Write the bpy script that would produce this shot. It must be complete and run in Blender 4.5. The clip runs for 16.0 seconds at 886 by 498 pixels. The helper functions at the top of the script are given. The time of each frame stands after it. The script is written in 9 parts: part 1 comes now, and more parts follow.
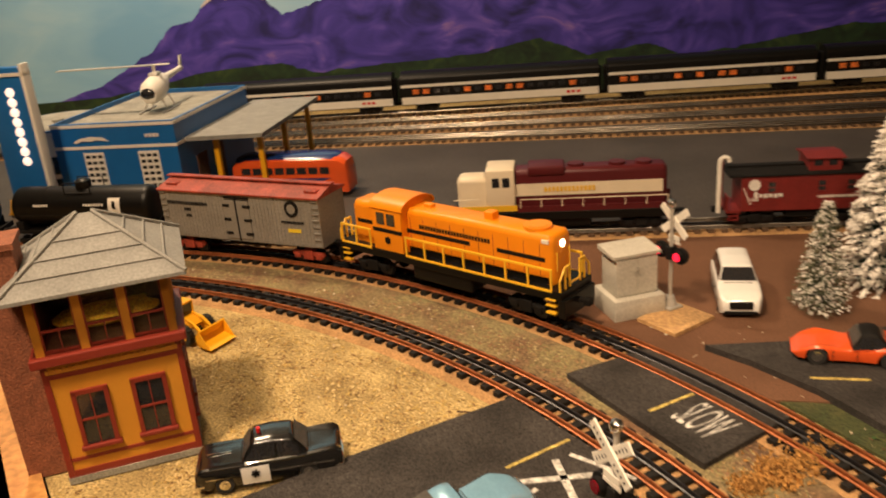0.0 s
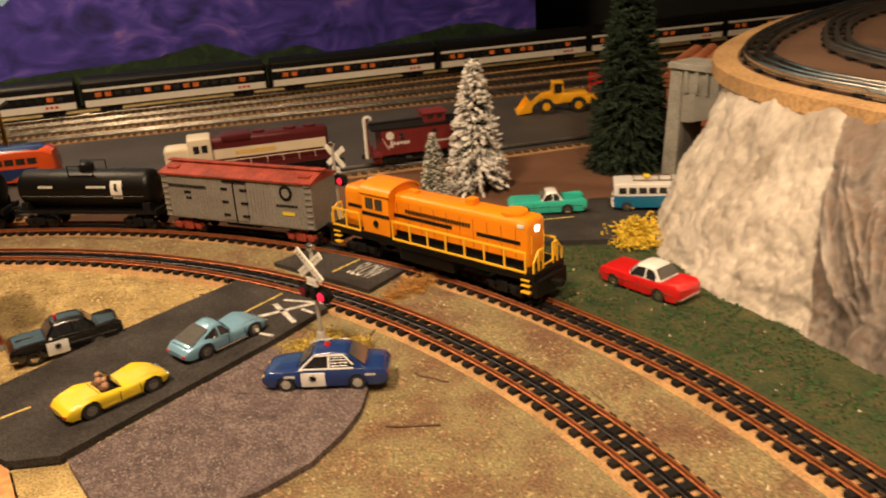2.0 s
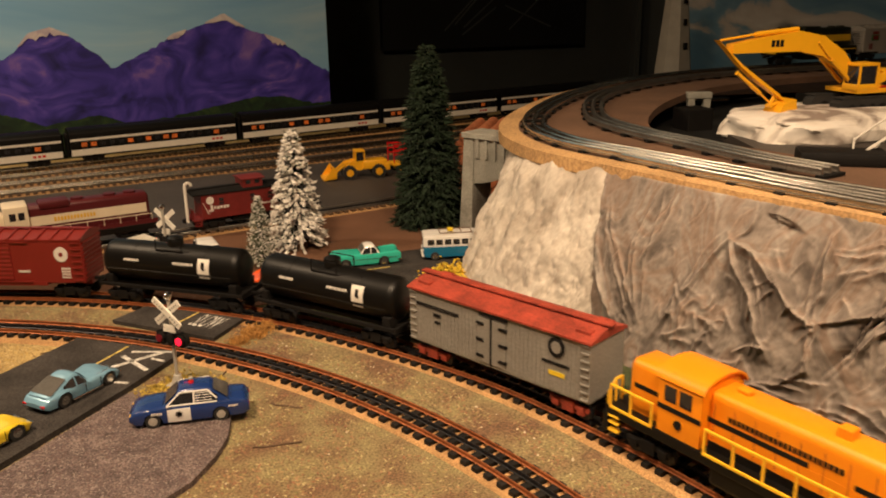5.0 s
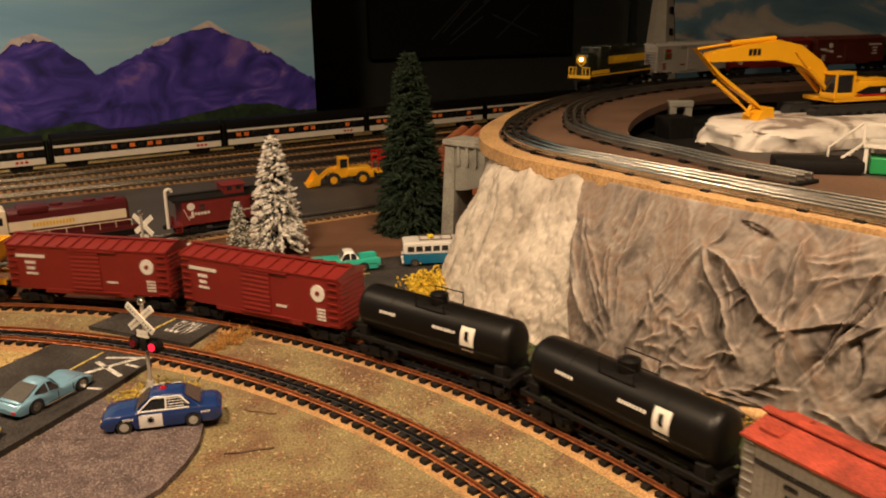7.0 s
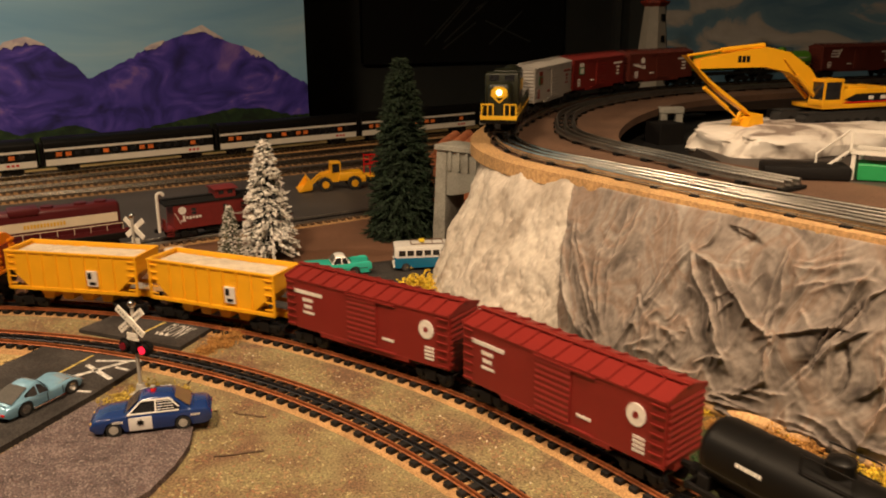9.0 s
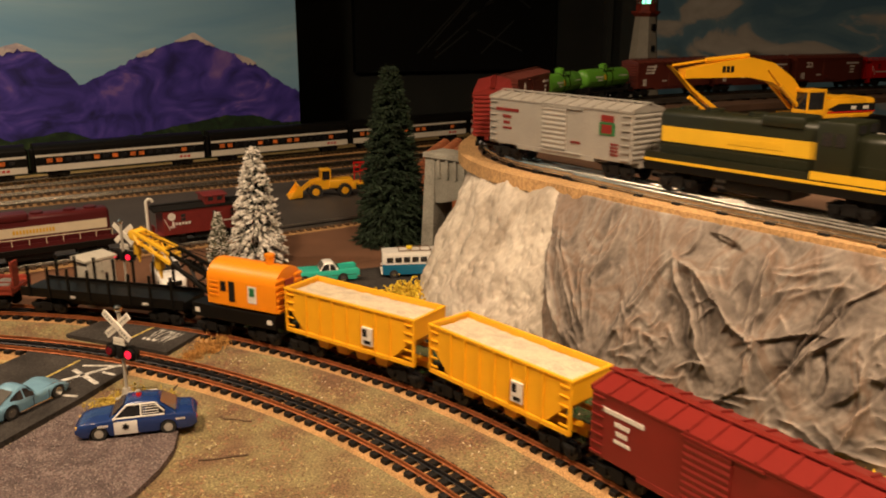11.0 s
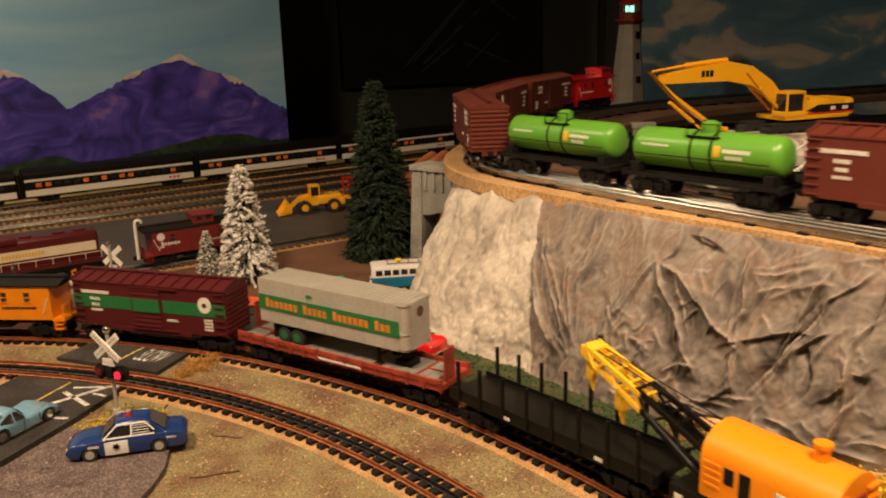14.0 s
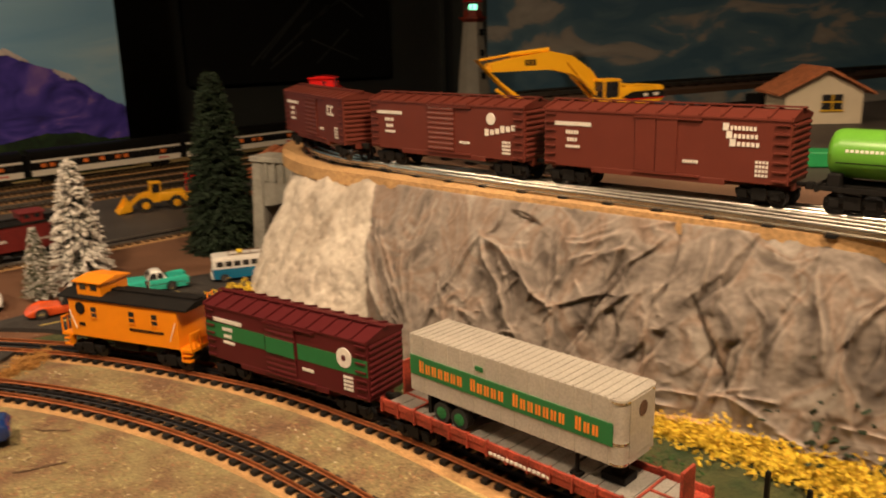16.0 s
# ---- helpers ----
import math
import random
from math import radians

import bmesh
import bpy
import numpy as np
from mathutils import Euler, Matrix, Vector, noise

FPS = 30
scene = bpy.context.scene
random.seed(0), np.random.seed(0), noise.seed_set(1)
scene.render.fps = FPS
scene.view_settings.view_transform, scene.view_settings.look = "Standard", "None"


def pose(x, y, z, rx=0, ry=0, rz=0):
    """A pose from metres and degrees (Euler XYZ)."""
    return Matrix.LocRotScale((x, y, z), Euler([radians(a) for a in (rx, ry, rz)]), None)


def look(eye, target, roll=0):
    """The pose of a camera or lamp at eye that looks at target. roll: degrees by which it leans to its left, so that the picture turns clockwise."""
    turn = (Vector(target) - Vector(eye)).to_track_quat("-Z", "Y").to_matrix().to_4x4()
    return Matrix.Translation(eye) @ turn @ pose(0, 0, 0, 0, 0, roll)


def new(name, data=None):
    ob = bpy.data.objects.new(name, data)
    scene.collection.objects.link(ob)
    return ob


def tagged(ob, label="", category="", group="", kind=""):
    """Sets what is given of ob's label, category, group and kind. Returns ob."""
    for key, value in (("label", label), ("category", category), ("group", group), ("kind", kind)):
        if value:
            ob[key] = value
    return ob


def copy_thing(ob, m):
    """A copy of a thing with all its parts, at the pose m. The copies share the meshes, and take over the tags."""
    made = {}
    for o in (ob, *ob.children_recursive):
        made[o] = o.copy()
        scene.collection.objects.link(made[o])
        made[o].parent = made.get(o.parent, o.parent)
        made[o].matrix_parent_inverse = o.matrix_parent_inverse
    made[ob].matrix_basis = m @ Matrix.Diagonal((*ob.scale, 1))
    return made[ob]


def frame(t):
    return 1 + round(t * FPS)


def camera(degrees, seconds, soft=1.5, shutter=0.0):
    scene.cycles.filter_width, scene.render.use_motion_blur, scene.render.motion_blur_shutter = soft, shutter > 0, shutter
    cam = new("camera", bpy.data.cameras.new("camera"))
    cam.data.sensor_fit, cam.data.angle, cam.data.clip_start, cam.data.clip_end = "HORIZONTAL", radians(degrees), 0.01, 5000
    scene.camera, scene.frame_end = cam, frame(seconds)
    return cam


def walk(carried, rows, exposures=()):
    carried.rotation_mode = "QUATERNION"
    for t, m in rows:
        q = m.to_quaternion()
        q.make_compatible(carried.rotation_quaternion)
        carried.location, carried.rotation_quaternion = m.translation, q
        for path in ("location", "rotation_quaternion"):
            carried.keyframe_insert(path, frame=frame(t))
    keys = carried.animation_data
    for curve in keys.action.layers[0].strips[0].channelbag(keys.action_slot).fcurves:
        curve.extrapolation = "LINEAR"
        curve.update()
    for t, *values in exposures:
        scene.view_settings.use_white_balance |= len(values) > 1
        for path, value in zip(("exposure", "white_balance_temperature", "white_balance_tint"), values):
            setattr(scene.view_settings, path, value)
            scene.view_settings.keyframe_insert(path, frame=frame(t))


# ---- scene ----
# camera and its way: held in the hand beside the layout
cam = camera(56.16, 16.0, soft=1.95, shutter=0.4)
walk(cam, [
    (0.0, pose(0.0401, 0.4908, 0.4096, 69.247, 4.391, 19.858)),
    (0.5, pose(0.0272, 0.4003, 0.4118, 69.678, 3.763, 12.450)),
    (1.0, pose(0.0288, 0.3092, 0.4105, 69.881, 3.585, 5.914)),
    (1.5, pose(0.0705, 0.1992, 0.4214, 69.262, 3.136, 1.722)),
    (2.0, pose(0.0834, 0.1213, 0.4234, 68.667, 3.353, -3.060)),
    (2.5, pose(0.0450, 0.0720, 0.4375, 68.887, 2.485, -7.873)),
    (3.0, pose(0.0108, 0.0264, 0.4415, 70.046, 1.440, -11.670)),
    (3.5, pose(0.0000, 0.0000, 0.4416, 71.532, 1.303, -14.674)),
    (4.0, pose(-0.0011, -0.0112, 0.4460, 72.472, 1.277, -16.291)),
    (6.5, pose(0.0164, -0.0097, 0.4400, 73.257, 0.599, -18.381)),
    (7.0, pose(0.0198, -0.0175, 0.4408, 73.528, 0.599, -18.372)),
    (7.5, pose(0.0207, -0.0202, 0.4403, 73.693, 0.538, -18.369)),
    (8.0, pose(0.0226, -0.0184, 0.4383, 73.728, 0.503, -18.435)),
    (8.5, pose(0.0238, -0.0179, 0.4371, 73.764, 0.418, -18.644)),
    (9.0, pose(0.0209, -0.0226, 0.4399, 73.918, 0.274, -18.800)),
    (9.5, pose(0.0163, -0.0276, 0.4421, 74.194, 0.156, -18.930)),
    (12.0, pose(0.0328, -0.0362, 0.4385, 74.576, -0.013, -19.292)),
    (12.5, pose(0.0306, -0.0325, 0.4379, 74.696, 0.097, -19.409)),
    (13.0, pose(0.0301, -0.0356, 0.4404, 74.794, 0.616, -19.593)),
    (13.5, pose(0.0316, -0.0412, 0.4401, 75.001, 1.091, -19.824)),
    (14.0, pose(0.0356, -0.0463, 0.4399, 75.350, 1.610, -19.981)),
    (14.5, pose(0.0428, -0.0506, 0.4404, 75.708, 2.380, -20.162)),
    (15.0, pose(0.0499, -0.0602, 0.4384, 75.857, 2.617, -20.818)),
    (15.5, pose(0.0573, -0.0706, 0.4324, 75.734, 2.466, -23.300)),
    (16.0, pose(0.0568, -0.0963, 0.4217, 75.162, 1.349, -29.541)),], [(0.0, 0.0), (4.0, -0.17), (16.0, -0.25)])

# the room's light: warm ceiling lamps over the aisle and the yard
world = bpy.data.worlds.new("room_air")
scene.world = world
world.use_nodes = True
world.node_tree.nodes["Background"].inputs[0].default_value = (1.0, 0.78, 0.55, 1)
world.node_tree.nodes["Background"].inputs[1].default_value = 0.021


def lamp(name, x, y, z, tx, ty, tz, watts, size, spread=180):
    data = bpy.data.lights.new(name, "AREA")
    data.shape, data.size, data.energy, data.color = "DISK", size, watts, (1.0, 0.72, 0.46)
    data.spread = math.radians(spread)
    ob = new(name, data)
    ob.matrix_world = look((x, y, z), (tx, ty, tz))
    return ob


lamp("ceiling_lamp_light", -0.45, 0.35, 1.62, -0.3, 0.7, 0.0, 25.0, 0.22, 142)
lamp("ceiling_lamp_light", -1.25, 1.75, 1.62, -1.05, 2.3, 0.1, 30.0, 0.2)
lamp("ceiling_lamp_light", 0.42, -0.25, 1.62, 0.66, 0.50, 0.1, 10.6, 0.22, 84)

# ---- materials ----


def mat(name, col, rough=0.5, metal=0.0, var=0.12, scale=60.0, bump=0.0, bscale=500.0, col2=None, emit=0.0, mid=0.5, wide=0.25, detail=4.0, coat=0.0, rand=0.0, spec=0.5):
    """Principled surface whose colour wanders between two tones, with a finer grain and relief."""
    m = bpy.data.materials.new(name)
    m.use_nodes = True
    nt = m.node_tree
    b = nt.nodes["Principled BSDF"]
    b.inputs["Roughness"].default_value, b.inputs["Metallic"].default_value = rough, metal
    b.inputs["Specular IOR Level"].default_value = spec
    if coat:
        b.inputs["Coat Weight"].default_value, b.inputs["Coat Roughness"].default_value = coat, 0.12
    tc = nt.nodes.new("ShaderNodeTexCoord")
    n1 = nt.nodes.new("ShaderNodeTexNoise")
    n1.inputs["Scale"].default_value, n1.inputs["Detail"].default_value = scale, detail
    nt.links.new(tc.outputs["Object"], n1.inputs["Vector"])
    ramp = nt.nodes.new("ShaderNodeValToRGB")
    lo = [max(0, c * (1 - var)) for c in col]
    hi = col2 if col2 else [min(1, c * (1 + var)) for c in col]
    ramp.color_ramp.elements[0].position, ramp.color_ramp.elements[1].position = mid - wide, mid + wide
    ramp.color_ramp.elements[0].color, ramp.color_ramp.elements[1].color = (*lo, 1), (*hi, 1)
    nt.links.new(n1.outputs["Fac"], ramp.inputs["Fac"])
    n2 = nt.nodes.new("ShaderNodeTexNoise")
    n2.inputs["Scale"].default_value, n2.inputs["Detail"].default_value = bscale, 3
    nt.links.new(tc.outputs["Object"], n2.inputs["Vector"])
    mix = nt.nodes.new("ShaderNodeMix")
    mix.data_type, mix.blend_type = "RGBA", "OVERLAY"
    mix.inputs[0].default_value = min(0.8, var * 1.6)
    nt.links.new(ramp.outputs["Color"], mix.inputs[6])
    grain = nt.nodes.new("ShaderNodeMapRange")
    grain.inputs[1].default_value, grain.inputs[2].default_value, grain.inputs[3].default_value, grain.inputs[4].default_value = 0.32, 0.68, 0.12, 0.88
    nt.links.new(n2.outputs["Fac"], grain.inputs[0])
    nt.links.new(grain.outputs[0], mix.inputs[7])
    out = mix.outputs[2]
    if rand:
        info = nt.nodes.new("ShaderNodeObjectInfo")
        hsv = nt.nodes.new("ShaderNodeHueSaturation")
        mp = nt.nodes.new("ShaderNodeMapRange")
        mp.inputs[3].default_value, mp.inputs[4].default_value = 1 - rand, 1 + rand
        nt.links.new(info.outputs["Random"], mp.inputs[0])
        nt.links.new(mp.outputs[0], hsv.inputs["Value"])
        nt.links.new(out, hsv.inputs["Color"])
        out = hsv.outputs[0]
    nt.links.new(out, b.inputs["Base Color"])
    if bump:
        bp = nt.nodes.new("ShaderNodeBump")
        bp.inputs["Strength"].default_value, bp.inputs["Distance"].default_value = bump, 0.002
        nt.links.new(n2.outputs["Fac"], bp.inputs["Height"])
        nt.links.new(bp.outputs[0], b.inputs["Normal"])
    if emit:
        b.inputs["Emission Color"].default_value = (*col, 1)
        b.inputs["Emission Strength"].default_value = emit
    return m


def glass(name, col=(0.9, 0.95, 1.0), rough=0.03):
    m = mat(name, col, rough, var=0.02)
    b = m.node_tree.nodes["Principled BSDF"]
    b.inputs["Transmission Weight"].default_value = 0.9
    b.inputs["IOR"].default_value = 1.45
    return m


def plastic(name, col, rough=0.38, var=0.06):
    return mat(name, col, rough, var=var, scale=35, bscale=900, bump=0.04)


M = dict(
    sand=mat("tan_sawdust_ground", (0.42, 0.285, 0.105), 0.95, var=0.45, scale=22, bump=0.9, bscale=420, col2=(0.58, 0.43, 0.18)),
    scatter=mat("brown_green_scatter", (0.27, 0.150, 0.080), 0.95, var=0.42, scale=16, bump=1.0, bscale=420, col2=(0.25, 0.205, 0.095), wide=0.13, detail=6),
    grass=mat("green_turf", (0.020, 0.066, 0.016), 0.95, var=0.5, scale=26, bump=1.0, bscale=500, col2=(0.085, 0.080, 0.026)),
    felt=mat("brown_board", (0.14, 0.068, 0.038), 0.85, var=0.25, scale=7, bump=0.2, bscale=600),
    yard=mat("dark_grey_board", (0.065, 0.055, 0.048), 0.55, var=0.3, scale=6, bump=0.15, bscale=300),
    road=mat("charcoal_road", (0.042, 0.037, 0.034), 0.9, var=0.5, scale=18, bump=0.6, bscale=650),
    apron=mat("purple_grey_gravel", (0.13, 0.092, 0.090), 0.95, var=0.5, scale=60, bump=1.0, bscale=520, col2=(0.20, 0.150, 0.140)),
    cork=mat("cork_roadbed", (0.42, 0.24, 0.10), 0.9, var=0.3, scale=30, bump=0.6, bscale=500),
    tie=mat("black_plastic_tie", (0.011, 0.010, 0.009), 0.6, var=0.3, scale=50, bump=0.2, rand=0.35),
    rust=mat("rusty_rail", (0.36, 0.12, 0.045), 0.42, metal=0.55, var=0.3, scale=40, bump=0.1),
    midrail=mat("blackened_rail", (0.05, 0.05, 0.055), 0.35, metal=0.8, var=0.3, scale=40),
    steel=mat("worn_steel_rail", (0.55, 0.52, 0.47), 0.27, metal=1.0, var=0.25, scale=30, bump=0.05),
    yardsteel=mat("bright_yard_rail", (0.34, 0.30, 0.25), 0.27, metal=1.0, var=0.3, scale=18),
    glasslight=mat("clear_windscreen", (0.085, 0.080, 0.074), 0.12, var=0.1, coat=0.6),
    dullsteel=mat("dull_steel_rail", (0.30, 0.28, 0.25), 0.38, metal=0.9, var=0.25, scale=25),
    browntie=mat("brown_tie", (0.10, 0.06, 0.035), 0.8, var=0.3, rand=0.3),
    wood=mat("varnished_pine", (0.52, 0.25, 0.08), 0.45, var=0.25, scale=9, bump=0.15, bscale=120),
    ply=mat("raw_plywood", (0.50, 0.30, 0.13), 0.75, var=0.25, scale=12, bump=0.3, bscale=220),
    deck=mat("brown_deck", (0.145, 0.078, 0.046), 0.85, var=0.25, scale=10, bump=0.3),
    orange=plastic("orange_shell", (0.84, 0.265, 0.006)),
    yellow=plastic("yellow_shell", (0.86, 0.42, 0.012)),
    railyel=plastic("yellow_railing", (0.90, 0.52, 0.03)),
    black=plastic("black_shell", (0.005, 0.0045, 0.004), 0.40),
    matblack=mat("sooty_black", (0.006, 0.005, 0.0045), 0.75, var=0.3, scale=60),
    grey=mat("silver_grey_paint", (0.27, 0.255, 0.23), 0.45, metal=0.15, var=0.14, scale=25),
    roofred=mat("oxide_red_roof", (0.30, 0.045, 0.025), 0.55, var=0.3, scale=45, wide=0.15),
    boxred=plastic("boxcar_red", (0.195, 0.016, 0.012), 0.42),
    brown=plastic("boxcar_brown", (0.125, 0.026, 0.017), 0.42),
    maroon=plastic("maroon_shell", (0.085, 0.012, 0.014), 0.40),
    white=plastic("white_paint", (0.80, 0.76, 0.68), 0.5),
    cream=plastic("cream_shell", (0.70, 0.60, 0.44), 0.42),
    green=plastic("tank_green", (0.12, 0.35, 0.035), 0.3),
    dgreen=plastic("stripe_green", (0.015, 0.15, 0.045), 0.45),
    teal=mat("turquoise_enamel", (0.04, 0.48, 0.36), 0.22, coat=0.6, var=0.05),
    carblue=mat("dark_blue_enamel", (0.012, 0.035, 0.15), 0.25, coat=0.6, var=0.05),
    carblack=mat("black_enamel", (0.008, 0.008, 0.008), 0.22, coat=0.7, var=0.05),
    caryel=mat("yellow_enamel", (0.80, 0.58, 0.03), 0.28, coat=0.6, var=0.05),
    carsky=mat("pale_blue_enamel", (0.22, 0.42, 0.58), 0.25, metal=0.25, coat=0.6, var=0.05),
    carred=mat("red_enamel", (0.62, 0.015, 0.015), 0.25, coat=0.6, var=0.05),
    carorange=mat("orange_enamel", (0.75, 0.10, 0.02), 0.25, coat=0.6, var=0.05),
    carwhite=mat("white_enamel", (0.80, 0.78, 0.74), 0.25, coat=0.6, var=0.04),
    busblue=mat("bus_blue_enamel", (0.01, 0.14, 0.27), 0.25, coat=0.6, var=0.05),
    chrome=mat("chrome", (0.75, 0.73, 0.70), 0.12, metal=1.0, var=0.05),
    rubber=mat("tyre_rubber", (0.018, 0.017, 0.016), 0.8, var=0.2),
    glassdark=mat("dark_window", (0.02, 0.02, 0.022), 0.08, var=0.1, coat=0.5),
    putty=mat("pale_putty_plastic", (0.50, 0.47, 0.40), 0.6, var=0.12, scale=25, bump=0.1),
    concrete=mat("weathered_concrete", (0.30, 0.29, 0.25), 0.85, var=0.25, scale=30, bump=0.4),
    rock=None, snow=mat("flocked_snow", (0.78, 0.74, 0.68), 0.9, var=0.15, scale=120, bump=0.5),
    needle=mat("dark_needles", (0.007, 0.019, 0.007), 0.8, var=0.5, scale=90, col2=(0.016, 0.038, 0.013)),
    needle2=mat("frosted_needles", (0.045, 0.075, 0.03), 0.85, var=0.5, scale=110, col2=(0.20, 0.21, 0.13)),
    bark=mat("brown_bark", (0.12, 0.06, 0.03), 0.9, var=0.3, scale=80, bump=0.6),
    lichen=mat("yellow_lichen", (0.66, 0.45, 0.035), 0.95, var=0.4, scale=120, bump=0.5),
    rustmoss=mat("rust_lichen", (0.40, 0.20, 0.05), 0.95, var=0.4, scale=120, bump=0.5),
    brick=mat("brown_brick", (0.26, 0.09, 0.045), 0.85, var=0.25, scale=90, bump=0.5),
    towery=plastic("ochre_boards", (0.62, 0.27, 0.025), 0.55),
    towerr=plastic("dark_red_trim", (0.24, 0.028, 0.015), 0.5),
    shingle=mat("grey_shingle_roof", (0.27, 0.265, 0.245), 0.75, var=0.14, scale=40),
    bldblue=plastic("bright_blue_wall", (0.012, 0.13, 0.40), 0.4),
    purple=None, redlamp=mat("lit_red_lens", (1.0, 0.015, 0.05), 0.3, var=0.02, emit=1.4),
    reddark=mat("dark_red_lens", (0.16, 0.005, 0.01), 0.25, var=0.05),
    headlamp=mat("lit_headlamp", (1.0, 0.85, 0.6), 0.3, var=0.02, emit=9.0),
    amberglow=mat("glowing_coach_window", (0.55, 0.12, 0.02), 0.4, var=0.7, scale=60, emit=0.22),
    lhglow=mat("lighthouse_lens", (0.30, 1.0, 0.58), 0.3, var=0.02, emit=2.6),
    wallgrey=mat("dark_grey_wall", (0.085, 0.092, 0.088), 0.85, var=0.12, scale=3),
    void=mat("black_pinboard", (0.016, 0.016, 0.016), 0.7, var=0.2, scale=3),
    ceil=mat("off_white_ceiling", (0.6, 0.57, 0.52), 0.9, var=0.05, scale=4),
    floorm=mat("dark_carpet", (0.06, 0.05, 0.045), 0.95, var=0.2, scale=30, bump=0.4),
    skin=plastic("doll_plastic", (0.45, 0.24, 0.15)),
    sandload=mat("pale_sand_load", (0.62, 0.52, 0.38), 0.95, var=0.2, scale=60, bump=0.8, bscale=600),
    marking=mat("worn_road_paint", (0.52, 0.50, 0.46), 0.8, var=0.4, scale=150, wide=0.12),
    markyel=mat("worn_yellow_line", (0.50, 0.38, 0.10), 0.8, var=0.4, scale=150, wide=0.12),
    lettering=mat("white_lettering", (0.72, 0.68, 0.62), 0.6, var=0.1, scale=200),
    lettero=plastic("orange_lettering", (0.80, 0.24, 0.03), 0.5),
    gold=plastic("gold_stripe", (0.72, 0.42, 0.02), 0.45),
    twig=mat("dry_twig", (0.10, 0.06, 0.035), 0.9, var=0.3),
    log=mat("sawn_logs", (0.40, 0.13, 0.05), 0.8, var=0.35, scale=60, bump=0.5),
    tin=mat("ribbed_tin", (0.48, 0.45, 0.40), 0.34, metal=0.25, var=0.1, scale=25),
    silver=mat("dull_silver_paint", (0.36, 0.335, 0.30), 0.45, metal=0.15, var=0.1, scale=25),
    spruce=mat("pale_green_flock", (0.20, 0.22, 0.10), 0.95, var=0.4, scale=90),
    greenbox=plastic("green_plastic", (0.02, 0.30, 0.09), 0.45),
)


def painted(name, stops, scale, stretch=(1, 1, 1), rough=0.65, distort=1.2, detail=6):
    """Brush-painted surface: streaky tones laid over one another."""
    m = bpy.data.materials.new(name)
    m.use_nodes = True
    nt = m.node_tree
    b = nt.nodes["Principled BSDF"]
    b.inputs["Roughness"].default_value = rough
    tc, mp = nt.nodes.new("ShaderNodeTexCoord"), nt.nodes.new("ShaderNodeMapping")
    mp.inputs["Scale"].default_value = stretch
    n = nt.nodes.new("ShaderNodeTexNoise")
    n.inputs["Scale"].default_value, n.inputs["Detail"].default_value, n.inputs["Distortion"].default_value = scale, detail, distort
    r = nt.nodes.new("ShaderNodeValToRGB")
    while len(r.color_ramp.elements) < len(stops):
        r.color_ramp.elements.new(0.5)
    for e, (p, c) in zip(r.color_ramp.elements, stops):
        e.position, e.color = p, (*c, 1)
    nt.links.new(tc.outputs["Object"], mp.inputs[0])
    nt.links.new(mp.outputs[0], n.inputs["Vector"])
    nt.links.new(n.outputs["Fac"], r.inputs[0])
    nt.links.new(r.outputs[0], b.inputs["Base Color"])
    bp = nt.nodes.new("ShaderNodeBump")
    bp.inputs["Strength"].default_value, bp.inputs["Distance"].default_value = 0.25, 0.002
    nt.links.new(n.outputs["Fac"], bp.inputs["Height"])
    nt.links.new(bp.outputs[0], b.inputs["Normal"])
    return m


for k in ("black", "matblack", "road", "tie", "felt", "yard", "void", "wallgrey", "maroon", "browntie"):
    M[k].node_tree.nodes["Principled BSDF"].inputs["Specular IOR Level"].default_value = 0.25
M["pane"] = glass("thin_pane", (1.0, 1.0, 1.0), 0.0)
M["pane"].node_tree.nodes["Principled BSDF"].inputs["Transmission Weight"].default_value = 1.0
M["pane"].node_tree.nodes["Principled BSDF"].inputs["IOR"].default_value = 1.15
M["purple"] = painted("painted_purple_mountain", [(0.28, (0.014, 0.012, 0.11)), (0.42, (0.040, 0.029, 0.26)), (0.52, (0.066, 0.045, 0.38)), (0.60, (0.11, 0.072, 0.46)), (0.68, (0.21, 0.12, 0.46)), (0.80, (0.34, 0.22, 0.52))], 5.5, (1, 1, 1.5), distort=2.6, detail=9)
M["hill"] = painted("painted_green_hill", [(0.3, (0.004, 0.012, 0.007)), (0.55, (0.012, 0.038, 0.014)), (0.75, (0.05, 0.085, 0.02))], 22.0)
M["sky"] = painted("painted_blue_sky", [(0.3, (0.21, 0.46, 0.74)), (0.55, (0.31, 0.57, 0.80)), (0.8, (0.50, 0.70, 0.83))], 2.2, (0.6, 0.6, 2.5))
M["mural"] = painted("painted_cloudy_sky", [(0.42, (0.11, 0.27, 0.42)), (0.55, (0.20, 0.37, 0.50)), (0.60, (0.62, 0.58, 0.53)), (0.72, (0.80, 0.76, 0.70))], 2.6, (1.0, 1.0, 2.2), distort=0.6)
M["peak"] = painted("painted_snow_cap", [(0.3, (0.45, 0.38, 0.50)), (0.6, (0.75, 0.68, 0.66))], 18.0)
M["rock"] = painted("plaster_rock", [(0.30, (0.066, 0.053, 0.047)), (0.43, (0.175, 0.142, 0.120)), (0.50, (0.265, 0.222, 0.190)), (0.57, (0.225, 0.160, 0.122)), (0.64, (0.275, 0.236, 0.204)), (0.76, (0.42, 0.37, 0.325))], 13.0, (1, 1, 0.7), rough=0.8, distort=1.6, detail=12)
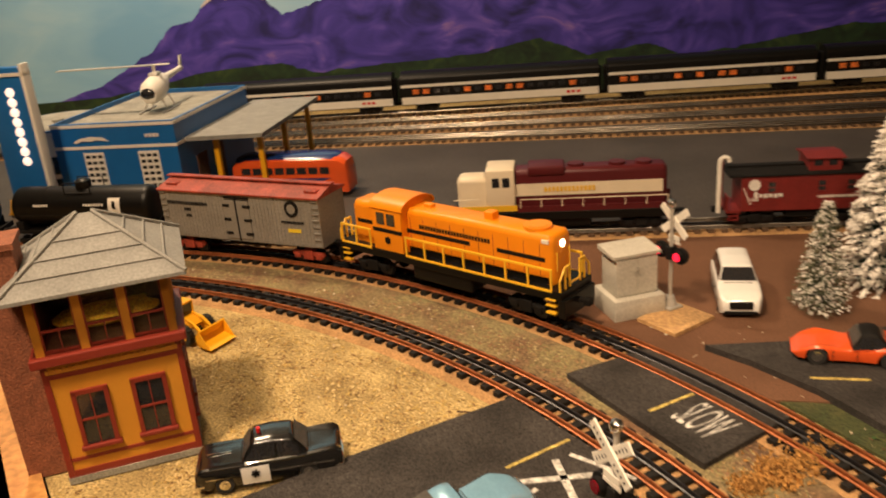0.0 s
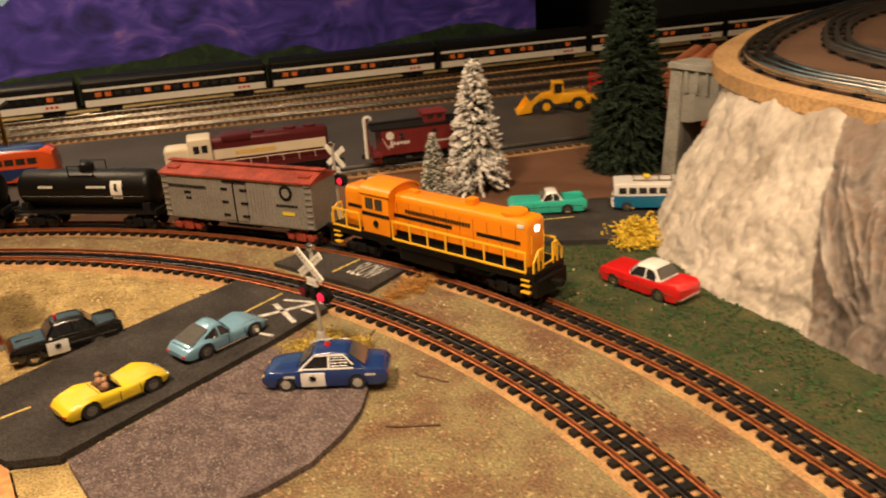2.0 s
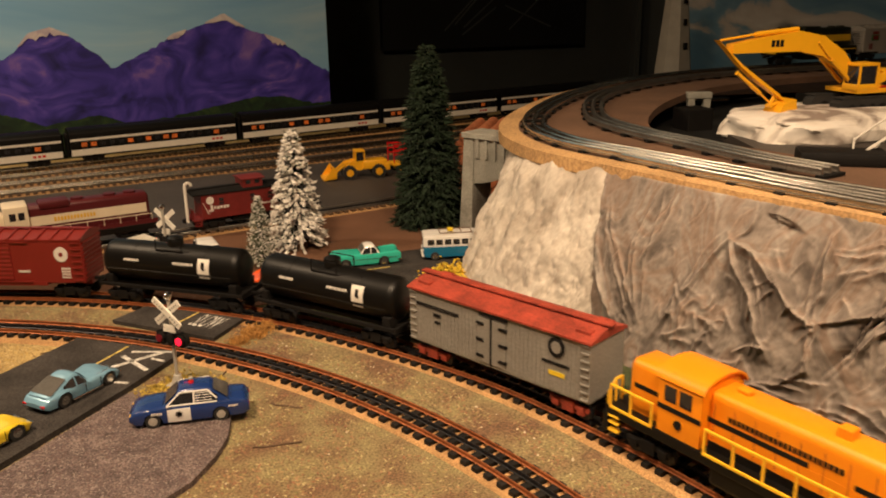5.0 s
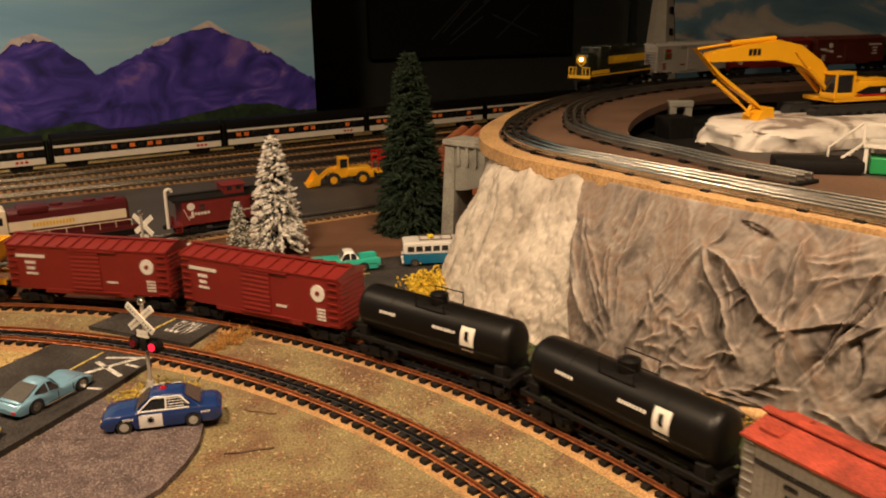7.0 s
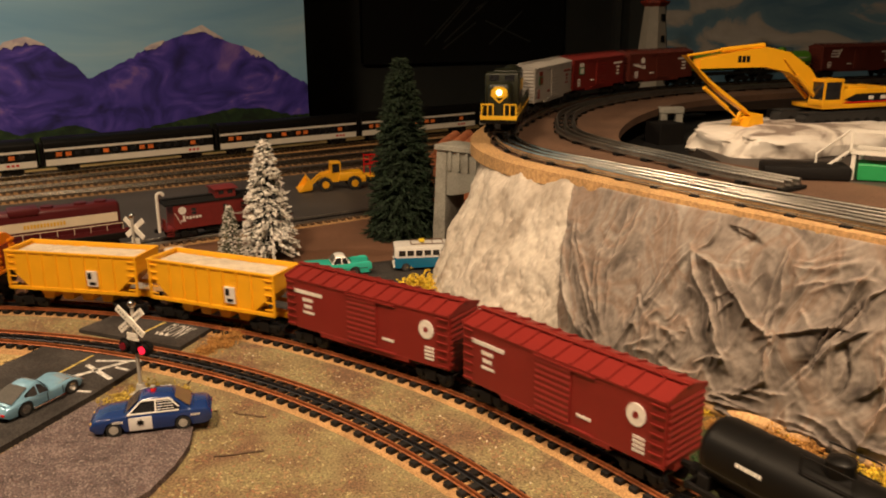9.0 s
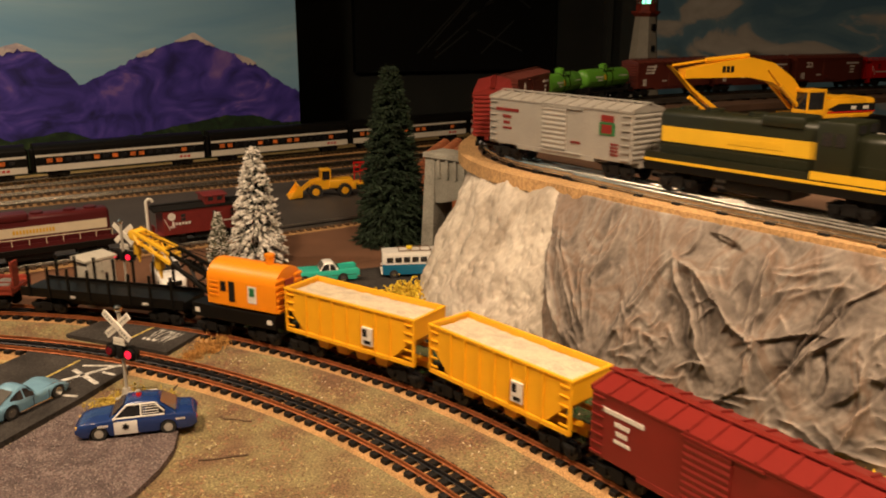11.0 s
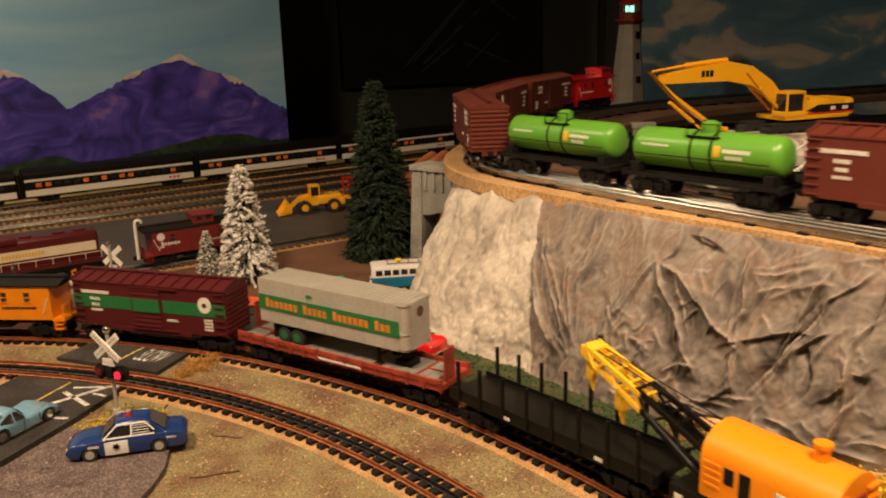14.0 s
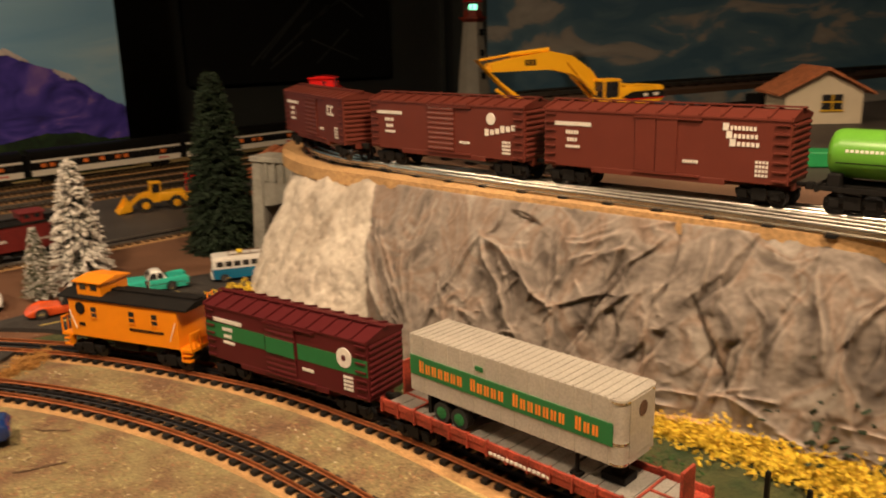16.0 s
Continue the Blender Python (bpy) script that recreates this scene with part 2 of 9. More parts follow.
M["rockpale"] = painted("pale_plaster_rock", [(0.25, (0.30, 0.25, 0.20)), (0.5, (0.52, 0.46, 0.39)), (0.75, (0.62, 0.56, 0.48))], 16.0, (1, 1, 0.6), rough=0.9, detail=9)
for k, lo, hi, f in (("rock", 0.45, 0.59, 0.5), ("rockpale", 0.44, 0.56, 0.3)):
    # fold shading put into the colour: pointiness darkens creases and lightens ridges
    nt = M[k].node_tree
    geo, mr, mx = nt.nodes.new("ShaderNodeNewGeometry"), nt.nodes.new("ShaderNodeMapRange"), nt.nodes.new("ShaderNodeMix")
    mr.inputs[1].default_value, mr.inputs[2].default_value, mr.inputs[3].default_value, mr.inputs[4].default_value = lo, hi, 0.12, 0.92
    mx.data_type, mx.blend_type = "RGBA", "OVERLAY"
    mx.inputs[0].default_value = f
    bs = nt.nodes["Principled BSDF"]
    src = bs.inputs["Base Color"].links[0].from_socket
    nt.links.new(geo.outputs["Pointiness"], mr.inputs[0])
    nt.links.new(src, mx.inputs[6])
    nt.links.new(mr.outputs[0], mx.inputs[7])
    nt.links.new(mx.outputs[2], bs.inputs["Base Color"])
M["snowrock"] = painted("snowy_rock", [(0.4, (0.25, 0.20, 0.17)), (0.52, (0.70, 0.64, 0.57)), (0.7, (0.80, 0.76, 0.70))], 12.0, rough=0.9)

# ---- shapes ----


def box(bm, x0, x1, y0, y1, z0, z1, bevel=0.0, m=None):
    t = Matrix.Translation(((x0 + x1) / 2, (y0 + y1) / 2, (z0 + z1) / 2)) @ Matrix.Diagonal((abs(x1 - x0), abs(y1 - y0), abs(z1 - z0), 1))
    vs = bmesh.ops.create_cube(bm, size=1, matrix=(m @ t) if m else t)["verts"]
    if bevel:
        bmesh.ops.bevel(bm, geom=list({e for v in vs for e in v.link_edges}), offset=bevel, segments=2, profile=0.5, affect="EDGES")


def tube(bm, p, q, r0, r1=None, n=10):
    p, q = Vector(p), Vector(q)
    d = q - p
    m = Matrix.Translation((p + q) / 2) @ d.to_track_quat("Z", "Y").to_matrix().to_4x4()
    bmesh.ops.create_cone(bm, cap_ends=True, segments=n, radius1=r0, radius2=r0 if r1 is None else r1, depth=d.length, matrix=m)


def ball(bm, c, r, sub=2, sx=1, sy=1, sz=1):
    bmesh.ops.create_icosphere(bm, subdivisions=sub, radius=r, matrix=Matrix.Translation(c) @ Matrix.Diagonal((sx, sy, sz, 1)))


def loft(bm, rings, cap=True):
    """Joins rings of the same number of points into a skin."""
    vs = [[bm.verts.new(p) for p in ring] for ring in rings]
    for a, b in zip(vs, vs[1:]):
        for i in range(len(a)):
            j = (i + 1) % len(a)
            bm.faces.new((a[i], a[j], b[j], b[i]))
    if cap:
        bm.faces.new(vs[0][::-1])
        bm.faces.new(vs[-1])


def prism(bm, outline, y0, y1):
    """A side outline (x, z) pushed from y0 to y1."""
    loft(bm, [[(x, y0, z) for x, z in outline], [(x, y1, z) for x, z in outline]])


def slab(bm, outline, z0, z1):
    loft(bm, [[(x, y, z0) for x, y in outline], [(x, y, z1) for x, y in outline]])


def link(name, bm, material, smooth=False):
    bmesh.ops.recalc_face_normals(bm, faces=bm.faces)
    me = bpy.data.meshes.new(name)
    bm.to_mesh(me)
    bm.free()
    if smooth:
        me.polygons.foreach_set("use_smooth", [True] * len(me.polygons))
        me.set_sharp_from_angle(angle=radians(38))
    me.materials.append(material)
    return new(name, me)


def part(name, bm, material, parent, label="", smooth=True):
    ob = link(name, bm, material, smooth)
    ob.parent = parent
    if label:
        tagged(ob, label)
    return ob


def thing(name, m, label, category, group="", kind=""):
    ob = new(name)
    ob.empty_display_size = 0.02
    ob.matrix_world = m
    return tagged(ob, label, category, group, kind)


def nb():
    return bmesh.new()


def solid(name, fill, material, parent, label="", smooth=True):
    bm = nb()
    fill(bm)
    return part(name, bm, material, parent, label, smooth)


def bars(bm, x0, x1, y, z, h, n, gap=0.35, t=0.0006):
    """A row of plain marks in place of lettering, standing on the face at y."""
    w = (x1 - x0) / n
    for i in range(n):
        box(bm, x0 + i * w, x0 + (i + 1 - gap) * w, y - t, y + t, z, z + h)


def sweep(bm, pts, prof, closed=False):
    """Carries a closed profile of (side, height) along a level path; side is to the path's left."""
    pts = [Vector((p[0], p[1])) for p in pts]
    n = len(pts)
    rings = []
    for i, p in enumerate(pts):
        a = pts[(i - 1) % n] if closed or i else p
        b = pts[(i + 1) % n] if closed or i < n - 1 else p
        d = (b - a).normalized()
        rings.append([bm.verts.new((p.x - d.y * s, p.y + d.x * s, z)) for s, z in prof])
    k = len(prof)
    for i in range(n if closed else n - 1):
        a, b = rings[i], rings[(i + 1) % n]
        for j in range(k):
            bm.faces.new((a[j], a[(j + 1) % k], b[(j + 1) % k], b[j]))
    if not closed:
        bm.faces.new(rings[0][::-1])
        bm.faces.new(rings[-1])


def spline(knots, n=24, closed=False):
    k = [np.array(p, float) for p in knots]
    k = [k[-1], *k, k[0], k[1]] if closed else [2 * k[0] - k[1], *k, 2 * k[-1] - k[-2]]
    out = []
    for i in range(1, len(k) - 2):
        a, b, c, d = k[i - 1:i + 3]
        for j in range(n):
            u = j / n
            out.append(0.5 * (2 * b + (c - a) * u + (2 * a - 5 * b + 4 * c - d) * u * u + (3 * b - a - 3 * c + d) * u ** 3))
    if not closed:
        out.append(k[-2])
    return np.array(out)


class Path:
    """A line with its running length, to set things along it."""

    def __init__(self, pts, closed):
        self.pts, self.closed = pts, closed
        p = np.vstack([pts, pts[:1]]) if closed else pts
        self.p, self.l = p, np.r_[0, np.cumsum(np.linalg.norm(np.diff(p, axis=0), axis=1))]
        self.length = self.l[-1]

    def at(self, s):
        s = s % self.length if self.closed else s
        e = 0.01
        q = [np.array([np.interp((v % self.length) if self.closed else v, self.l, self.p[:, k]) for k in (0, 1)]) for v in (s - e, s, s + e)]
        d = q[2] - q[0]
        return q[1], math.atan2(d[1], d[0])


# the lower main line and the inner line are rings round the aisle
RING = (-0.700, 0.265)
R_IN = 1.038


def ring(r, a0=0.0, a1=360.0, step=1.0):
    n = max(2, int((a1 - a0) / step))
    return np.array([(RING[0] + r * math.sin(radians(a0 + (a1 - a0) * i / n)), RING[1] + r * math.cos(radians(a0 + (a1 - a0) * i / n))) for i in range(n if a1 - a0 >= 360 else n + 1)])


OUT_R = [(0, 1.155), (15, 1.158), (30, 1.161), (45, 1.164), (60, 1.166), (70, 1.168), (77, 1.174), (83, 1.188), (90, 1.212), (98, 1.248), (108, 1.29), (122, 1.33), (145, 1.36), (175, 1.36), (205, 1.32), (235, 1.26), (265, 1.21), (295, 1.175), (325, 1.155), (345, 1.154)]
LOWER = Path(spline([(RING[0] + r * math.sin(radians(a)), RING[1] + r * math.cos(radians(a))) for a, r in OUT_R], 16, True), True)
UPPER = Path(spline([(3.4, 2.06), (2.8, 2.05), (2.3, 2.045), (1.8, 2.035), (1.4, 1.985), (1.1, 1.87), (0.86, 1.68), (0.68, 1.47), (0.58, 1.29), (0.56, 1.13), (0.60, 0.98), (0.66, 0.80), (0.73, 0.62), (0.80, 0.44), (0.87, 0.26), (0.95, 0.05), (1.05, -0.2), (1.2, -0.6), (1.4, -1.2), (1.9, -1.75), (2.8, -1.9), (3.8, -1.4), (4.2, -0.4), (4.25, 0.8), (4.0, 1.75)], closed=True), True)
RAIL_LOW, RAIL_UP, DECK = 0.0145, 0.235, 0.221

# ---- the room and the table ----


def structure(name, fill, material, label, category, smooth=False):
    bm = nb()
    fill(bm)
    return tagged(link(name, bm, material, smooth), label, category, kind="structure")


WALL_D = Vector((0.9658, 0.2592))
WALL_O = Vector((-0.8145, 2.4895))


def on_wall(u, z, off=0.0):
    p = WALL_O + WALL_D * u + Vector((0.2592, -0.9658)) * off
    return (p.x, p.y, z)


structure("floor", lambda b: box(b, -4, 5.4, -3.4, 4.4, -0.97, -0.95), M["floorm"], "dark carpet floor of the train room", "floor")
structure("ceiling", lambda b: box(b, -4, 5.4, -3.4, 4.4, 1.7, 1.75), M["ceil"], "off-white flat ceiling of the train room", "ceiling")
structure("wall_south", lambda b: box(b, -4, 5.4, -3.45, -3.4, -0.95, 1.7), M["wallgrey"], "dark grey painted wall behind the layout", "wall")
structure("wall_west", lambda b: box(b, -4.05, -4, -3.4, 4.4, -0.95, 1.7), M["wallgrey"], "dark grey painted side wall", "wall")
structure("wall_east", lambda b: box(b, 5.4, 5.45, -3.4, 4.4, -0.95, 1.7), M["wallgrey"], "dark grey painted side wall", "wall")
structure("wall_north", lambda b: box(b, -4, 5.4, 4.05, 4.12, -0.95, 1.7), M["wallgrey"], "dark grey wall at the far end", "wall")


def wall_strip(b, u0, u1, z0, z1, o0, o1):
    loft(b, [[on_wall(u0, z0, o0), on_wall(u1, z0, o0), on_wall(u1, z0, o1), on_wall(u0, z0, o1)], [on_wall(u0, z1, o0), on_wall(u1, z1, o0), on_wall(u1, z1, o1), on_wall(u0, z1, o1)]])


structure("backdrop_partition", lambda b: wall_strip(b, -3.2, 1.37, -0.95, 1.7, -0.10, -0.004), M["wallgrey"], "partition wall that carries the painted backdrop", "wall")
painting = structure("backdrop", lambda b: wall_strip(b, -3.2, 1.37, -0.1, 1.0, -0.004, 0.0), M["sky"], "backdrop painted with a pale blue sky", "backdrop")


def band(b, line, base, o0, o1):
    """A painted shape: the area between a drawn outline and its foot."""
    top = [on_wall(u, z, o1) for u, z in line]
    foot = [on_wall(u, base, o1) for u, z in line]
    t, f = [b.verts.new(p) for p in top], [b.verts.new(p) for p in foot]
    for i in range(len(line) - 1):
        b.faces.new((t[i], t[i + 1], f[i + 1], f[i]))


def rough_line(knots, amp, seed, n=9):
    out = []
    for i, (p, q) in enumerate(zip(knots, knots[1:])):
        for j in range(n):
            k = j / n
            out.append((p[0] + (q[0] - p[0]) * k, p[1] + (q[1] - p[1]) * k + amp * noise.noise((p[0] * 31 + k * 5, seed, i))))
    return out + [knots[-1]]


ridge = [(-1.9, 0.05), (-1.3, 0.06), (-1.0, 0.05), (-0.82, 0.10), (-0.66, 0.18), (-0.60, 0.24), (-0.54, 0.25), (-0.50, 0.29), (-0.46, 0.325), (-0.42, 0.31), (-0.36, 0.31), (-0.30, 0.25), (-0.22, 0.27), (-0.12, 0.31), (-0.02, 0.36), (0.08, 0.37), (0.20, 0.34), (0.28, 0.31), (0.37, 0.28), (0.42, 0.31), (0.46, 0.355), (0.52, 0.37), (0.57, 0.345), (0.61, 0.31), (0.64, 0.29), (0.67, 0.25), (0.79, 0.30), (0.86, 0.34), (0.95, 0.365), (1.02, 0.395), (1.09, 0.35), (1.20, 0.31), (1.31, 0.23), (1.369, 0.20)]
hills = [(-1.9, 0.04), (-0.8, 0.07), (-0.52, 0.12), (-0.32, 0.13), (-0.23, 0.10), (-0.05, 0.11), (0.20, 0.12), (0.34, 0.15), (0.40, 0.13), (0.47, 0.10), (0.62, 0.12), (0.70, 0.085), (0.83, 0.095), (0.96, 0.115), (1.10, 0.135), (1.20, 0.13), (1.30, 0.10), (1.369, 0.10)]


def mountains(b):
    band(b, rough_line(ridge, 0.008, 2.0), -0.1, 0, 0.0015)


def caps(b):
    for u0, u1 in ((-0.51, -0.39), (-0.385, -0.34), (0.43, 0.565), (0.96, 1.085), (0.84, 0.9), (1.15, 1.22), (-0.02, 0.06)):
        n = 14
        line = [(u0 + (u1 - u0) * i / n) for i in range(n + 1)]
        t, f = [], []
        us, zs = [p[0] for p in ridge], [p[1] for p in ridge]
        for i, u in enumerate(line):
            z = float(np.interp(u, us, zs)) + 0.004
            d = math.sin(math.pi * i / n) * (0.012 + 0.026 * abs(noise.noise((u * 60, 1, 4))))
            t.append(b.verts.new(on_wall(u, z, 0.003)))
            f.append(b.verts.new(on_wall(u, z - d - 0.004, 0.003)))
        for i in range(n):
            b.faces.new((t[i], t[i + 1], f[i + 1], f[i]))


part("mountains", (lambda b: (mountains(b), b)[1])(nb()), M["purple"], painting, "purple mountains", False)
part("snow_caps", (lambda b: (caps(b), b)[1])(nb()), M["peak"], painting, "white snow on the peaks", False)
part("hills", (lambda b: (band(b, rough_line(hills, 0.006, 7.0), -0.1, 0, 0.0045), b)[1])(nb()), M["hill"], painting, "dark green foothills", False)

# a painted sky with clouds goes round the far corner
structure("backdrop_2", lambda b: loft(b, [[(2.69, 4.04, -0.2), (5.0, 1.2, -0.2), (5.3, 1.2, -0.2), (2.72, 4.05, -0.2)], [(2.69, 4.04, 1.4), (5.0, 1.2, 1.4), (5.3, 1.2, 1.4), (2.72, 4.05, 1.4)]]), M["mural"], "painted backdrop of dusky blue sky and clouds", "backdrop")
structure("trim", lambda b: box(b, 2.36, 2.39, 4.0, 4.05, -0.2, 1.5), M["wallgrey"], "dark wall batten beside the corner", "trim")
CHALK = thing("picture", Matrix(), "large black chalk picture with faint grey strokes on the wall", "picture")
solid("board", lambda b: box(b, 0.98, 2.05, 3.99, 4.05, 0.185, 1.0, 0.004), M["void"], CHALK, "black board", False)
rng = random.Random(9)
for i in range(9):
    x, z, a = rng.uniform(1.25, 1.9), rng.uniform(0.30, 0.62), rng.choice((-42, -35, 28, 44)) + rng.uniform(-8, 8)
    ln = rng.uniform(0.10, 0.26)
    solid("chalk_stroke", lambda b: box(b, -ln, ln, 3.9882, 3.9898, -0.004, 0.004, 0, Matrix.Translation((x, 0, z)) @ Matrix.Rotation(radians(a), 4, "Y")), M["wallgrey"], CHALK, "faint grey chalk stroke", False)

# table top with the operator's aisle let in
AISLE = [(-0.845, 1.185), (-0.285, 0.745), (-0.06, 0.35), (-0.05, -0.45), (-1.25, -0.45), (-1.5, 0.2), (-1.3, 0.9)]
OUTER = [(-0.9, 2.62), (1.2, 3.3), (3.9, 2.9), (4.6, -2.2), (-3.2, -2.2), (-3.2, 0.3), (-3.0, 2.0)]


def table(b):
    for z in (0.0, -0.02):
        a = [b.verts.new((x, y, z)) for x, y in AISLE]
        o = [b.verts.new((x, y, z)) for x, y in OUTER]
        for i in range(7):
            j = (i + 1) % 7
            b.faces.new((a[i], a[j], o[j], o[i]))


ground = structure("ground", table, M["sand"], "tan sawdust-covered layout ground", "ground")


def edge_board(b):
    pts = [Vector(p) for p in AISLE]
    sweep(b, pts, [(-0.002, -0.09), (-0.030, -0.09), (-0.030, 0.006), (-0.002, 0.006)], True)


structure("trim_2", edge_board, M["wood"], "varnished pine board along the layout's edge", "edge board")


def sheet(name, outline, z, material, label, category, thick=0.004):
    return structure(name, lambda b: slab(b, outline, z - thick, z), material, label, category)


def arc(r, a0, a1, n=40):
    return [(RING[0] + r * math.sin(radians(a0 + (a1 - a0) * i / n)), RING[1] + r * math.cos(radians(a0 + (a1 - a0) * i / n))) for i in range(n + 1)]


sheet("ground_2", arc(1.02, 37, 115) + arc(0.72, 115, 37), 0.0025, M["scatter"], "brown and green ground scatter inside the curve", "ground")
sheet("ground_3", arc(1.135, -30, 120) + arc(1.055, 120, -30), 0.004, M["scatter"], "ground scatter between the two tracks", "ground")
sheet("ground_4", arc(1.20, 40, 84) + [(0.95, -0.1), (0.95, 1.19), (0.2, 1.19)], 0.0025, M["grass"], "green turf beside the cliff", "grass")
sheet("ground_5", arc(1.195, 14, 40) + [(0.20, 1.2), (0.75, 1.2), (0.75, 1.78), (0.4, 1.685), (-0.6, 1.45)], 0.0035, M["felt"], "brown painted board behind the main line", "ground")
sheet("ground_6", [(-0.62, 1.445), (0.40, 1.675), (0.80, 1.765), (2.4, 2.15), (2.4, 3.0), (-1.9, 1.95), (-1.9, 1.35), (-1.3, 1.3)], 0.003, M["yard"], "dark grey yard board under the sidings", "ground")

# roads of thick charcoal sheet
sheet("road", [(-0.155, 1.125), (-0.045, 1.045), (-0.03, 1.02), (-0.085, 0.945), (-0.245, 0.752), (-0.29, 0.75), (-0.40, 0.838), (-0.28, 0.985)], 0.010, M["road"], "charcoal road ending at the inner track", "road", 0.008)
sheet("road_2", [(-0.115, 1.178), (-0.045, 1.245), (0.085, 1.150), (0.018, 1.062)], 0.010, M["road"], "charcoal road plate between the tracks", "road", 0.008)
sheet("road_3", [(0.006, 1.262), (0.09, 1.288), (0.19, 1.345), (0.55, 1.36), (0.55, 1.15), (0.36, 1.17), (0.24, 1.185), (0.20, 1.152), (0.154, 1.147), (0.107, 1.196), (0.05, 1.238)], 0.010, M["road"], "charcoal road behind the main line", "road", 0.008)
disc = [(0.024, 0.83), (0.018, 0.79), (0.004, 0.755), (-0.02, 0.715), (-0.06, 0.68), (-0.11, 0.655), (-0.17, 0.65), (-0.235, 0.745), (-0.085, 0.93), (-0.03, 0.93), (0.01, 0.90), (0.022, 0.865)]
sheet("pavement", disc, 0.009, M["apron"], "purple-grey gravel apron with a rounded edge", "pavement", 0.008)


def marks(b, spans, z=0.0106):
    """Strips of paint: start, end, width."""
    for x0, y0, x1, y1, w in spans:
        d = (Vector((x1, y1)) - Vector((x0, y0)))
        n = Vector((-d.y, d.x)).normalized() * w / 2
        q = [(x0 + n.x, y0 + n.y), (x1 + n.x, y1 + n.y), (x1 - n.x, y1 - n.y), (x0 - n.x, y0 - n.y)]
        slab(b, q, z - 0.0009, z)


structure("road_marking", lambda b: marks(b, [(-0.355, 0.80, -0.305, 0.84, 0.003), (-0.13, 1.02, -0.09, 1.07, 0.003), (-0.032, 1.128, 0.002, 1.165, 0.003), (0.10, 1.215, 0.15, 1.222, 0.003), (0.19, 1.265, 0.235, 1.27, 0.003), (0.265, 1.27, 0.315, 1.273, 0.003)]), M["markyel"], "worn yellow centre lines", "road marking")
structure("road_marking_2", lambda b: marks(b, [(-0.115, 1.005, -0.045, 1.035, 0.006), (-0.095, 1.04, -0.065, 0.985, 0.006), (-0.125, 0.975, -0.085, 0.955, 0.004), (-0.085, 1.05, -0.03, 1.03, 0.004), (-0.11, 0.985, -0.1, 1.0, 0.004), (-0.06, 1.02, -0.045, 1.005, 0.004)]), M["marking"], "worn white railway crossing marking", "road marking")


def road_word(text, m, width, depth):
    """Painted word, laid flat on the road."""
    cu = bpy.data.curves.new("word", "FONT")
    cu.body, cu.size, cu.extrude, cu.space_character = text, 1.0, 0.0, 0.95
    tmp = bpy.data.objects.new("word", cu)
    me = bpy.data.meshes.new_from_object(tmp)
    bpy.data.objects.remove(tmp)
    bm = nb()
    bm.from_mesh(me)
    bpy.data.meshes.remove(me)
    x0, x1 = min(v.co.x for v in bm.verts), max(v.co.x for v in bm.verts)
    y0, y1 = min(v.co.y for v in bm.verts), max(v.co.y for v in bm.verts)
    for v in bm.verts:
        v.co = Vector(((v.co.x - x0) / (x1 - x0) * width, (v.co.y - y0) / (y1 - y0) * depth, 0.0))
    bmesh.ops.transform(bm, matrix=m, verts=bm.verts)
    return bm


tagged(link("road_marking_3", road_word("SLOW", pose(-0.0147, 1.1227, 0.0104, 0, 0, -42), 0.042, 0.042), M["marking"]), "worn white word painted on the road plate", "road marking", kind="structure")

# ---- tracks ----


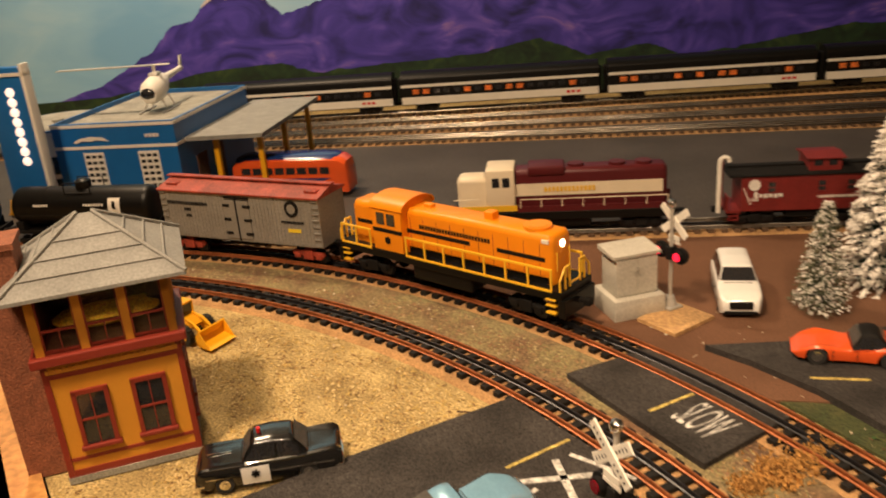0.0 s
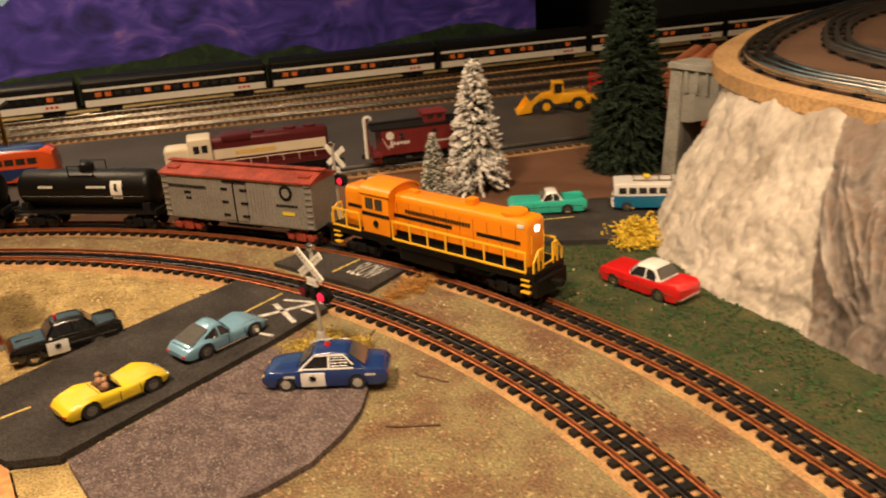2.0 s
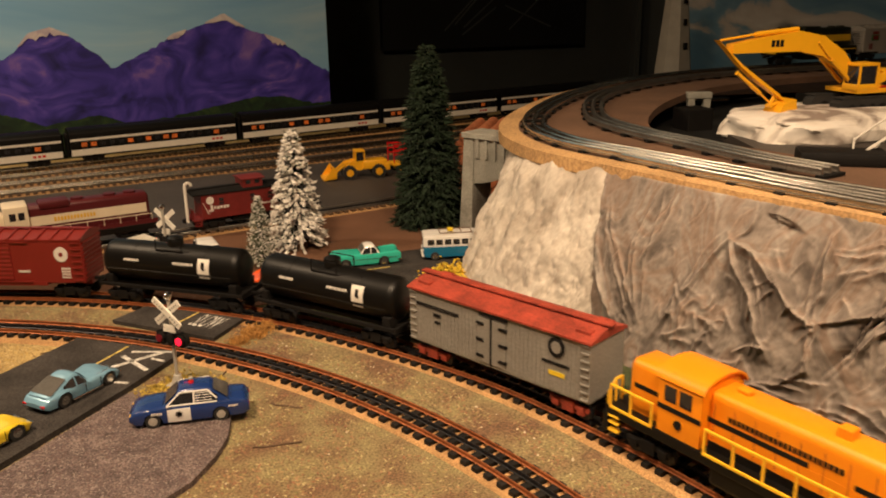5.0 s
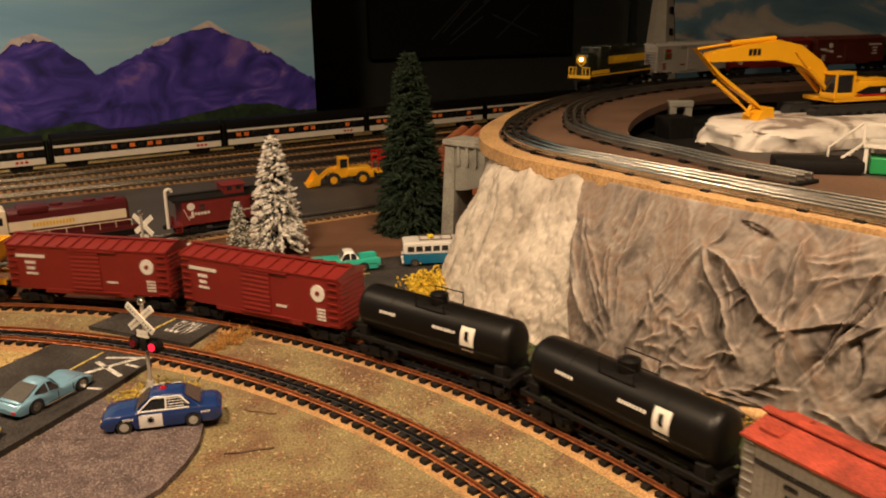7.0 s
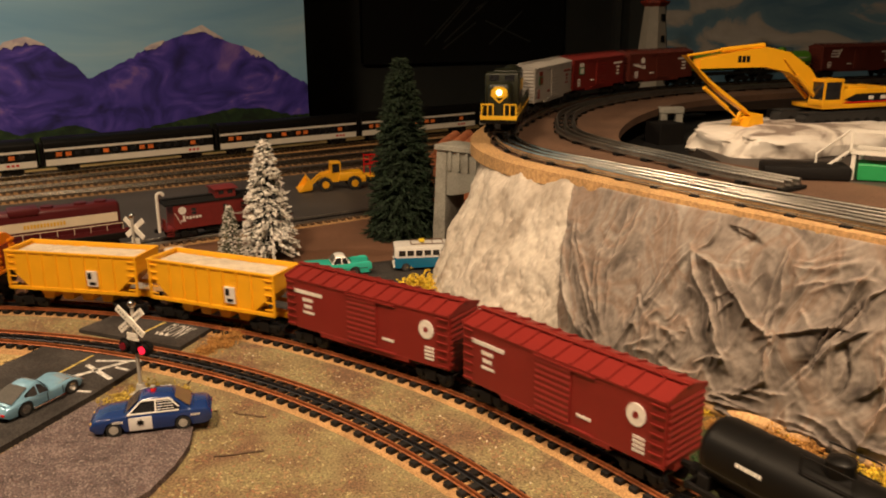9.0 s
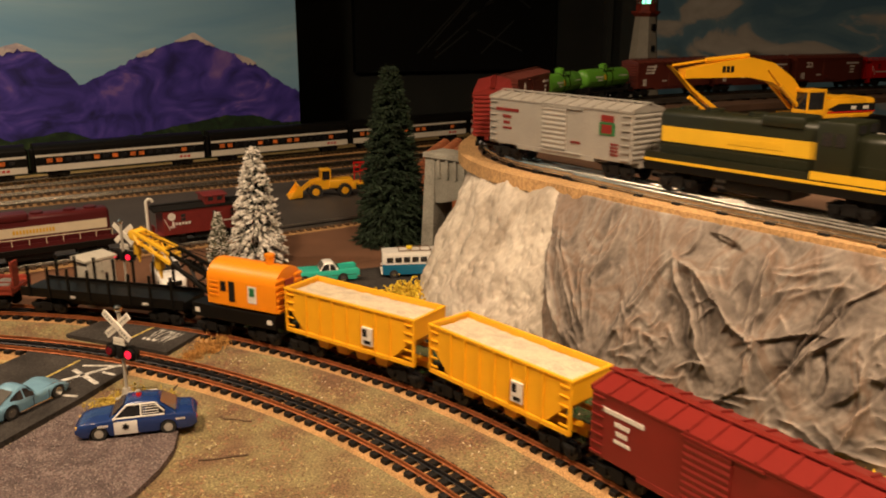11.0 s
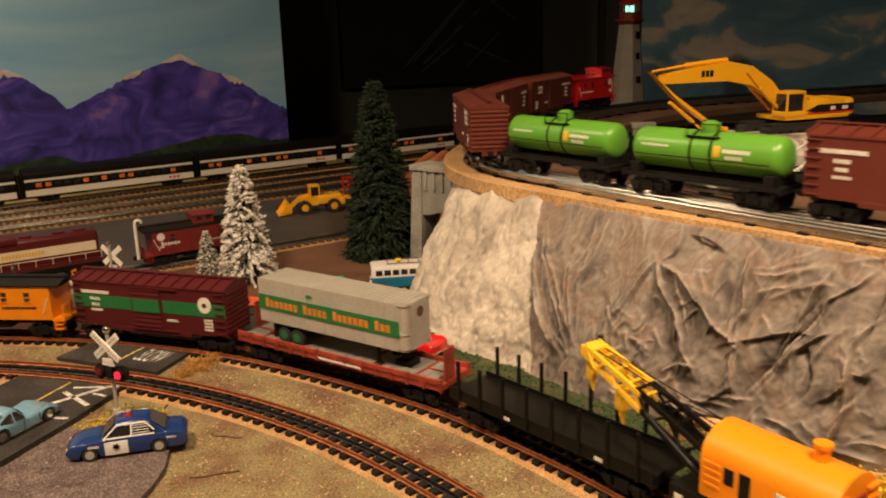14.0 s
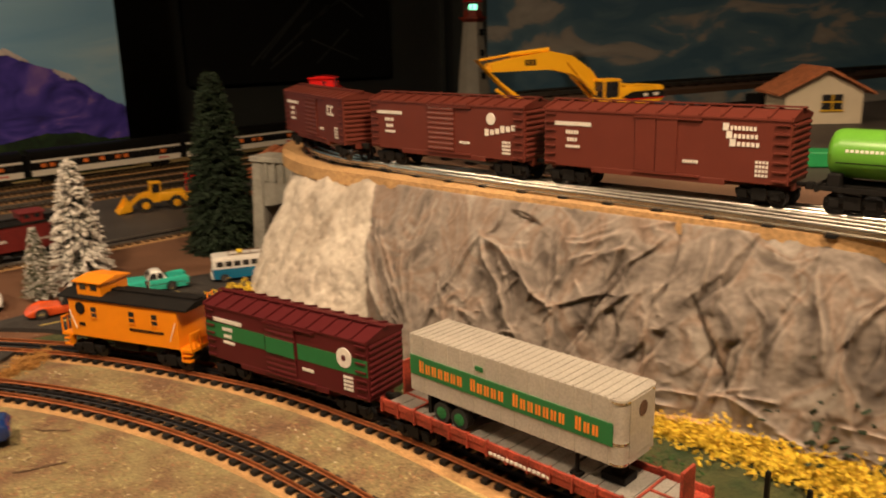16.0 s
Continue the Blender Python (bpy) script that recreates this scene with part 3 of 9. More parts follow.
def track(name, pts, closed, z, label, tie_gap, tie_size, rail_w, rail_h, outer, middle, tie_m, bed=None, near=None):
    """Three-rail track on separate ties: those in the near stretch are parts, the rest are joined."""
    t = thing(name, Matrix(), label, "railway track")
    pth = Path(pts, closed)
    top = z
    foot = z - rail_h
    if bed:
        solid("roadbed", lambda b: sweep(b, pts, [(-bed, foot - tie_size[2] - 0.006), (-bed + 0.006, foot - tie_size[2] + 0.0005), (bed - 0.006, foot - tie_size[2] + 0.0005), (bed, foot - tie_size[2] - 0.006)], closed), M["cork"], t, "tan cork strip", False)
    for off in (-0.0163, 0.0, 0.0163):
        w = rail_w / 2
        prof = [(off - w * 1.7, foot), (off - w * 1.7, foot + rail_h * 0.12), (off - w * 0.5, foot + rail_h * 0.25), (off - w * 0.5, foot + rail_h * 0.6), (off - w, foot + rail_h * 0.7), (off - w * 0.88, foot + rail_h * 0.85), (off - w * 0.55, foot + rail_h * 0.96), (off, top), (off + w * 0.55, foot + rail_h * 0.96), (off + w * 0.88, foot + rail_h * 0.85), (off + w, foot + rail_h * 0.7), (off + w * 0.5, foot + rail_h * 0.6), (off + w * 0.5, foot + rail_h * 0.25), (off + w * 1.7, foot + rail_h * 0.12), (off + w * 1.7, foot)]
        solid("rail", lambda b: sweep(b, pts, prof, closed), middle if off == 0 else outer, t, "", True)
    bm = nb()
    box(bm, -tie_size[0] / 2, tie_size[0] / 2, -tie_size[1] / 2, tie_size[1] / 2, -tie_size[2], 0.0003, 0.0008)
    bmesh.ops.recalc_face_normals(bm, faces=bm.faces)
    me = bpy.data.meshes.new("tie")
    bm.to_mesh(me)
    bm.free()
    me.materials.append(tie_m)
    rest_v, rest_f = [], []
    rng = random.Random(5)
    made = 0
    for k in range(int(pth.length / tie_gap)):
        p, a = pth.at(k * tie_gap + rng.uniform(-0.0008, 0.0008))
        m = pose(p[0], p[1], foot, 0, 0, math.degrees(a) + rng.uniform(-1.2, 1.2))
        if near and near(p) and made < 300:
            ob = new("tie", me)
            ob.parent, ob.matrix_basis = t, m
            made += 1
        else:
            n = len(rest_v)
            rest_v += [m @ v.co for v in me.vertices]
            rest_f += [[n + i for i in f.vertices] for f in me.polygons]
    if rest_f:
        r = bpy.data.meshes.new("ties")
        r.from_pydata(rest_v, [], rest_f)
        r.materials.append(tie_m)
        o = new("ties", r)
        o.parent = t
        tagged(o, kind="stuff")
    return t


near_low = lambda p: p[0] > -0.75 and p[1] > 0.35
track("railway_track", LOWER.pts, True, RAIL_LOW, "curved three-rail track with rusty rails and black ties", 0.0178, (0.0088, 0.049, 0.0052), 0.0022, 0.0052, M["rust"], M["midrail"], M["tie"], 0.034, near_low)
track("railway_track", ring(R_IN), True, RAIL_LOW, "inner curved three-rail track with rusty rails and black ties", 0.0178, (0.0088, 0.049, 0.0052), 0.0022, 0.0052, M["rust"], M["midrail"], M["tie"], 0.034, near_low)


def sloped(p, q, x0, x1):
    k = (q[1] - p[1]) / (q[0] - p[0])
    return np.array([(x0 + (x1 - x0) * i / 40, p[1] + k * (x0 + (x1 - x0) * i / 40 - p[0])) for i in range(41)])


SIDING = ((-0.143, 1.590), (0.094, 1.645))
COACH = ((-0.773, 2.345), (0.177, 2.60))
yard_tie = (0.0085, 0.047, 0.005)
track("railway_track", sloped(*SIDING, -1.0, 1.2), False, RAIL_LOW, "straight siding with dark ties and cork edge", 0.0178, yard_tie, 0.0022, 0.005, M["dullsteel"], M["midrail"], M["browntie"], 0.034)
for dy in (-0.285, -0.185, -0.095, 0.0):
    track("railway_track", sloped((COACH[0][0], COACH[0][1] + dy), (COACH[1][0], COACH[1][1] + dy * 1.25), -1.6, 2.2), False, RAIL_LOW, "yard track with bright steel rails and brown ties", 0.0178, yard_tie, 0.0024, 0.006, M["yardsteel"], M["yardsteel"], M["browntie"], 0.03)

# ---- the upper level ----
up_in = spline([(0.76, 0.80), (0.734, 0.902), (0.722, 1.019), (0.703, 1.138), (0.706, 1.281), (0.752, 1.403), (0.84, 1.56), (0.975, 1.70), (1.18, 1.83), (1.42, 1.905), (1.9, 1.94), (3.0, 1.95)])
up_side = spline([(0.592, 0.99), (0.625, 0.86), (0.668, 0.72), (0.715, 0.58), (0.765, 0.42), (0.82, 0.22), (0.89, 0.02), (0.98, -0.25)])
tub = dict(tie_gap=0.062, tie_size=(0.012, 0.046, 0.004), rail_w=0.0042, rail_h=0.0095)
near_up = lambda p: p[0] < 1.6 and p[1] > -0.1
track("railway_track", UPPER.pts, True, RAIL_UP, "raised tubular three-rail main line of worn steel", outer=M["steel"], middle=M["steel"], tie_m=M["matblack"], near=near_up, **tub)
track("railway_track", up_in, False, RAIL_UP, "inner raised tubular track of dull steel", outer=M["dullsteel"], middle=M["dullsteel"], tie_m=M["matblack"], near=near_up, **tub)
track("railway_track", up_side, False, RAIL_UP - 0.0012, "tubular steel track branching off at a turnout", outer=M["steel"], middle=M["steel"], tie_m=M["matblack"], near=near_up, **tub)
solid_deck = nb()
sweep(solid_deck, UPPER.pts, [(-0.058, 0.205), (-0.058, 0.2205), (0.20, 0.2205), (0.20, 0.205)], True)
deck = tagged(link("platform", solid_deck, M["deck"]), "brown curved deck of the raised level", "deck", kind="structure")
sd2 = nb()
sweep(sd2, UPPER.pts, [(-0.060, 0.203), (-0.060, 0.2222), (-0.026, 0.2222), (-0.026, 0.203)], True)
tagged(link("trim_3", sd2, M["ply"]), "raw plywood rim of the raised deck", "deck edge", kind="structure")
sheet("platform_2", [(0.80, 0.98), (0.86, 1.16), (1.35, 1.22), (2.6, 1.22), (3.6, 0.6), (3.6, -1.2), (1.5, -1.2), (1.08, 0.0), (0.92, 0.5)], 0.2198, M["yard"], "dark deck board of the raised level", "deck", 0.015)
for x, y in ((1.45, 1.62), (1.05, 1.52), (2.2, 1.7)):
    tagged(link("post", (lambda b: (box(b, x - 0.03, x + 0.03, y - 0.03, y + 0.03, 0.0, 0.205, 0.002), b)[1])(nb()), M["matblack"]), "dark wooden post under the raised deck", "post", "posts under the deck")

# plaster cliff in front of the raised level
BASE = spline([(0.50, 1.34), (0.44, 1.26), (0.40, 1.14), (0.425, 0.98), (0.475, 0.88), (0.51, 0.78), (0.565, 0.69), (0.63, 0.56), (0.69, 0.43), (0.735, 0.30), (0.81, 0.10), (0.92, -0.2)], 84)
CREST = spline([(0.565, 1.30), (0.53, 1.23), (0.512, 1.13), (0.540, 0.985), (0.572, 0.865), (0.608, 0.765), (0.643, 0.675), (0.688, 0.555), (0.743, 0.425), (0.798, 0.295), (0.878, 0.085), (0.978, -0.215)], 84)


LINE_N = len(BASE)


def cliff_grid():
    """Hanging plaster cloth: a bulging sheet with many random creases, paler and rougher at its left shoulder."""
    rows = 132
    rs = np.random.RandomState(11)
    seg = np.r_[0, np.cumsum(np.linalg.norm(np.diff(BASE, axis=0), axis=1))]
    s = np.repeat(seg[:, None], rows + 1, 1)
    v = np.repeat((np.arange(rows + 1) / rows)[None, :], LINE_N, 0)
    z = v * 0.22
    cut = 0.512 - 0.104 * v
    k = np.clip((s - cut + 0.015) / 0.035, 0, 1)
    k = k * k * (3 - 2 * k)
    d = np.zeros_like(s)
    wx = np.array([[noise.fractal((a * 16, b * 4, 3.3), 1.0, 2.0, 3) for b in v[0]] for a in seg])
    wz = np.array([[noise.fractal((a * 16, b * 4, 8.3), 1.0, 2.0, 3) for b in v[0]] for a in seg])

    def crease(s0, z0, s1, z1, amp, w1, w2, bow=0.0):
        """One fold of the cloth from one point to another, steep on one side, soft on the other."""
        ln = math.hypot(s1 - s0, z1 - z0)
        ct, st = (s1 - s0) / ln, (z1 - z0) / ln
        ds, dz = s - s0 + 0.007 * wx, z - z0 + 0.007 * wz
        al = (ds * ct + dz * st) / ln
        ac = -ds * st + dz * ct + bow * 4 * al * (1 - al)
        win = np.clip(al * 5 + 0.2, 0, 1) * np.clip((1 - al) * 3, 0, 1)
        win = win * win * (3 - 2 * win)
        return k * amp * win * np.exp(-(np.abs(ac) / np.where(ac > 0, w1, w2)) ** 1.25)
    # the long folds, fanning from where the cloth is pinned, each with finer folds beside it
    for a, b, amp in (((0.500, 0.21), (0.568, 0.05), 0.010), ((0.44, 0.19), (0.575, 0.045), 0.007), ((0.432, 0.17), (0.545, 0.03), 0.007), ((0.455, 0.12), (0.565, 0.025), 0.008),
                      ((0.625, 0.184), (0.595, 0.09), 0.008), ((0.625, 0.184), (0.735, 0.06), 0.011), ((0.628, 0.186), (0.762, 0.112), 0.012), ((0.67, 0.170), (0.765, 0.105), 0.009),
                      ((0.636, 0.216), (0.622, 0.175), 0.005), ((0.645, 0.212), (0.705, 0.196), -0.009), ((0.74, 0.208), (0.757, 0.135), 0.010), ((0.757, 0.15), (0.775, 0.05), 0.009),
                      ((0.845, 0.175), (0.782, 0.055), -0.014), ((0.748, 0.182), (0.83, 0.212), 0.009), ((0.76, 0.165), (0.85, 0.19), 0.007), ((0.53, 0.21), (0.525, 0.10), 0.006)):
        d += crease(*a, *b, amp * 0.8, 0.0018, 0.0085, rs.normal(0, 0.004))
        for i in range(2):
            j = rs.normal(0, 0.010, 4)
            d += crease(a[0] + j[0], a[1] + j[1] * 0.5, b[0] + j[2], b[1] + j[3], amp * rs.uniform(0.25, 0.5), 0.0012, 0.0042, rs.normal(0, 0.004))
    # hooked creases bunched low down
    for i in range(30):
        s0, z0 = rs.uniform(0.57, 0.78), rs.uniform(0.05, 0.150)
        th = rs.choice((-0.8, -1.9, -1.4)) + rs.normal(0, 0.25)
        ln = rs.uniform(0.022, 0.055)
        d += crease(s0, z0, s0 + ln * math.cos(th), z0 + ln * math.sin(th), rs.uniform(0.0022, 0.0052), 0.0015, 0.0056, rs.normal(0, 0.005))
    for i in range(40):
        s0, z0, ln = rs.uniform(0.53, 1.5), rs.uniform(0.008, 0.060), rs.uniform(0.03, 0.08)
        d += crease(s0, z0, s0 + ln, z0 + rs.normal(0, 0.012), rs.uniform(0.003, 0.007), 0.0016, 0.0056, rs.normal(0, 0.006))
    # the rest of the cloth, further along
    for i in range(110):
        s0, z0 = rs.uniform(0.82, seg[-1]), rs.uniform(0.10, 0.22)
        th = rs.normal(-1.75, 0.50)
        ln = rs.uniform(0.05, 0.16)
        d += crease(s0, z0, s0 + ln * math.cos(th), max(z0 + ln * math.sin(th), 0.0), rs.uniform(0.003, 0.008) * rs.choice((1, 1, -1)), 0.0018, 0.0075, rs.normal(0, 0.007))
    # faint puckers
    for i in range(190):
        s0, z0 = rs.uniform(0.40, 1.5), rs.uniform(0.02, 0.22)
        th = rs.normal(-1.4, 0.7)
        ln = rs.uniform(0.015, 0.06)
        d += crease(s0, z0, s0 + ln * math.cos(th), z0 + ln * math.sin(th), rs.uniform(0.0010, 0.0024), 0.0012, 0.0035, rs.normal(0, 0.003))
    fine = np.array([[noise.fractal((a * 120, b * 26, 5.0), 0.8, 2.1, 4) for b in v[0]] for a in seg])
    rough = np.array([[noise.fractal((a * 95 + b * 9, b * 11 - a * 20, 9.0), 0.9, 2.2, 3) for b in v[0]] for a in seg])
    coarse = np.array([[noise.fractal((a * 22, b * 4, 1.0), 1.0, 2.0, 3) for b in v[0]] for a in seg])
    d += (1 - k) * (0.0011 * fine + 0.0013 * rough - 0.005 * np.clip(rough - 0.30, 0, 1) + 0.009 * coarse) + k * (0.0009 * fine + 0.0005 * rough + 0.005 * coarse)
    d += (0.012 * k + 0.008 * (1 - k)) * np.sin(np.pi * v ** 1.15)
    d[:, -1] = np.minimum(d[:, -1], 0.003)
    out = []
    for i in range(LINE_N):
        p, q = Vector((*BASE[i], -0.001)), Vector((*CREST[i], 0.2165))
        t = Vector((*BASE[min(i + 3, LINE_N - 1)], 0)) - Vector((*BASE[max(i - 3, 0)], 0))
        n = t.cross(q - p).normalized()
        if n.x > 0:
            n = -n
        col = [p.lerp(q, float(v[i, j]) ** 1.05) + n * float(d[i, j]) for j in range(rows + 1)]
        out.append(col + [Vector((*CREST[i], 0.2045)) - n * 0.03])
    return out, np.array([[s[i, j] > cut[i, j] for j in range(rows + 1)] + [s[i, rows] > cut[i, rows]] for i in range(LINE_N)])


CLIFF, CUT = cliff_grid()


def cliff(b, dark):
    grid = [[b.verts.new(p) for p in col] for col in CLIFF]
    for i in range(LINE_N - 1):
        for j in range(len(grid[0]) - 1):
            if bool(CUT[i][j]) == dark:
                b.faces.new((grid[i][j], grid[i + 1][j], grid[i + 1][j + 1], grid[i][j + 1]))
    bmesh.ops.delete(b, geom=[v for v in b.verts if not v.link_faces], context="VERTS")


cl = thing("rock_cliff", Matrix(), "crumpled grey plaster rock cliff below the raised deck", "rock cliff")
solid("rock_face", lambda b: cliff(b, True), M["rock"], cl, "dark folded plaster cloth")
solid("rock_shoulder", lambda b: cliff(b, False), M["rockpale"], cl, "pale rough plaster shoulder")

# ---- rolling stock: x forward, z up from the rail's top ----


def truck(parent, x, yaw, m, wb=0.034):
    t = solid("truck", lambda b: (
        [box(b, -wb / 2 - 0.009, wb / 2 + 0.009, s * 0.0215 - 0.002, s * 0.0215 + 0.002, 0.009, 0.0145, 0.001) for s in (-1, 1)],
        [box(b, -0.008, 0.008, s * 0.0225 - 0.0025, s * 0.0225 + 0.0025, 0.005, 0.0165, 0.001) for s in (-1, 1)],
        [box(b, s2 * wb / 2 - 0.005, s2 * wb / 2 + 0.005, s * 0.0225 - 0.0025, s * 0.0225 + 0.0025, 0.006, 0.0135, 0.001) for s in (-1, 1) for s2 in (-1, 1)],
        box(b, -0.006, 0.006, -0.022, 0.022, 0.012, 0.019, 0.001)), m, parent, "", False)
    t.matrix_basis = pose(x, 0, 0, 0, 0, yaw)
    for s in (-1, 1):
        w = solid("wheelset", lambda b: (tube(b, (0, -0.019, 0), (0, 0.019, 0), 0.002, n=8),
                                         [tube(b, (0, k * 0.0158, 0), (0, k * 0.0187, 0), 0.0098, n=20) for k in (-1, 1)],
                                         [tube(b, (0, k * 0.0145, 0), (0, k * 0.0158, 0), 0.0112, n=20) for k in (-1, 1)]), M["midrail"], t)
        w.matrix_basis = pose(s * wb / 2, 0, 0.0098)
    return t


def running_gear(t, length, m, inset=0.042, yaw=4.0):
    truck(t, length / 2 - inset, -yaw, m)
    truck(t, -length / 2 + inset, yaw, m)
    for s in (-1, 1):
        solid("coupler", lambda b: (box(b, s * (length / 2 - 0.016), s * (length / 2 + 0.0), -0.003, 0.003, 0.016, 0.020, 0.0006),
                                    box(b, s * (length / 2 - 0.004), s * (length / 2 + 0.004), -0.0045, 0.0045, 0.014, 0.021, 0.001)), M["matblack"], t, "", False)


def ladder(b, x, y, z0, z1, n, w=0.014, along="x"):
    for i in range(n):
        z = z0 + (z1 - z0) * i / (n - 1)
        if along == "x":
            box(b, x - w / 2, x + w / 2, y - 0.001, y + 0.001, z - 0.0007, z + 0.0007)
        else:
            box(b, x - 0.001, x + 0.001, y - w / 2, y + w / 2, z - 0.0007, z + 0.0007)


def disc_on(b, x, y, z, r, t=0.0008):
    tube(b, (x, y - t, z), (x, y + t, z), r, n=24)


def boxcar(name, length, shell, roof_m, label, group, trucks=None, door="ribbed", stripe=None, herald="disc", marks_m=None, roofwalk=True):
    t = thing(name, Matrix(), label, "boxcar", group)
    h = length / 2 - 0.013
    w, z0, z1, zr = 0.030, 0.019, 0.080, 0.0885
    marks_m = marks_m or M["lettering"]
    solid("body", lambda b: box(b, -h, h, -w, w, z0, z1, 0.0008), shell, t, "", False)
    solid("sill", lambda b: (box(b, -h * 0.55, h * 0.55, -w - 0.0006, w + 0.0006, z0 - 0.004, z0 + 0.002, 0.0004), box(b, -h, h, -0.012, 0.012, z0 - 0.006, z0)), shell, t, "", False)

    def roof(b):
        prism_pts = [(-w - 0.0012, z1 - 0.0008), (-w - 0.0012, z1 + 0.0012), (0, zr), (w + 0.0012, z1 + 0.0012), (w + 0.0012, z1 - 0.0008)]
        loft(b, [[(x, y, z) for y, z in prism_pts] for x in (-h - 0.001, h + 0.001)])
        n = 12
        for i in range(n + 1):
            x = -h + 2 * h * i / n
            for s in (-1, 1):
                loft(b, [[(x - 0.0014, s * (w + 0.001), z1 + 0.001), (x + 0.0014, s * (w + 0.001), z1 + 0.001), (x + 0.0014, s * (w + 0.001), z1 + 0.0032), (x - 0.0014, s * (w + 0.001), z1 + 0.0032)],
                         [(x - 0.0014, s * 0.004, zr - 0.001), (x + 0.0014, s * 0.004, zr - 0.001), (x + 0.0014, s * 0.004, zr + 0.0012), (x - 0.0014, s * 0.004, zr + 0.0012)]])
    solid("roof", roof, roof_m, t, "", False)
    if roofwalk:
        solid("roof_walk", lambda b: [box(b, -h - 0.004, h + 0.004, k * 0.0026 - 0.0011, k * 0.0026 + 0.0011, zr + 0.0014, zr + 0.0026) for k in (-1, 0, 1)], roof_m, t, "", False)
    for s in (-1, 1):
        if door == "hinged":
            def leaf(b, x0, x1):
                box(b, x0, x1, s * w - 0.0016, s * w + 0.0016, z0 + 0.006, z1 - 0.006, 0.0004)
            for k in (-1, 1):
                solid("door", lambda b: leaf(b, min(0, k * 0.017) + 0.0004, max(0, k * 0.017) - 0.0004), shell, t, "", False)
            solid("hinge", lambda b: [box(b, k * 0.013 - 0.006, k * 0.013 + 0.006, s * w - 0.0026, s * w + 0.0026, z - 0.0016, z + 0.0016, 0.0004) for k in (-1, 1) for z in (0.032, 0.048, 0.066)] and box(b, -0.0012, 0.0012, s * w - 0.003, s * w + 0.003, 0.026, 0.074), M["matblack"], t, "black iron door hardware", False)
        else:
            if door == "ribbed":
                press = [(s * (w + (0.0023 if i % 4 in (1, 2) else 0.0016)), z0 + 0.004 + i * 0.00152) for i in range(36)]
                press += [(s * (w - 0.001), press[-1][1]), (s * (w - 0.001), press[0][1])]
                solid("door", lambda b: loft(b, [[(x, y, z) for y, z in press] for x in (-0.023, 0.023)]), shell, t, "ribbed sliding door", False)
            else:
                for k in (-1, 1):
                    solid("door", lambda b: box(b, min(0.0004 * k, k * 0.0245), max(0.0004 * k, k * 0.0245), s * w - 0.0018, s * w + 0.0018, z0 + 0.003, z1 - 0.003, 0.0006), shell, t, "", False)
            for za in (z1 - 0.0035, z0 + 0.001):
                solid("door_track", lambda b: box(b, -0.026, 0.052, s * w - 0.0028, s * w + 0.0028, za, za + 0.002), roof_m, t, "", False)
        for x in (-h + 0.009, h - 0.009):
            solid("ladder", lambda b: ladder(b, x, s * (w + 0.0015), z0 + 0.004, z1 - 0.004, 7), shell, t, "", False)
        if stripe:
            solid("stripe", lambda b: (box(b, -h + 0.0003, -0.026, s * w - 0.0005, s * w + 0.0005, z0 + 0.026, z0 + 0.043), box(b, 0.026, h - 0.0003, s * w - 0.0005, s * w + 0.0005, z0 + 0.026, z0 + 0.043), box(b, -0.022, 0.022, s * w - 0.0033, s * w + 0.0033, z0 + 0.026, z0 + 0.043)), stripe, t, "green band", False)
        y = s * (w + 0.0005)

        def lettering(b):
            if herald == "disc":
                disc_on(b, h - 0.032, y, 0.060, 0.0105)
            elif herald == "script":
                disc_on(b, h - 0.052, y, 0.066, 0.007)
                for i in range(6):
                    box(b, h - 0.062 + i * 0.0085, h - 0.056 + i * 0.0085, y - 0.0004, y + 0.0004, 0.046 + i * 0.0016, 0.052 + i * 0.0016 + (0.002 if i % 3 == 0 else 0))
            elif herald == "lines":
                for k in range(3):
                    box(b, h - 0.070 + k * 0.004, h - 0.064 + k * 0.004, y - 0.0004, y + 0.0004, 0.0685 - k * 0.0075, 0.0755 - k * 0.0075)
                    bars(b, h - 0.062 + k * 0.004, h - 0.034 + k * 0.002, y, 0.069 - k * 0.0075, 0.004, 7 - k)
            elif herald == "block":
                for k in (0, 1):
                    box(b, h - 0.060 + k * 0.013, h - 0.050 + k * 0.013, y - 0.0004, y + 0.0004, 0.056, 0.0595)
                    box(b, h - 0.060 + k * 0.013, h - 0.057 + k * 0.013, y - 0.0004, y + 0.0004, 0.0595, 0.067)
                    box(b, h - 0.060 + k * 0.013, h - 0.050 + k * 0.013, y - 0.0004, y + 0.0004, 0.067, 0.070)
            elif herald == "square":
                box(b, h - 0.052, h - 0.030, y - 0.0004, y + 0.0004, 0.066, 0.074)
                box(b, h - 0.050, h - 0.032, y - 0.0012, y + 0.0012, 0.052, 0.063)

        def reporting_marks(b):
            bars(b, -h + 0.014, -h + 0.064, y, 0.064, 0.0042, 17, 0.25)
            bars(b, -h + 0.030, -h + 0.048, y, 0.055, 0.004, 5)
            bars(b, -h + 0.032, -h + 0.046, y, 0.047, 0.004, 4)
            bars(b, -h + 0.030, -h + 0.050, y, 0.040, 0.003, 6)
        solid("reporting_mark", reporting_marks, marks_m, t, "rows of plain white marks", False)

        def data_marks(b):
            for r in range(4):
                bars(b, h - 0.034, h - 0.020, y, 0.026 + r * 0.0042, 0.0026, 4)
        solid("data_panel", data_marks, marks_m, t, "small white data marks", False)
        solid("lettering", lambda b: bars(b, 0.032, 0.050, y, 0.034, 0.003, 6), marks_m, t, "small plain lettering marks", False)
        solid("emblem", lettering, marks_m, t, "plain white emblem", False)
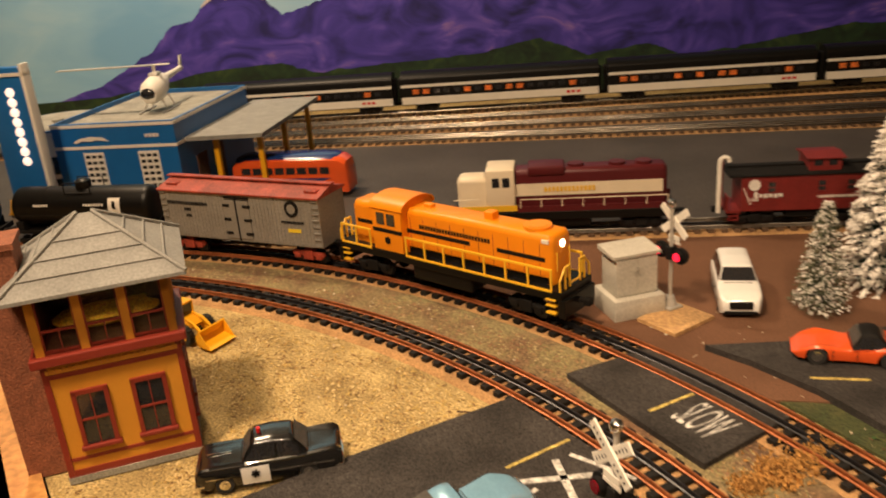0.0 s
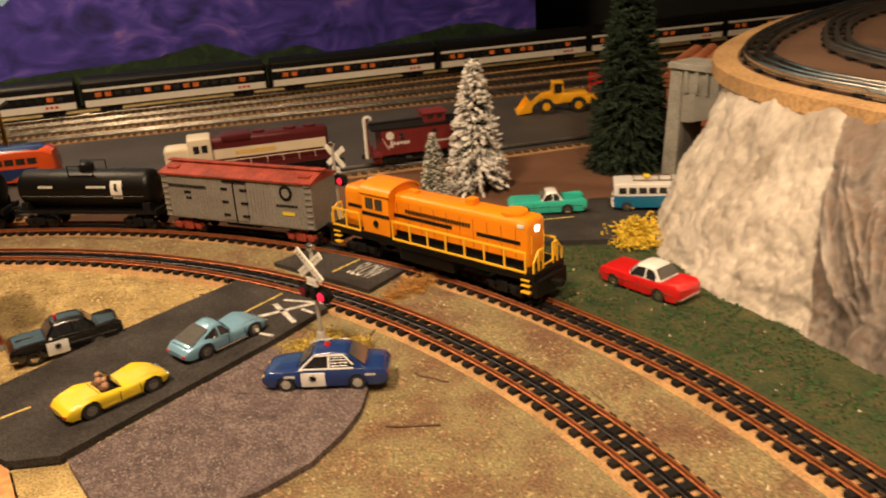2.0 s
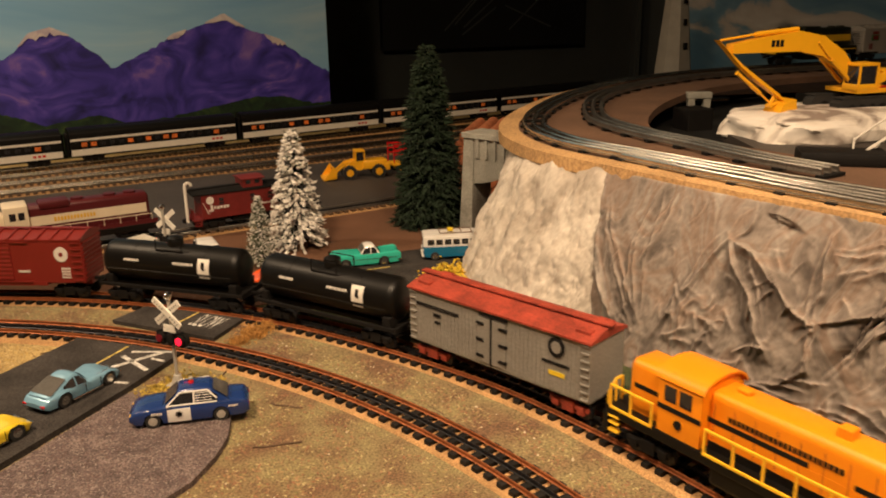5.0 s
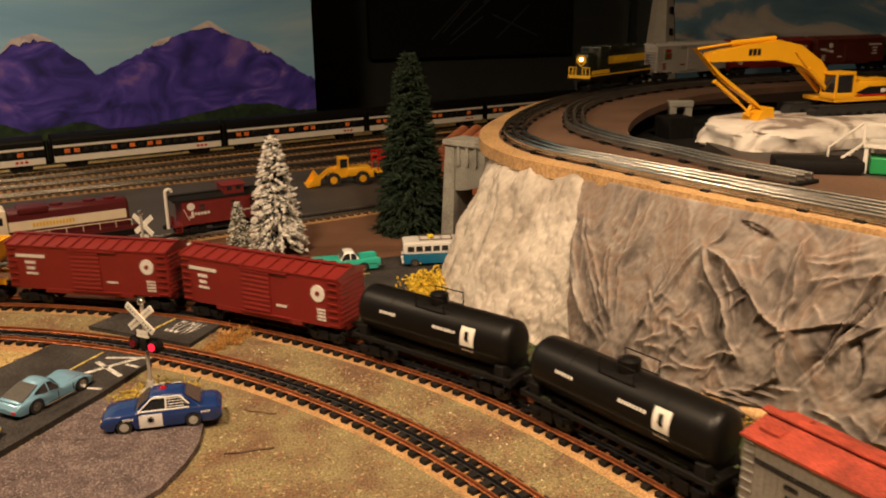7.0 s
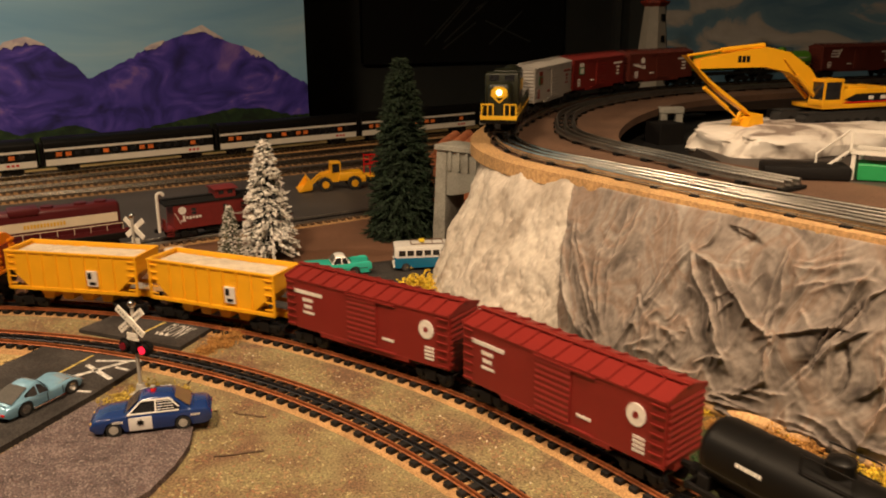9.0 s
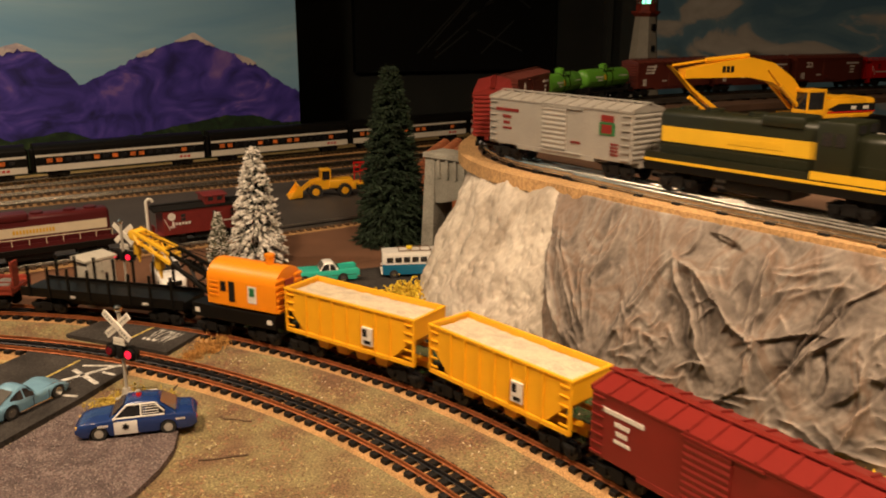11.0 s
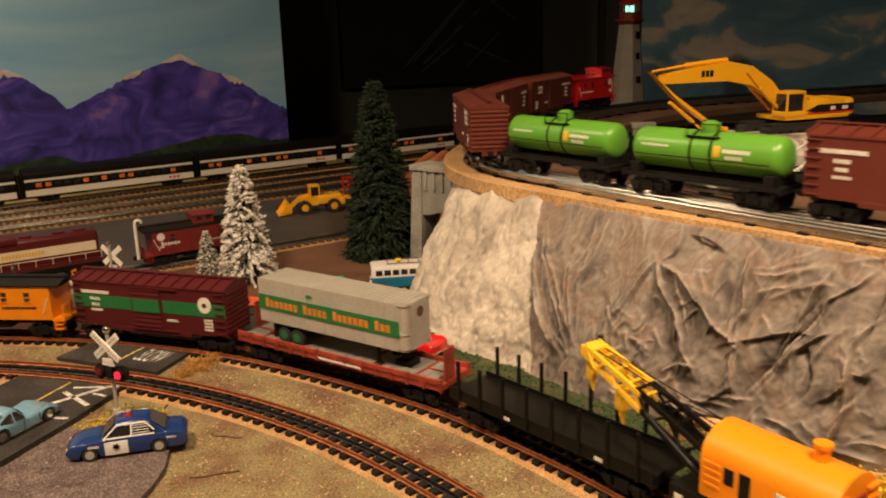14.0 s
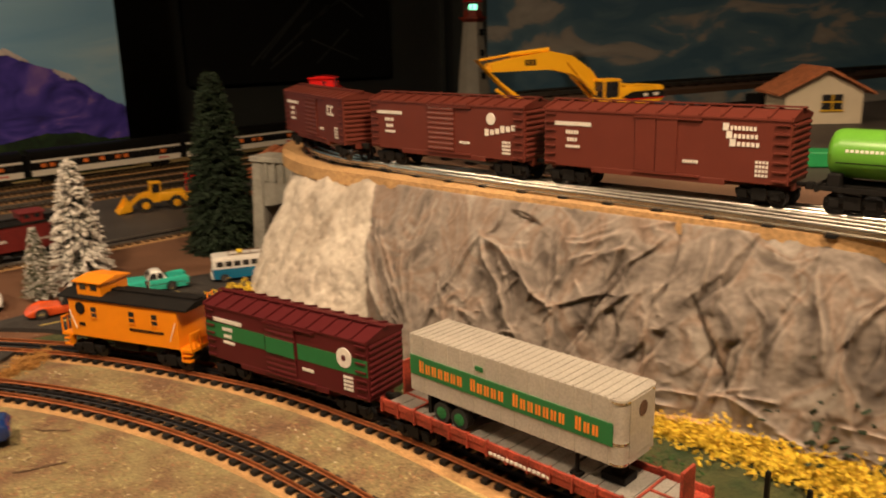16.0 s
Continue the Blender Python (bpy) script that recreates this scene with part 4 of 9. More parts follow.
        if herald == "square":
            solid("herald", lambda b: box(b, h - 0.054, h - 0.028, y - 0.0008, y + 0.0008, 0.050, 0.065), M["dgreen"], t, "green square emblem", False)
        if herald == "disc":
            solid("herald", lambda b: (disc_on(b, h - 0.032, y, 0.060, 0.0032, 0.0012)), shell, t, "round emblem", False)
    for e in (-1, 1):
        wave = [(e * (h + (0.0022 if i % 4 in (1, 2) else 0.0002)), z0 + 0.004 + i * 0.00155) for i in range(36)]
        solid("end_panel", lambda b: prism(b, wave + [(e * (h - 0.001), z) for _, z in (wave[-1], wave[0])], -w + 0.0025, w - 0.0025), shell, t, "corrugated end", False)
    running_gear(t, length, trucks or M["matblack"])
    return t


def reefer(name, length, label):
    t = thing(name, Matrix(), label, "refrigerator car")
    h, w, z0, z1, zr = length / 2 - 0.013, 0.0305, 0.018, 0.080, 0.090
    solid("body", lambda b: box(b, -h, h, -w, w, z0, z1, 0.0006), M["grey"], t, "grey painted boarding", False)
    for s in (-1, 1):
        n = 46
        for i in range(n):
            x = -h + 2 * h * (i + 0.5) / n
            if abs(x) > 0.024:
                solid("board", lambda b: box(b, x - 0.0026, x + 0.0026, s * w - 0.0005, s * w + 0.0005, z0 + 0.002, z1 - 0.001), M["grey"], t, "", False)
        for k in (-1, 1):
            solid("door", lambda b: box(b, min(0, k * 0.021) + 0.0005, max(0, k * 0.021) - 0.0005, s * w - 0.0016, s * w + 0.0016, z0 + 0.004, z1 - 0.008, 0.0004), M["grey"], t, "", False)
            for z in (0.029, 0.047, 0.065):
                solid("hinge", lambda b: box(b, k * 0.0165 - 0.0055, k * 0.0165 + 0.0055, s * w - 0.0027, s * w + 0.0027, z - 0.0017, z + 0.0017, 0.0004), M["matblack"], t, "black iron strap", False)
        solid("door_bar", lambda b: (box(b, -0.0008, 0.0008, s * w - 0.003, s * w + 0.003, 0.020, 0.074), box(b, -0.018, 0.022, s * w - 0.0026, s * w + 0.0026, 0.0745, 0.0762)), M["matblack"], t, "", False)
        y = s * (w + 0.0008)
        solid("herald", lambda b: disc_on(b, h - 0.042, y, 0.066, 0.0105), M["matblack"], t, "dark round emblem", False)
        solid("herald_centre", lambda b: disc_on(b, h - 0.042, y, 0.066, 0.0062, 0.0012), M["grey"], t, "", False)
        solid("lettering", lambda b: (bars(b, -h + 0.012, -h + 0.082, y, 0.062, 0.0042, 19), bars(b, -h + 0.040, -h + 0.053, y, 0.054, 0.004, 4), bars(b, -h + 0.042, -h + 0.052, y, 0.046, 0.0035, 3), bars(b, h - 0.060, h - 0.024, y, 0.047, 0.0032, 12)), M["matblack"], t, "dark plain lettering marks", False)
        solid("patch", lambda b: box(b, h - 0.051, h - 0.031, y - 0.0004, y + 0.0004, 0.036, 0.0405), M["caryel"], t, "small yellow panel", False)
        for x in (-h + 0.006, h - 0.006):
            solid("ladder", lambda b: ladder(b, x, s * (w + 0.0014), z0 + 0.003, z1 - 0.003, 8, 0.010), M["grey"], t, "", False)

    def roof(b):
        pr = [(-w - 0.0035, z1 - 0.0005), (-w - 0.0035, z1 + 0.0015), (0, zr), (w + 0.0035, z1 + 0.0015), (w + 0.0035, z1 - 0.0005)]
        loft(b, [[(x, y, z) for y, z in pr] for x in (-h - 0.002, h + 0.002)])
    solid("roof", roof, M["roofred"], t, "oxide red roof", False)
    solid("roof_walk", lambda b: box(b, -h - 0.006, h + 0.006, -0.005, 0.005, zr + 0.0008, zr + 0.0028, 0.0004), M["roofred"], t, "", False)
    for x in (-h + 0.016, h - 0.016):
        for y in (-0.017, 0.017):
            solid("ice_hatch", lambda b: box(b, x - 0.009, x + 0.009, y - 0.006, y + 0.006, 0.0835, 0.0875, 0.0006), M["roofred"], t, "", False)
    solid("underframe", lambda b: (box(b, -h + 0.01, h - 0.01, -0.008, 0.008, 0.010, 0.0185), box(b, -0.03, 0.03, -0.02, 0.02, 0.011, 0.0175, 0.001)), M["matblack"], t, "", False)
    running_gear(t, length, M["roofred"])
    return t


def tank_car(name, length, shell, label, group, black=True):
    t = thing(name, Matrix(), label, "tank car", group)
    h, r, zc = length / 2 - 0.016, 0.0268 if black else 0.0225, 0.0505

    def barrel(b):
        prof = [(-h, 0.3), (-h + 0.0015, 0.66), (-h + 0.004, 0.86), (-h + 0.008, 0.97), (-h + 0.013, 1.0), (h - 0.013, 1.0), (h - 0.008, 0.97), (h - 0.004, 0.86), (h - 0.0015, 0.66), (h, 0.3)]
        loft(b, [[(x, r * k * math.cos(a), zc + r * k * math.sin(a)) for a in [2 * math.pi * i / 40 for i in range(40)]] for x, k in prof])
    solid("tank", barrel, shell, t)
    solid("seam", lambda b: [tube(b, (x - 0.0007, 0, zc), (x + 0.0007, 0, zc), r + 0.0004, n=40) for x in ((-0.05, 0.0, 0.05) if not black else (-0.058, 0.058))], shell, t)
    solid("dome", lambda b: (tube(b, (0, 0, zc + r - 0.004), (0, 0, zc + r + 0.0085), 0.0115, n=24), tube(b, (0, 0, zc + r + 0.0085), (0, 0, zc + r + 0.011), 0.0095, 0.006, n=24)), shell, t)
    solid("walkway", lambda b: (box(b, -0.022, 0.022, -0.019, -0.0115, zc + r - 0.006, zc + r - 0.0048), box(b, -0.022, 0.022, 0.0115, 0.019, zc + r - 0.006, zc + r - 0.0048),
                                [box(b, x - 0.0006, x + 0.0006, y - 0.0006, y + 0.0006, zc + r - 0.006, zc + r + 0.009) for x in (-0.021, 0.021) for y in (-0.0185, 0.0185)],
                                [box(b, -0.021, 0.021, y - 0.0006, y + 0.0006, zc + r + 0.0082, zc + r + 0.0092) for y in (-0.0185, 0.0185)]), M["matblack"], t, "black dome platform", False)
    solid("underframe", lambda b: (box(b, -h - 0.003, h + 0.003, -0.012, 0.012, 0.017, 0.0225, 0.0006), [box(b, -h - 0.001, h + 0.001, s * 0.027 - 0.002, s * 0.027 + 0.002, 0.0185, 0.0225) for s in (-1, 1)],
                                   [box(b, e * (h - 0.012) - 0.006, e * (h - 0.012) + 0.006, -0.026, 0.026, 0.02, 0.034, 0.001) for e in (-1, 1)], [box(b, e * h - 0.0015 + e * 0.003, e * h + 0.0015 + e * 0.003, -0.029, 0.029, 0.0165, 0.0235) for e in (-1, 1)]), M["matblack"], t, "", False)
    solid("handrail", lambda b: [tube(b, (-h + 0.012, s * (r + 0.0025), zc - 0.006), (h - 0.012, s * (r + 0.0025), zc - 0.006), 0.0006, n=6) for s in (-1, 1)], M["black"], t)
    for s in (-1, 1):
        def on_barrel(b, x0, x1, z0, z1, lift=0.0005, n=6):
            for i in range(n):
                za, zb = z0 + (z1 - z0) * i / n, z0 + (z1 - z0) * (i + 1) / n
                ya, yb = [s * (math.sqrt(max(1e-9, r * r - (z - zc) ** 2)) + lift) for z in (za, zb)]
                f = [b.verts.new(p) for p in ((x0, ya, za), (x1, ya, za), (x1, yb, zb), (x0, yb, zb))]
                b.faces.new(f)
        if black:
            solid("panel", lambda b: on_barrel(b, 0.050, 0.069, 0.046, 0.066), M["white"], t, "white square panel", False)
            solid("emblem", lambda b: (on_barrel(b, 0.0565, 0.0615, 0.053, 0.062, 0.001), on_barrel(b, 0.0585, 0.0625, 0.0515, 0.054, 0.001)), M["black"], t, "small black emblem", False)
            solid("lettering", lambda b: ([on_barrel(b, 0.052 + k * 0.0042, 0.0552 + k * 0.0042, 0.040, 0.0435) for k in range(4)], [on_barrel(b, 0.010 + k * 0.0042, 0.0130 + k * 0.0042, 0.056, 0.0592) for k in range(8)], [on_barrel(b, -0.072 + k * 0.0042, -0.069 + k * 0.0042, 0.056, 0.0592) for k in range(6)]), M["lettering"], t, "white plain lettering marks", False)
        else:
            solid("lettering", lambda b: ([on_barrel(b, 0.030 + k * 0.0044, 0.0334 + k * 0.0044, 0.053, 0.057) for k in range(8)], [on_barrel(b, 0.034 + k * 0.0044, 0.0374 + k * 0.0044, 0.046, 0.050) for k in range(5)], [on_barrel(b, -0.082 + k * 0.0044, -0.079 + k * 0.0044, 0.054, 0.0565) for k in range(9)]), M["lettering"], t, "pale plain lettering marks", False)
            solid("emblem", lambda b: on_barrel(b, 0.018, 0.0265, 0.048, 0.060), M["gold"], t, "yellow emblem", False)
            solid("band", lambda b: [tube(b, (x - 0.0012, 0, zc), (x + 0.0012, 0, zc), r + 0.0009, n=40) for x in (-0.0135, 0.0135)], M["black"], t, "black tank band")
    running_gear(t, length, M["matblack"], 0.045)
    return t


def hopper(name, length, label, group):
    t = thing(name, Matrix(), label, "hopper car", group)
    h, w, z0, z1 = length / 2 - 0.012, 0.030, 0.024, 0.076

    def shell(b):
        rings = []
        for x, zb in ((-h, z1 - 0.020), (-h + 0.034, z0 + 0.002), (h - 0.034, z0 + 0.002), (h, z1 - 0.020)):
            rings.append([(x, -w, zb), (x, -w, z1), (x, -w + 0.002, z1), (x, -w + 0.002, zb + 0.012), (x, w - 0.002, zb + 0.012), (x, w - 0.002, z1), (x, w, z1), (x, w, zb)])
        loft(b, rings)
        for e in (-1, 1):
            box(b, e * h - 0.001, e * h + 0.001, -w, w, z1 - 0.022, z1)
    solid("body", shell, M["yellow"], t, "yellow side sheets", False)
    solid("rim", lambda b: ([box(b, -h - 0.002, h + 0.002, s * w - 0.0018, s * w + 0.0018, z1 - 0.001, z1 + 0.0022, 0.0006) for s in (-1, 1)], [box(b, e * h - 0.002, e * h + 0.002, -w, w, z1 - 0.001, z1 + 0.0022, 0.0006) for e in (-1, 1)]), M["yellow"], t, "", False)
    for s in (-1, 1):
        for i in range(7):
            x = (-1 + 2 * i / 6) * (h - 0.036)
            solid("rib", lambda b: box(b, x - 0.0009, x + 0.0009, s * w - 0.0022, s * w + 0.0022, z0 + 0.002, z1 - 0.001), M["yellow"], t, "", False)
        solid("side_sill", lambda b: box(b, -h, h, s * w - 0.0016, s * w + 0.0016, z0 - 0.001, z0 + 0.004, 0.0005), M["yellow"], t, "", False)
        for e in (-1, 1):
            solid("corner_post", lambda b: (box(b, e * (h - 0.001) - 0.0015, e * (h - 0.001) + 0.0015, s * w - 0.0016, s * w + 0.0016, z0, z1), ladder(b, e * (h - 0.008), s * (w + 0.001), z0 + 0.008, z1 - 0.006, 5, 0.012)), M["yellow"], t, "", False)
        solid("herald", lambda b: box(b, 0.026, 0.042, s * w - 0.0028, s * w + 0.0028, 0.034, 0.055), M["lettering"], t, "white panel emblem", False)
        solid("emblem", lambda b: (box(b, 0.028, 0.034, s * w - 0.0032, s * w + 0.0032, 0.044, 0.053), box(b, 0.030, 0.040, s * w - 0.0032, s * w + 0.0032, 0.036, 0.040)), M["matblack"], t, "", False)

    def load(b):
        n, m2 = 40, 12
        g = [[b.verts.new((-h + 0.003 + (2 * h - 0.006) * i / n, (-w + 0.003) + (2 * w - 0.006) * j / m2, z1 - 0.004 + 0.003 * math.sin(math.pi * j / m2) * math.sin(math.pi * i / n) + 0.0012 * noise.noise((i * 0.5, j * 0.6, length)))) for j in range(m2 + 1)] for i in range(n + 1)]
        for i in range(n):
            for j in range(m2):
                b.faces.new((g[i][j], g[i + 1][j], g[i + 1][j + 1], g[i][j + 1]))
    solid("load", load, M["sandload"], t, "pale sand load")
    for x in (-0.048, -0.016, 0.016, 0.048):
        solid("chute", lambda b: loft(b, [[(x - 0.014, -0.022, z0 + 0.004), (x + 0.014, -0.022, z0 + 0.004), (x + 0.014, 0.022, z0 + 0.004), (x - 0.014, 0.022, z0 + 0.004)], [(x - 0.007, -0.022, 0.011), (x + 0.007, -0.022, 0.011), (x + 0.007, 0.022, 0.011), (x - 0.007, 0.022, 0.011)]]), M["yellow"], t, "", False)
    solid("centre_sill", lambda b: box(b, -h - 0.002, h + 0.002, -0.006, 0.006, 0.015, 0.022), M["yellow"], t, "", False)
    running_gear(t, length, M["matblack"], 0.034)
    return t


def road_switcher(name, length, label):
    """Hood diesel with a cab toward the rear and yellow railings."""
    t = thing(name, Matrix(), label, "locomotive")
    h = length / 2 - 0.014
    zf = 0.034
    solid("frame", lambda b: (box(b, -h, h, -0.0305, 0.0305, 0.024, zf, 0.0008), box(b, -0.045, 0.045, -0.027, 0.027, 0.008, 0.026, 0.003), [box(b, e * h - 0.004, e * h + 0.004, -0.030, 0.030, 0.008, 0.026, 0.001) for e in (-1, 1)]), M["black"], t, "black walkway frame and fuel tank", False)

    def hood(b, x0, x1, zt, n=7):
        r = []
        for x, k in ((x0, 0.0), (x0 + 0.0015, 0.0025), (x0 + 0.005, 0.0045), (x1 - 0.005, 0.0045), (x1 - 0.0015, 0.0025), (x1, 0.0)):
            w, z = 0.0145 + k, zt - 0.0045 + k
            pts = [(x, -w, zf), (x, -w, z - 0.008)]
            for i in range(1, n):
                a = math.pi / 2 * i / n
                pts.append((x, -w + 0.008 * (1 - math.cos(a)), z - 0.008 + 0.008 * math.sin(a)))
            pts += [(p[0], -p[1], p[2]) for p in pts[::-1]]
            r.append(pts)
        loft(b, r)
    solid("long_hood", lambda b: hood(b, -0.058, h - 0.017, 0.0865), M["orange"], t)
    solid("short_hood", lambda b: hood(b, -h + 0.018, -0.100, 0.0845), M["orange"], t)

    def cab(b):
        r = []
        for x in (-0.104, -0.056):
            pts = [(x, -0.029, zf), (x, -0.029, 0.083)]
            for i in range(1, 10):
                a = math.pi * i / 10
                pts.append((x, -0.029 * math.cos(a), 0.083 + 0.0125 * math.sin(a)))
            pts += [(x, 0.029, 0.083), (x, 0.029, zf)]
            r.append(pts)
        loft(b, r)
        loft(b, [[(x, y * 1.06, z + 0.0012) for _, y, z in r[0][1:-1]] + [(x, y * 1.0, z - 0.0006) for _, y, z in r[0][-2:0:-1]] for x in (-0.107, -0.053)])
    solid("cab", cab, M["orange"], t)
    for s in (-1, 1):
        for x in (-0.090, -0.073):
            solid("window", lambda b: box(b, x - 0.0065, x + 0.0065, s * 0.029 - 0.0006, s * 0.029 + 0.0006, 0.065, 0.079), M["glassdark"], t, "dark cab window", False)
        for x0, x1 in ((-0.056, 0.040), (0.078, h - 0.026), (-h + 0.026, -0.104)):
            solid("stripe", lambda b: box(b, x0, x1, s * 0.019 - 0.0004, s * 0.019 + 0.0004, 0.058, 0.0625), M["matblack"], t, "black hood stripe", False)
        solid("stripe", lambda b: box(b, -0.104, -0.056, s * 0.029 - 0.0005, s * 0.029 + 0.0005, 0.056, 0.0605), M["matblack"], t, "", False)
        solid("lettering", lambda b: bars(b, -0.035, 0.070, s * 0.0193, 0.0655, 0.0045, 24), M["matblack"], t, "dark plain lettering marks", False)
        solid("skirt", lambda b: box(b, -0.054, h - 0.022, s * 0.019 - 0.0006, s * 0.019 + 0.0006, zf, 0.0415), M["matblack"], t, "black lower hood band", False)
        solid("emblem", lambda b: disc_on(b, -0.080, s * 0.0295, 0.047, 0.0042), M["matblack"], t, "", False)
        for i in range(9):
            x = -0.048 + i * 0.0205
            solid("hood_door", lambda b: box(b, x, x + 0.0185, s * 0.019 - 0.0003, s * 0.019 + 0.0003, 0.048, 0.0575), M["orange"], t, "", False)
        # railings: stanchions with a top and a bottom rail
        for x0, x1, n in ((-0.050, h - 0.012, 8), (-h + 0.006, -0.110, 3)):
            for i in range(n):
                x = x0 + (x1 - x0) * i / (n - 1)
                solid("stanchion", lambda b: box(b, x - 0.0011, x + 0.0011, s * 0.0298 - 0.0008, s * 0.0298 + 0.0008, zf - 0.002, 0.0555), M["railyel"], t, "", False)
            solid("handrail", lambda b: box(b, x0 - 0.001, x1 + 0.001, s * 0.0298 - 0.001, s * 0.0298 + 0.001, 0.0545, 0.0565), M["railyel"], t, "", False)
            solid("foot_rail", lambda b: box(b, x0 - 0.001, x1 + 0.001, s * 0.0302 - 0.001, s * 0.0302 + 0.001, 0.0325, 0.0345), M["railyel"], t, "", False)
    for e in (-1, 1):
        xe = e * (h - 0.002)

        def end_rail(b):
            for y in (-0.0285, -0.0185, -0.010, 0.010, 0.0185, 0.0285):
                hi = 0.057 if abs(y) < 0.02 else 0.047
                box(b, xe - 0.001, xe + 0.001, y - 0.0010, y + 0.0010, zf - 0.003, hi)
            for s in (-1, 1):
                box(b, xe - 0.001, xe + 0.001, min(s * 0.009, s * 0.0195), max(s * 0.009, s * 0.0195), 0.0555, 0.0578)
                tube(b, (xe, s * 0.0190, 0.0565), (xe, s * 0.0290, 0.0455), 0.0012, n=6)
                box(b, xe - 0.001, xe + 0.001, min(s * 0.009, s * 0.0295), max(s * 0.009, s * 0.0295), zf - 0.003, zf - 0.001)
            box(b, xe - 0.001, xe + 0.001, -0.009, 0.009, 0.037, 0.0385)
        solid("end_railing", end_rail, M["railyel"], t, "yellow end railing", False)
        for s in (-1, 1):
            solid("step", lambda b: [box(b, e * (h - 0.012) - 0.006, e * (h - 0.012) + 0.006, s * 0.0295 - 0.003, s * 0.0295 + 0.003, z, z + 0.0014) for z in (0.011, 0.018, 0.0245)], M["railyel"], t, "yellow steps", False)
    for s in (-1, 1):
        for i in range(10):
            x = -0.050 + i * 0.0205
            solid("hood_seam", lambda b: box(b, x - 0.0003, x + 0.0003, s * 0.0190 - 0.0003, s * 0.0190 + 0.00025, 0.043, 0.0765), M["roofred"], t, "", False)
        solid("grab_iron", lambda b: [tube(b, (h - 0.0172, s * 0.012, z), (h - 0.0155, s * 0.012, z), 0.0005, n=5) for z in (0.050, 0.058, 0.066)] + [tube(b, (h - 0.0155, s * 0.012, 0.048), (h - 0.0155, s * 0.012, 0.068), 0.0006, n=5)], M["railyel"], t)
    solid("exhaust_stack", lambda b: box(b, 0.052, 0.064, -0.006, 0.006, 0.084, 0.0945, 0.001), M["orange"], t, "", False)
    solid("radiator_fan", lambda b: (tube(b, (h - 0.047, 0, 0.0845), (h - 0.047, 0, 0.0895), 0.0155, n=30), tube(b, (h - 0.047, 0, 0.0890), (h - 0.047, 0, 0.0902), 0.012, n=30)), M["orange"], t)
    solid("horn", lambda b: (box(b, -0.040, -0.028, -0.004, 0.004, 0.086, 0.090, 0.001)), M["orange"], t, "", False)
    solid("headlight", lambda b: (tube(b, (h - 0.0185, 0, 0.0745), (h - 0.0155, 0, 0.0745), 0.0036, n=16)), M["headlamp"], t, "lit headlight")
    solid("headlight", lambda b: (tube(b, (-h + 0.0155, 0, 0.0745), (-h + 0.019, 0, 0.0745), 0.0036, n=16)), M["headlamp"], t, "lit rear headlight")
    for s in (-1, 1):
        solid("number_board", lambda b: box(b, h - 0.030, h - 0.021, s * 0.0175 - 0.0022, s * 0.0175 + 0.0022, 0.0775, 0.0815, 0.0004), M["white"], t, "white number board", False)
    running_gear(t, length, M["matblack"], 0.062, 5.0)
    return t


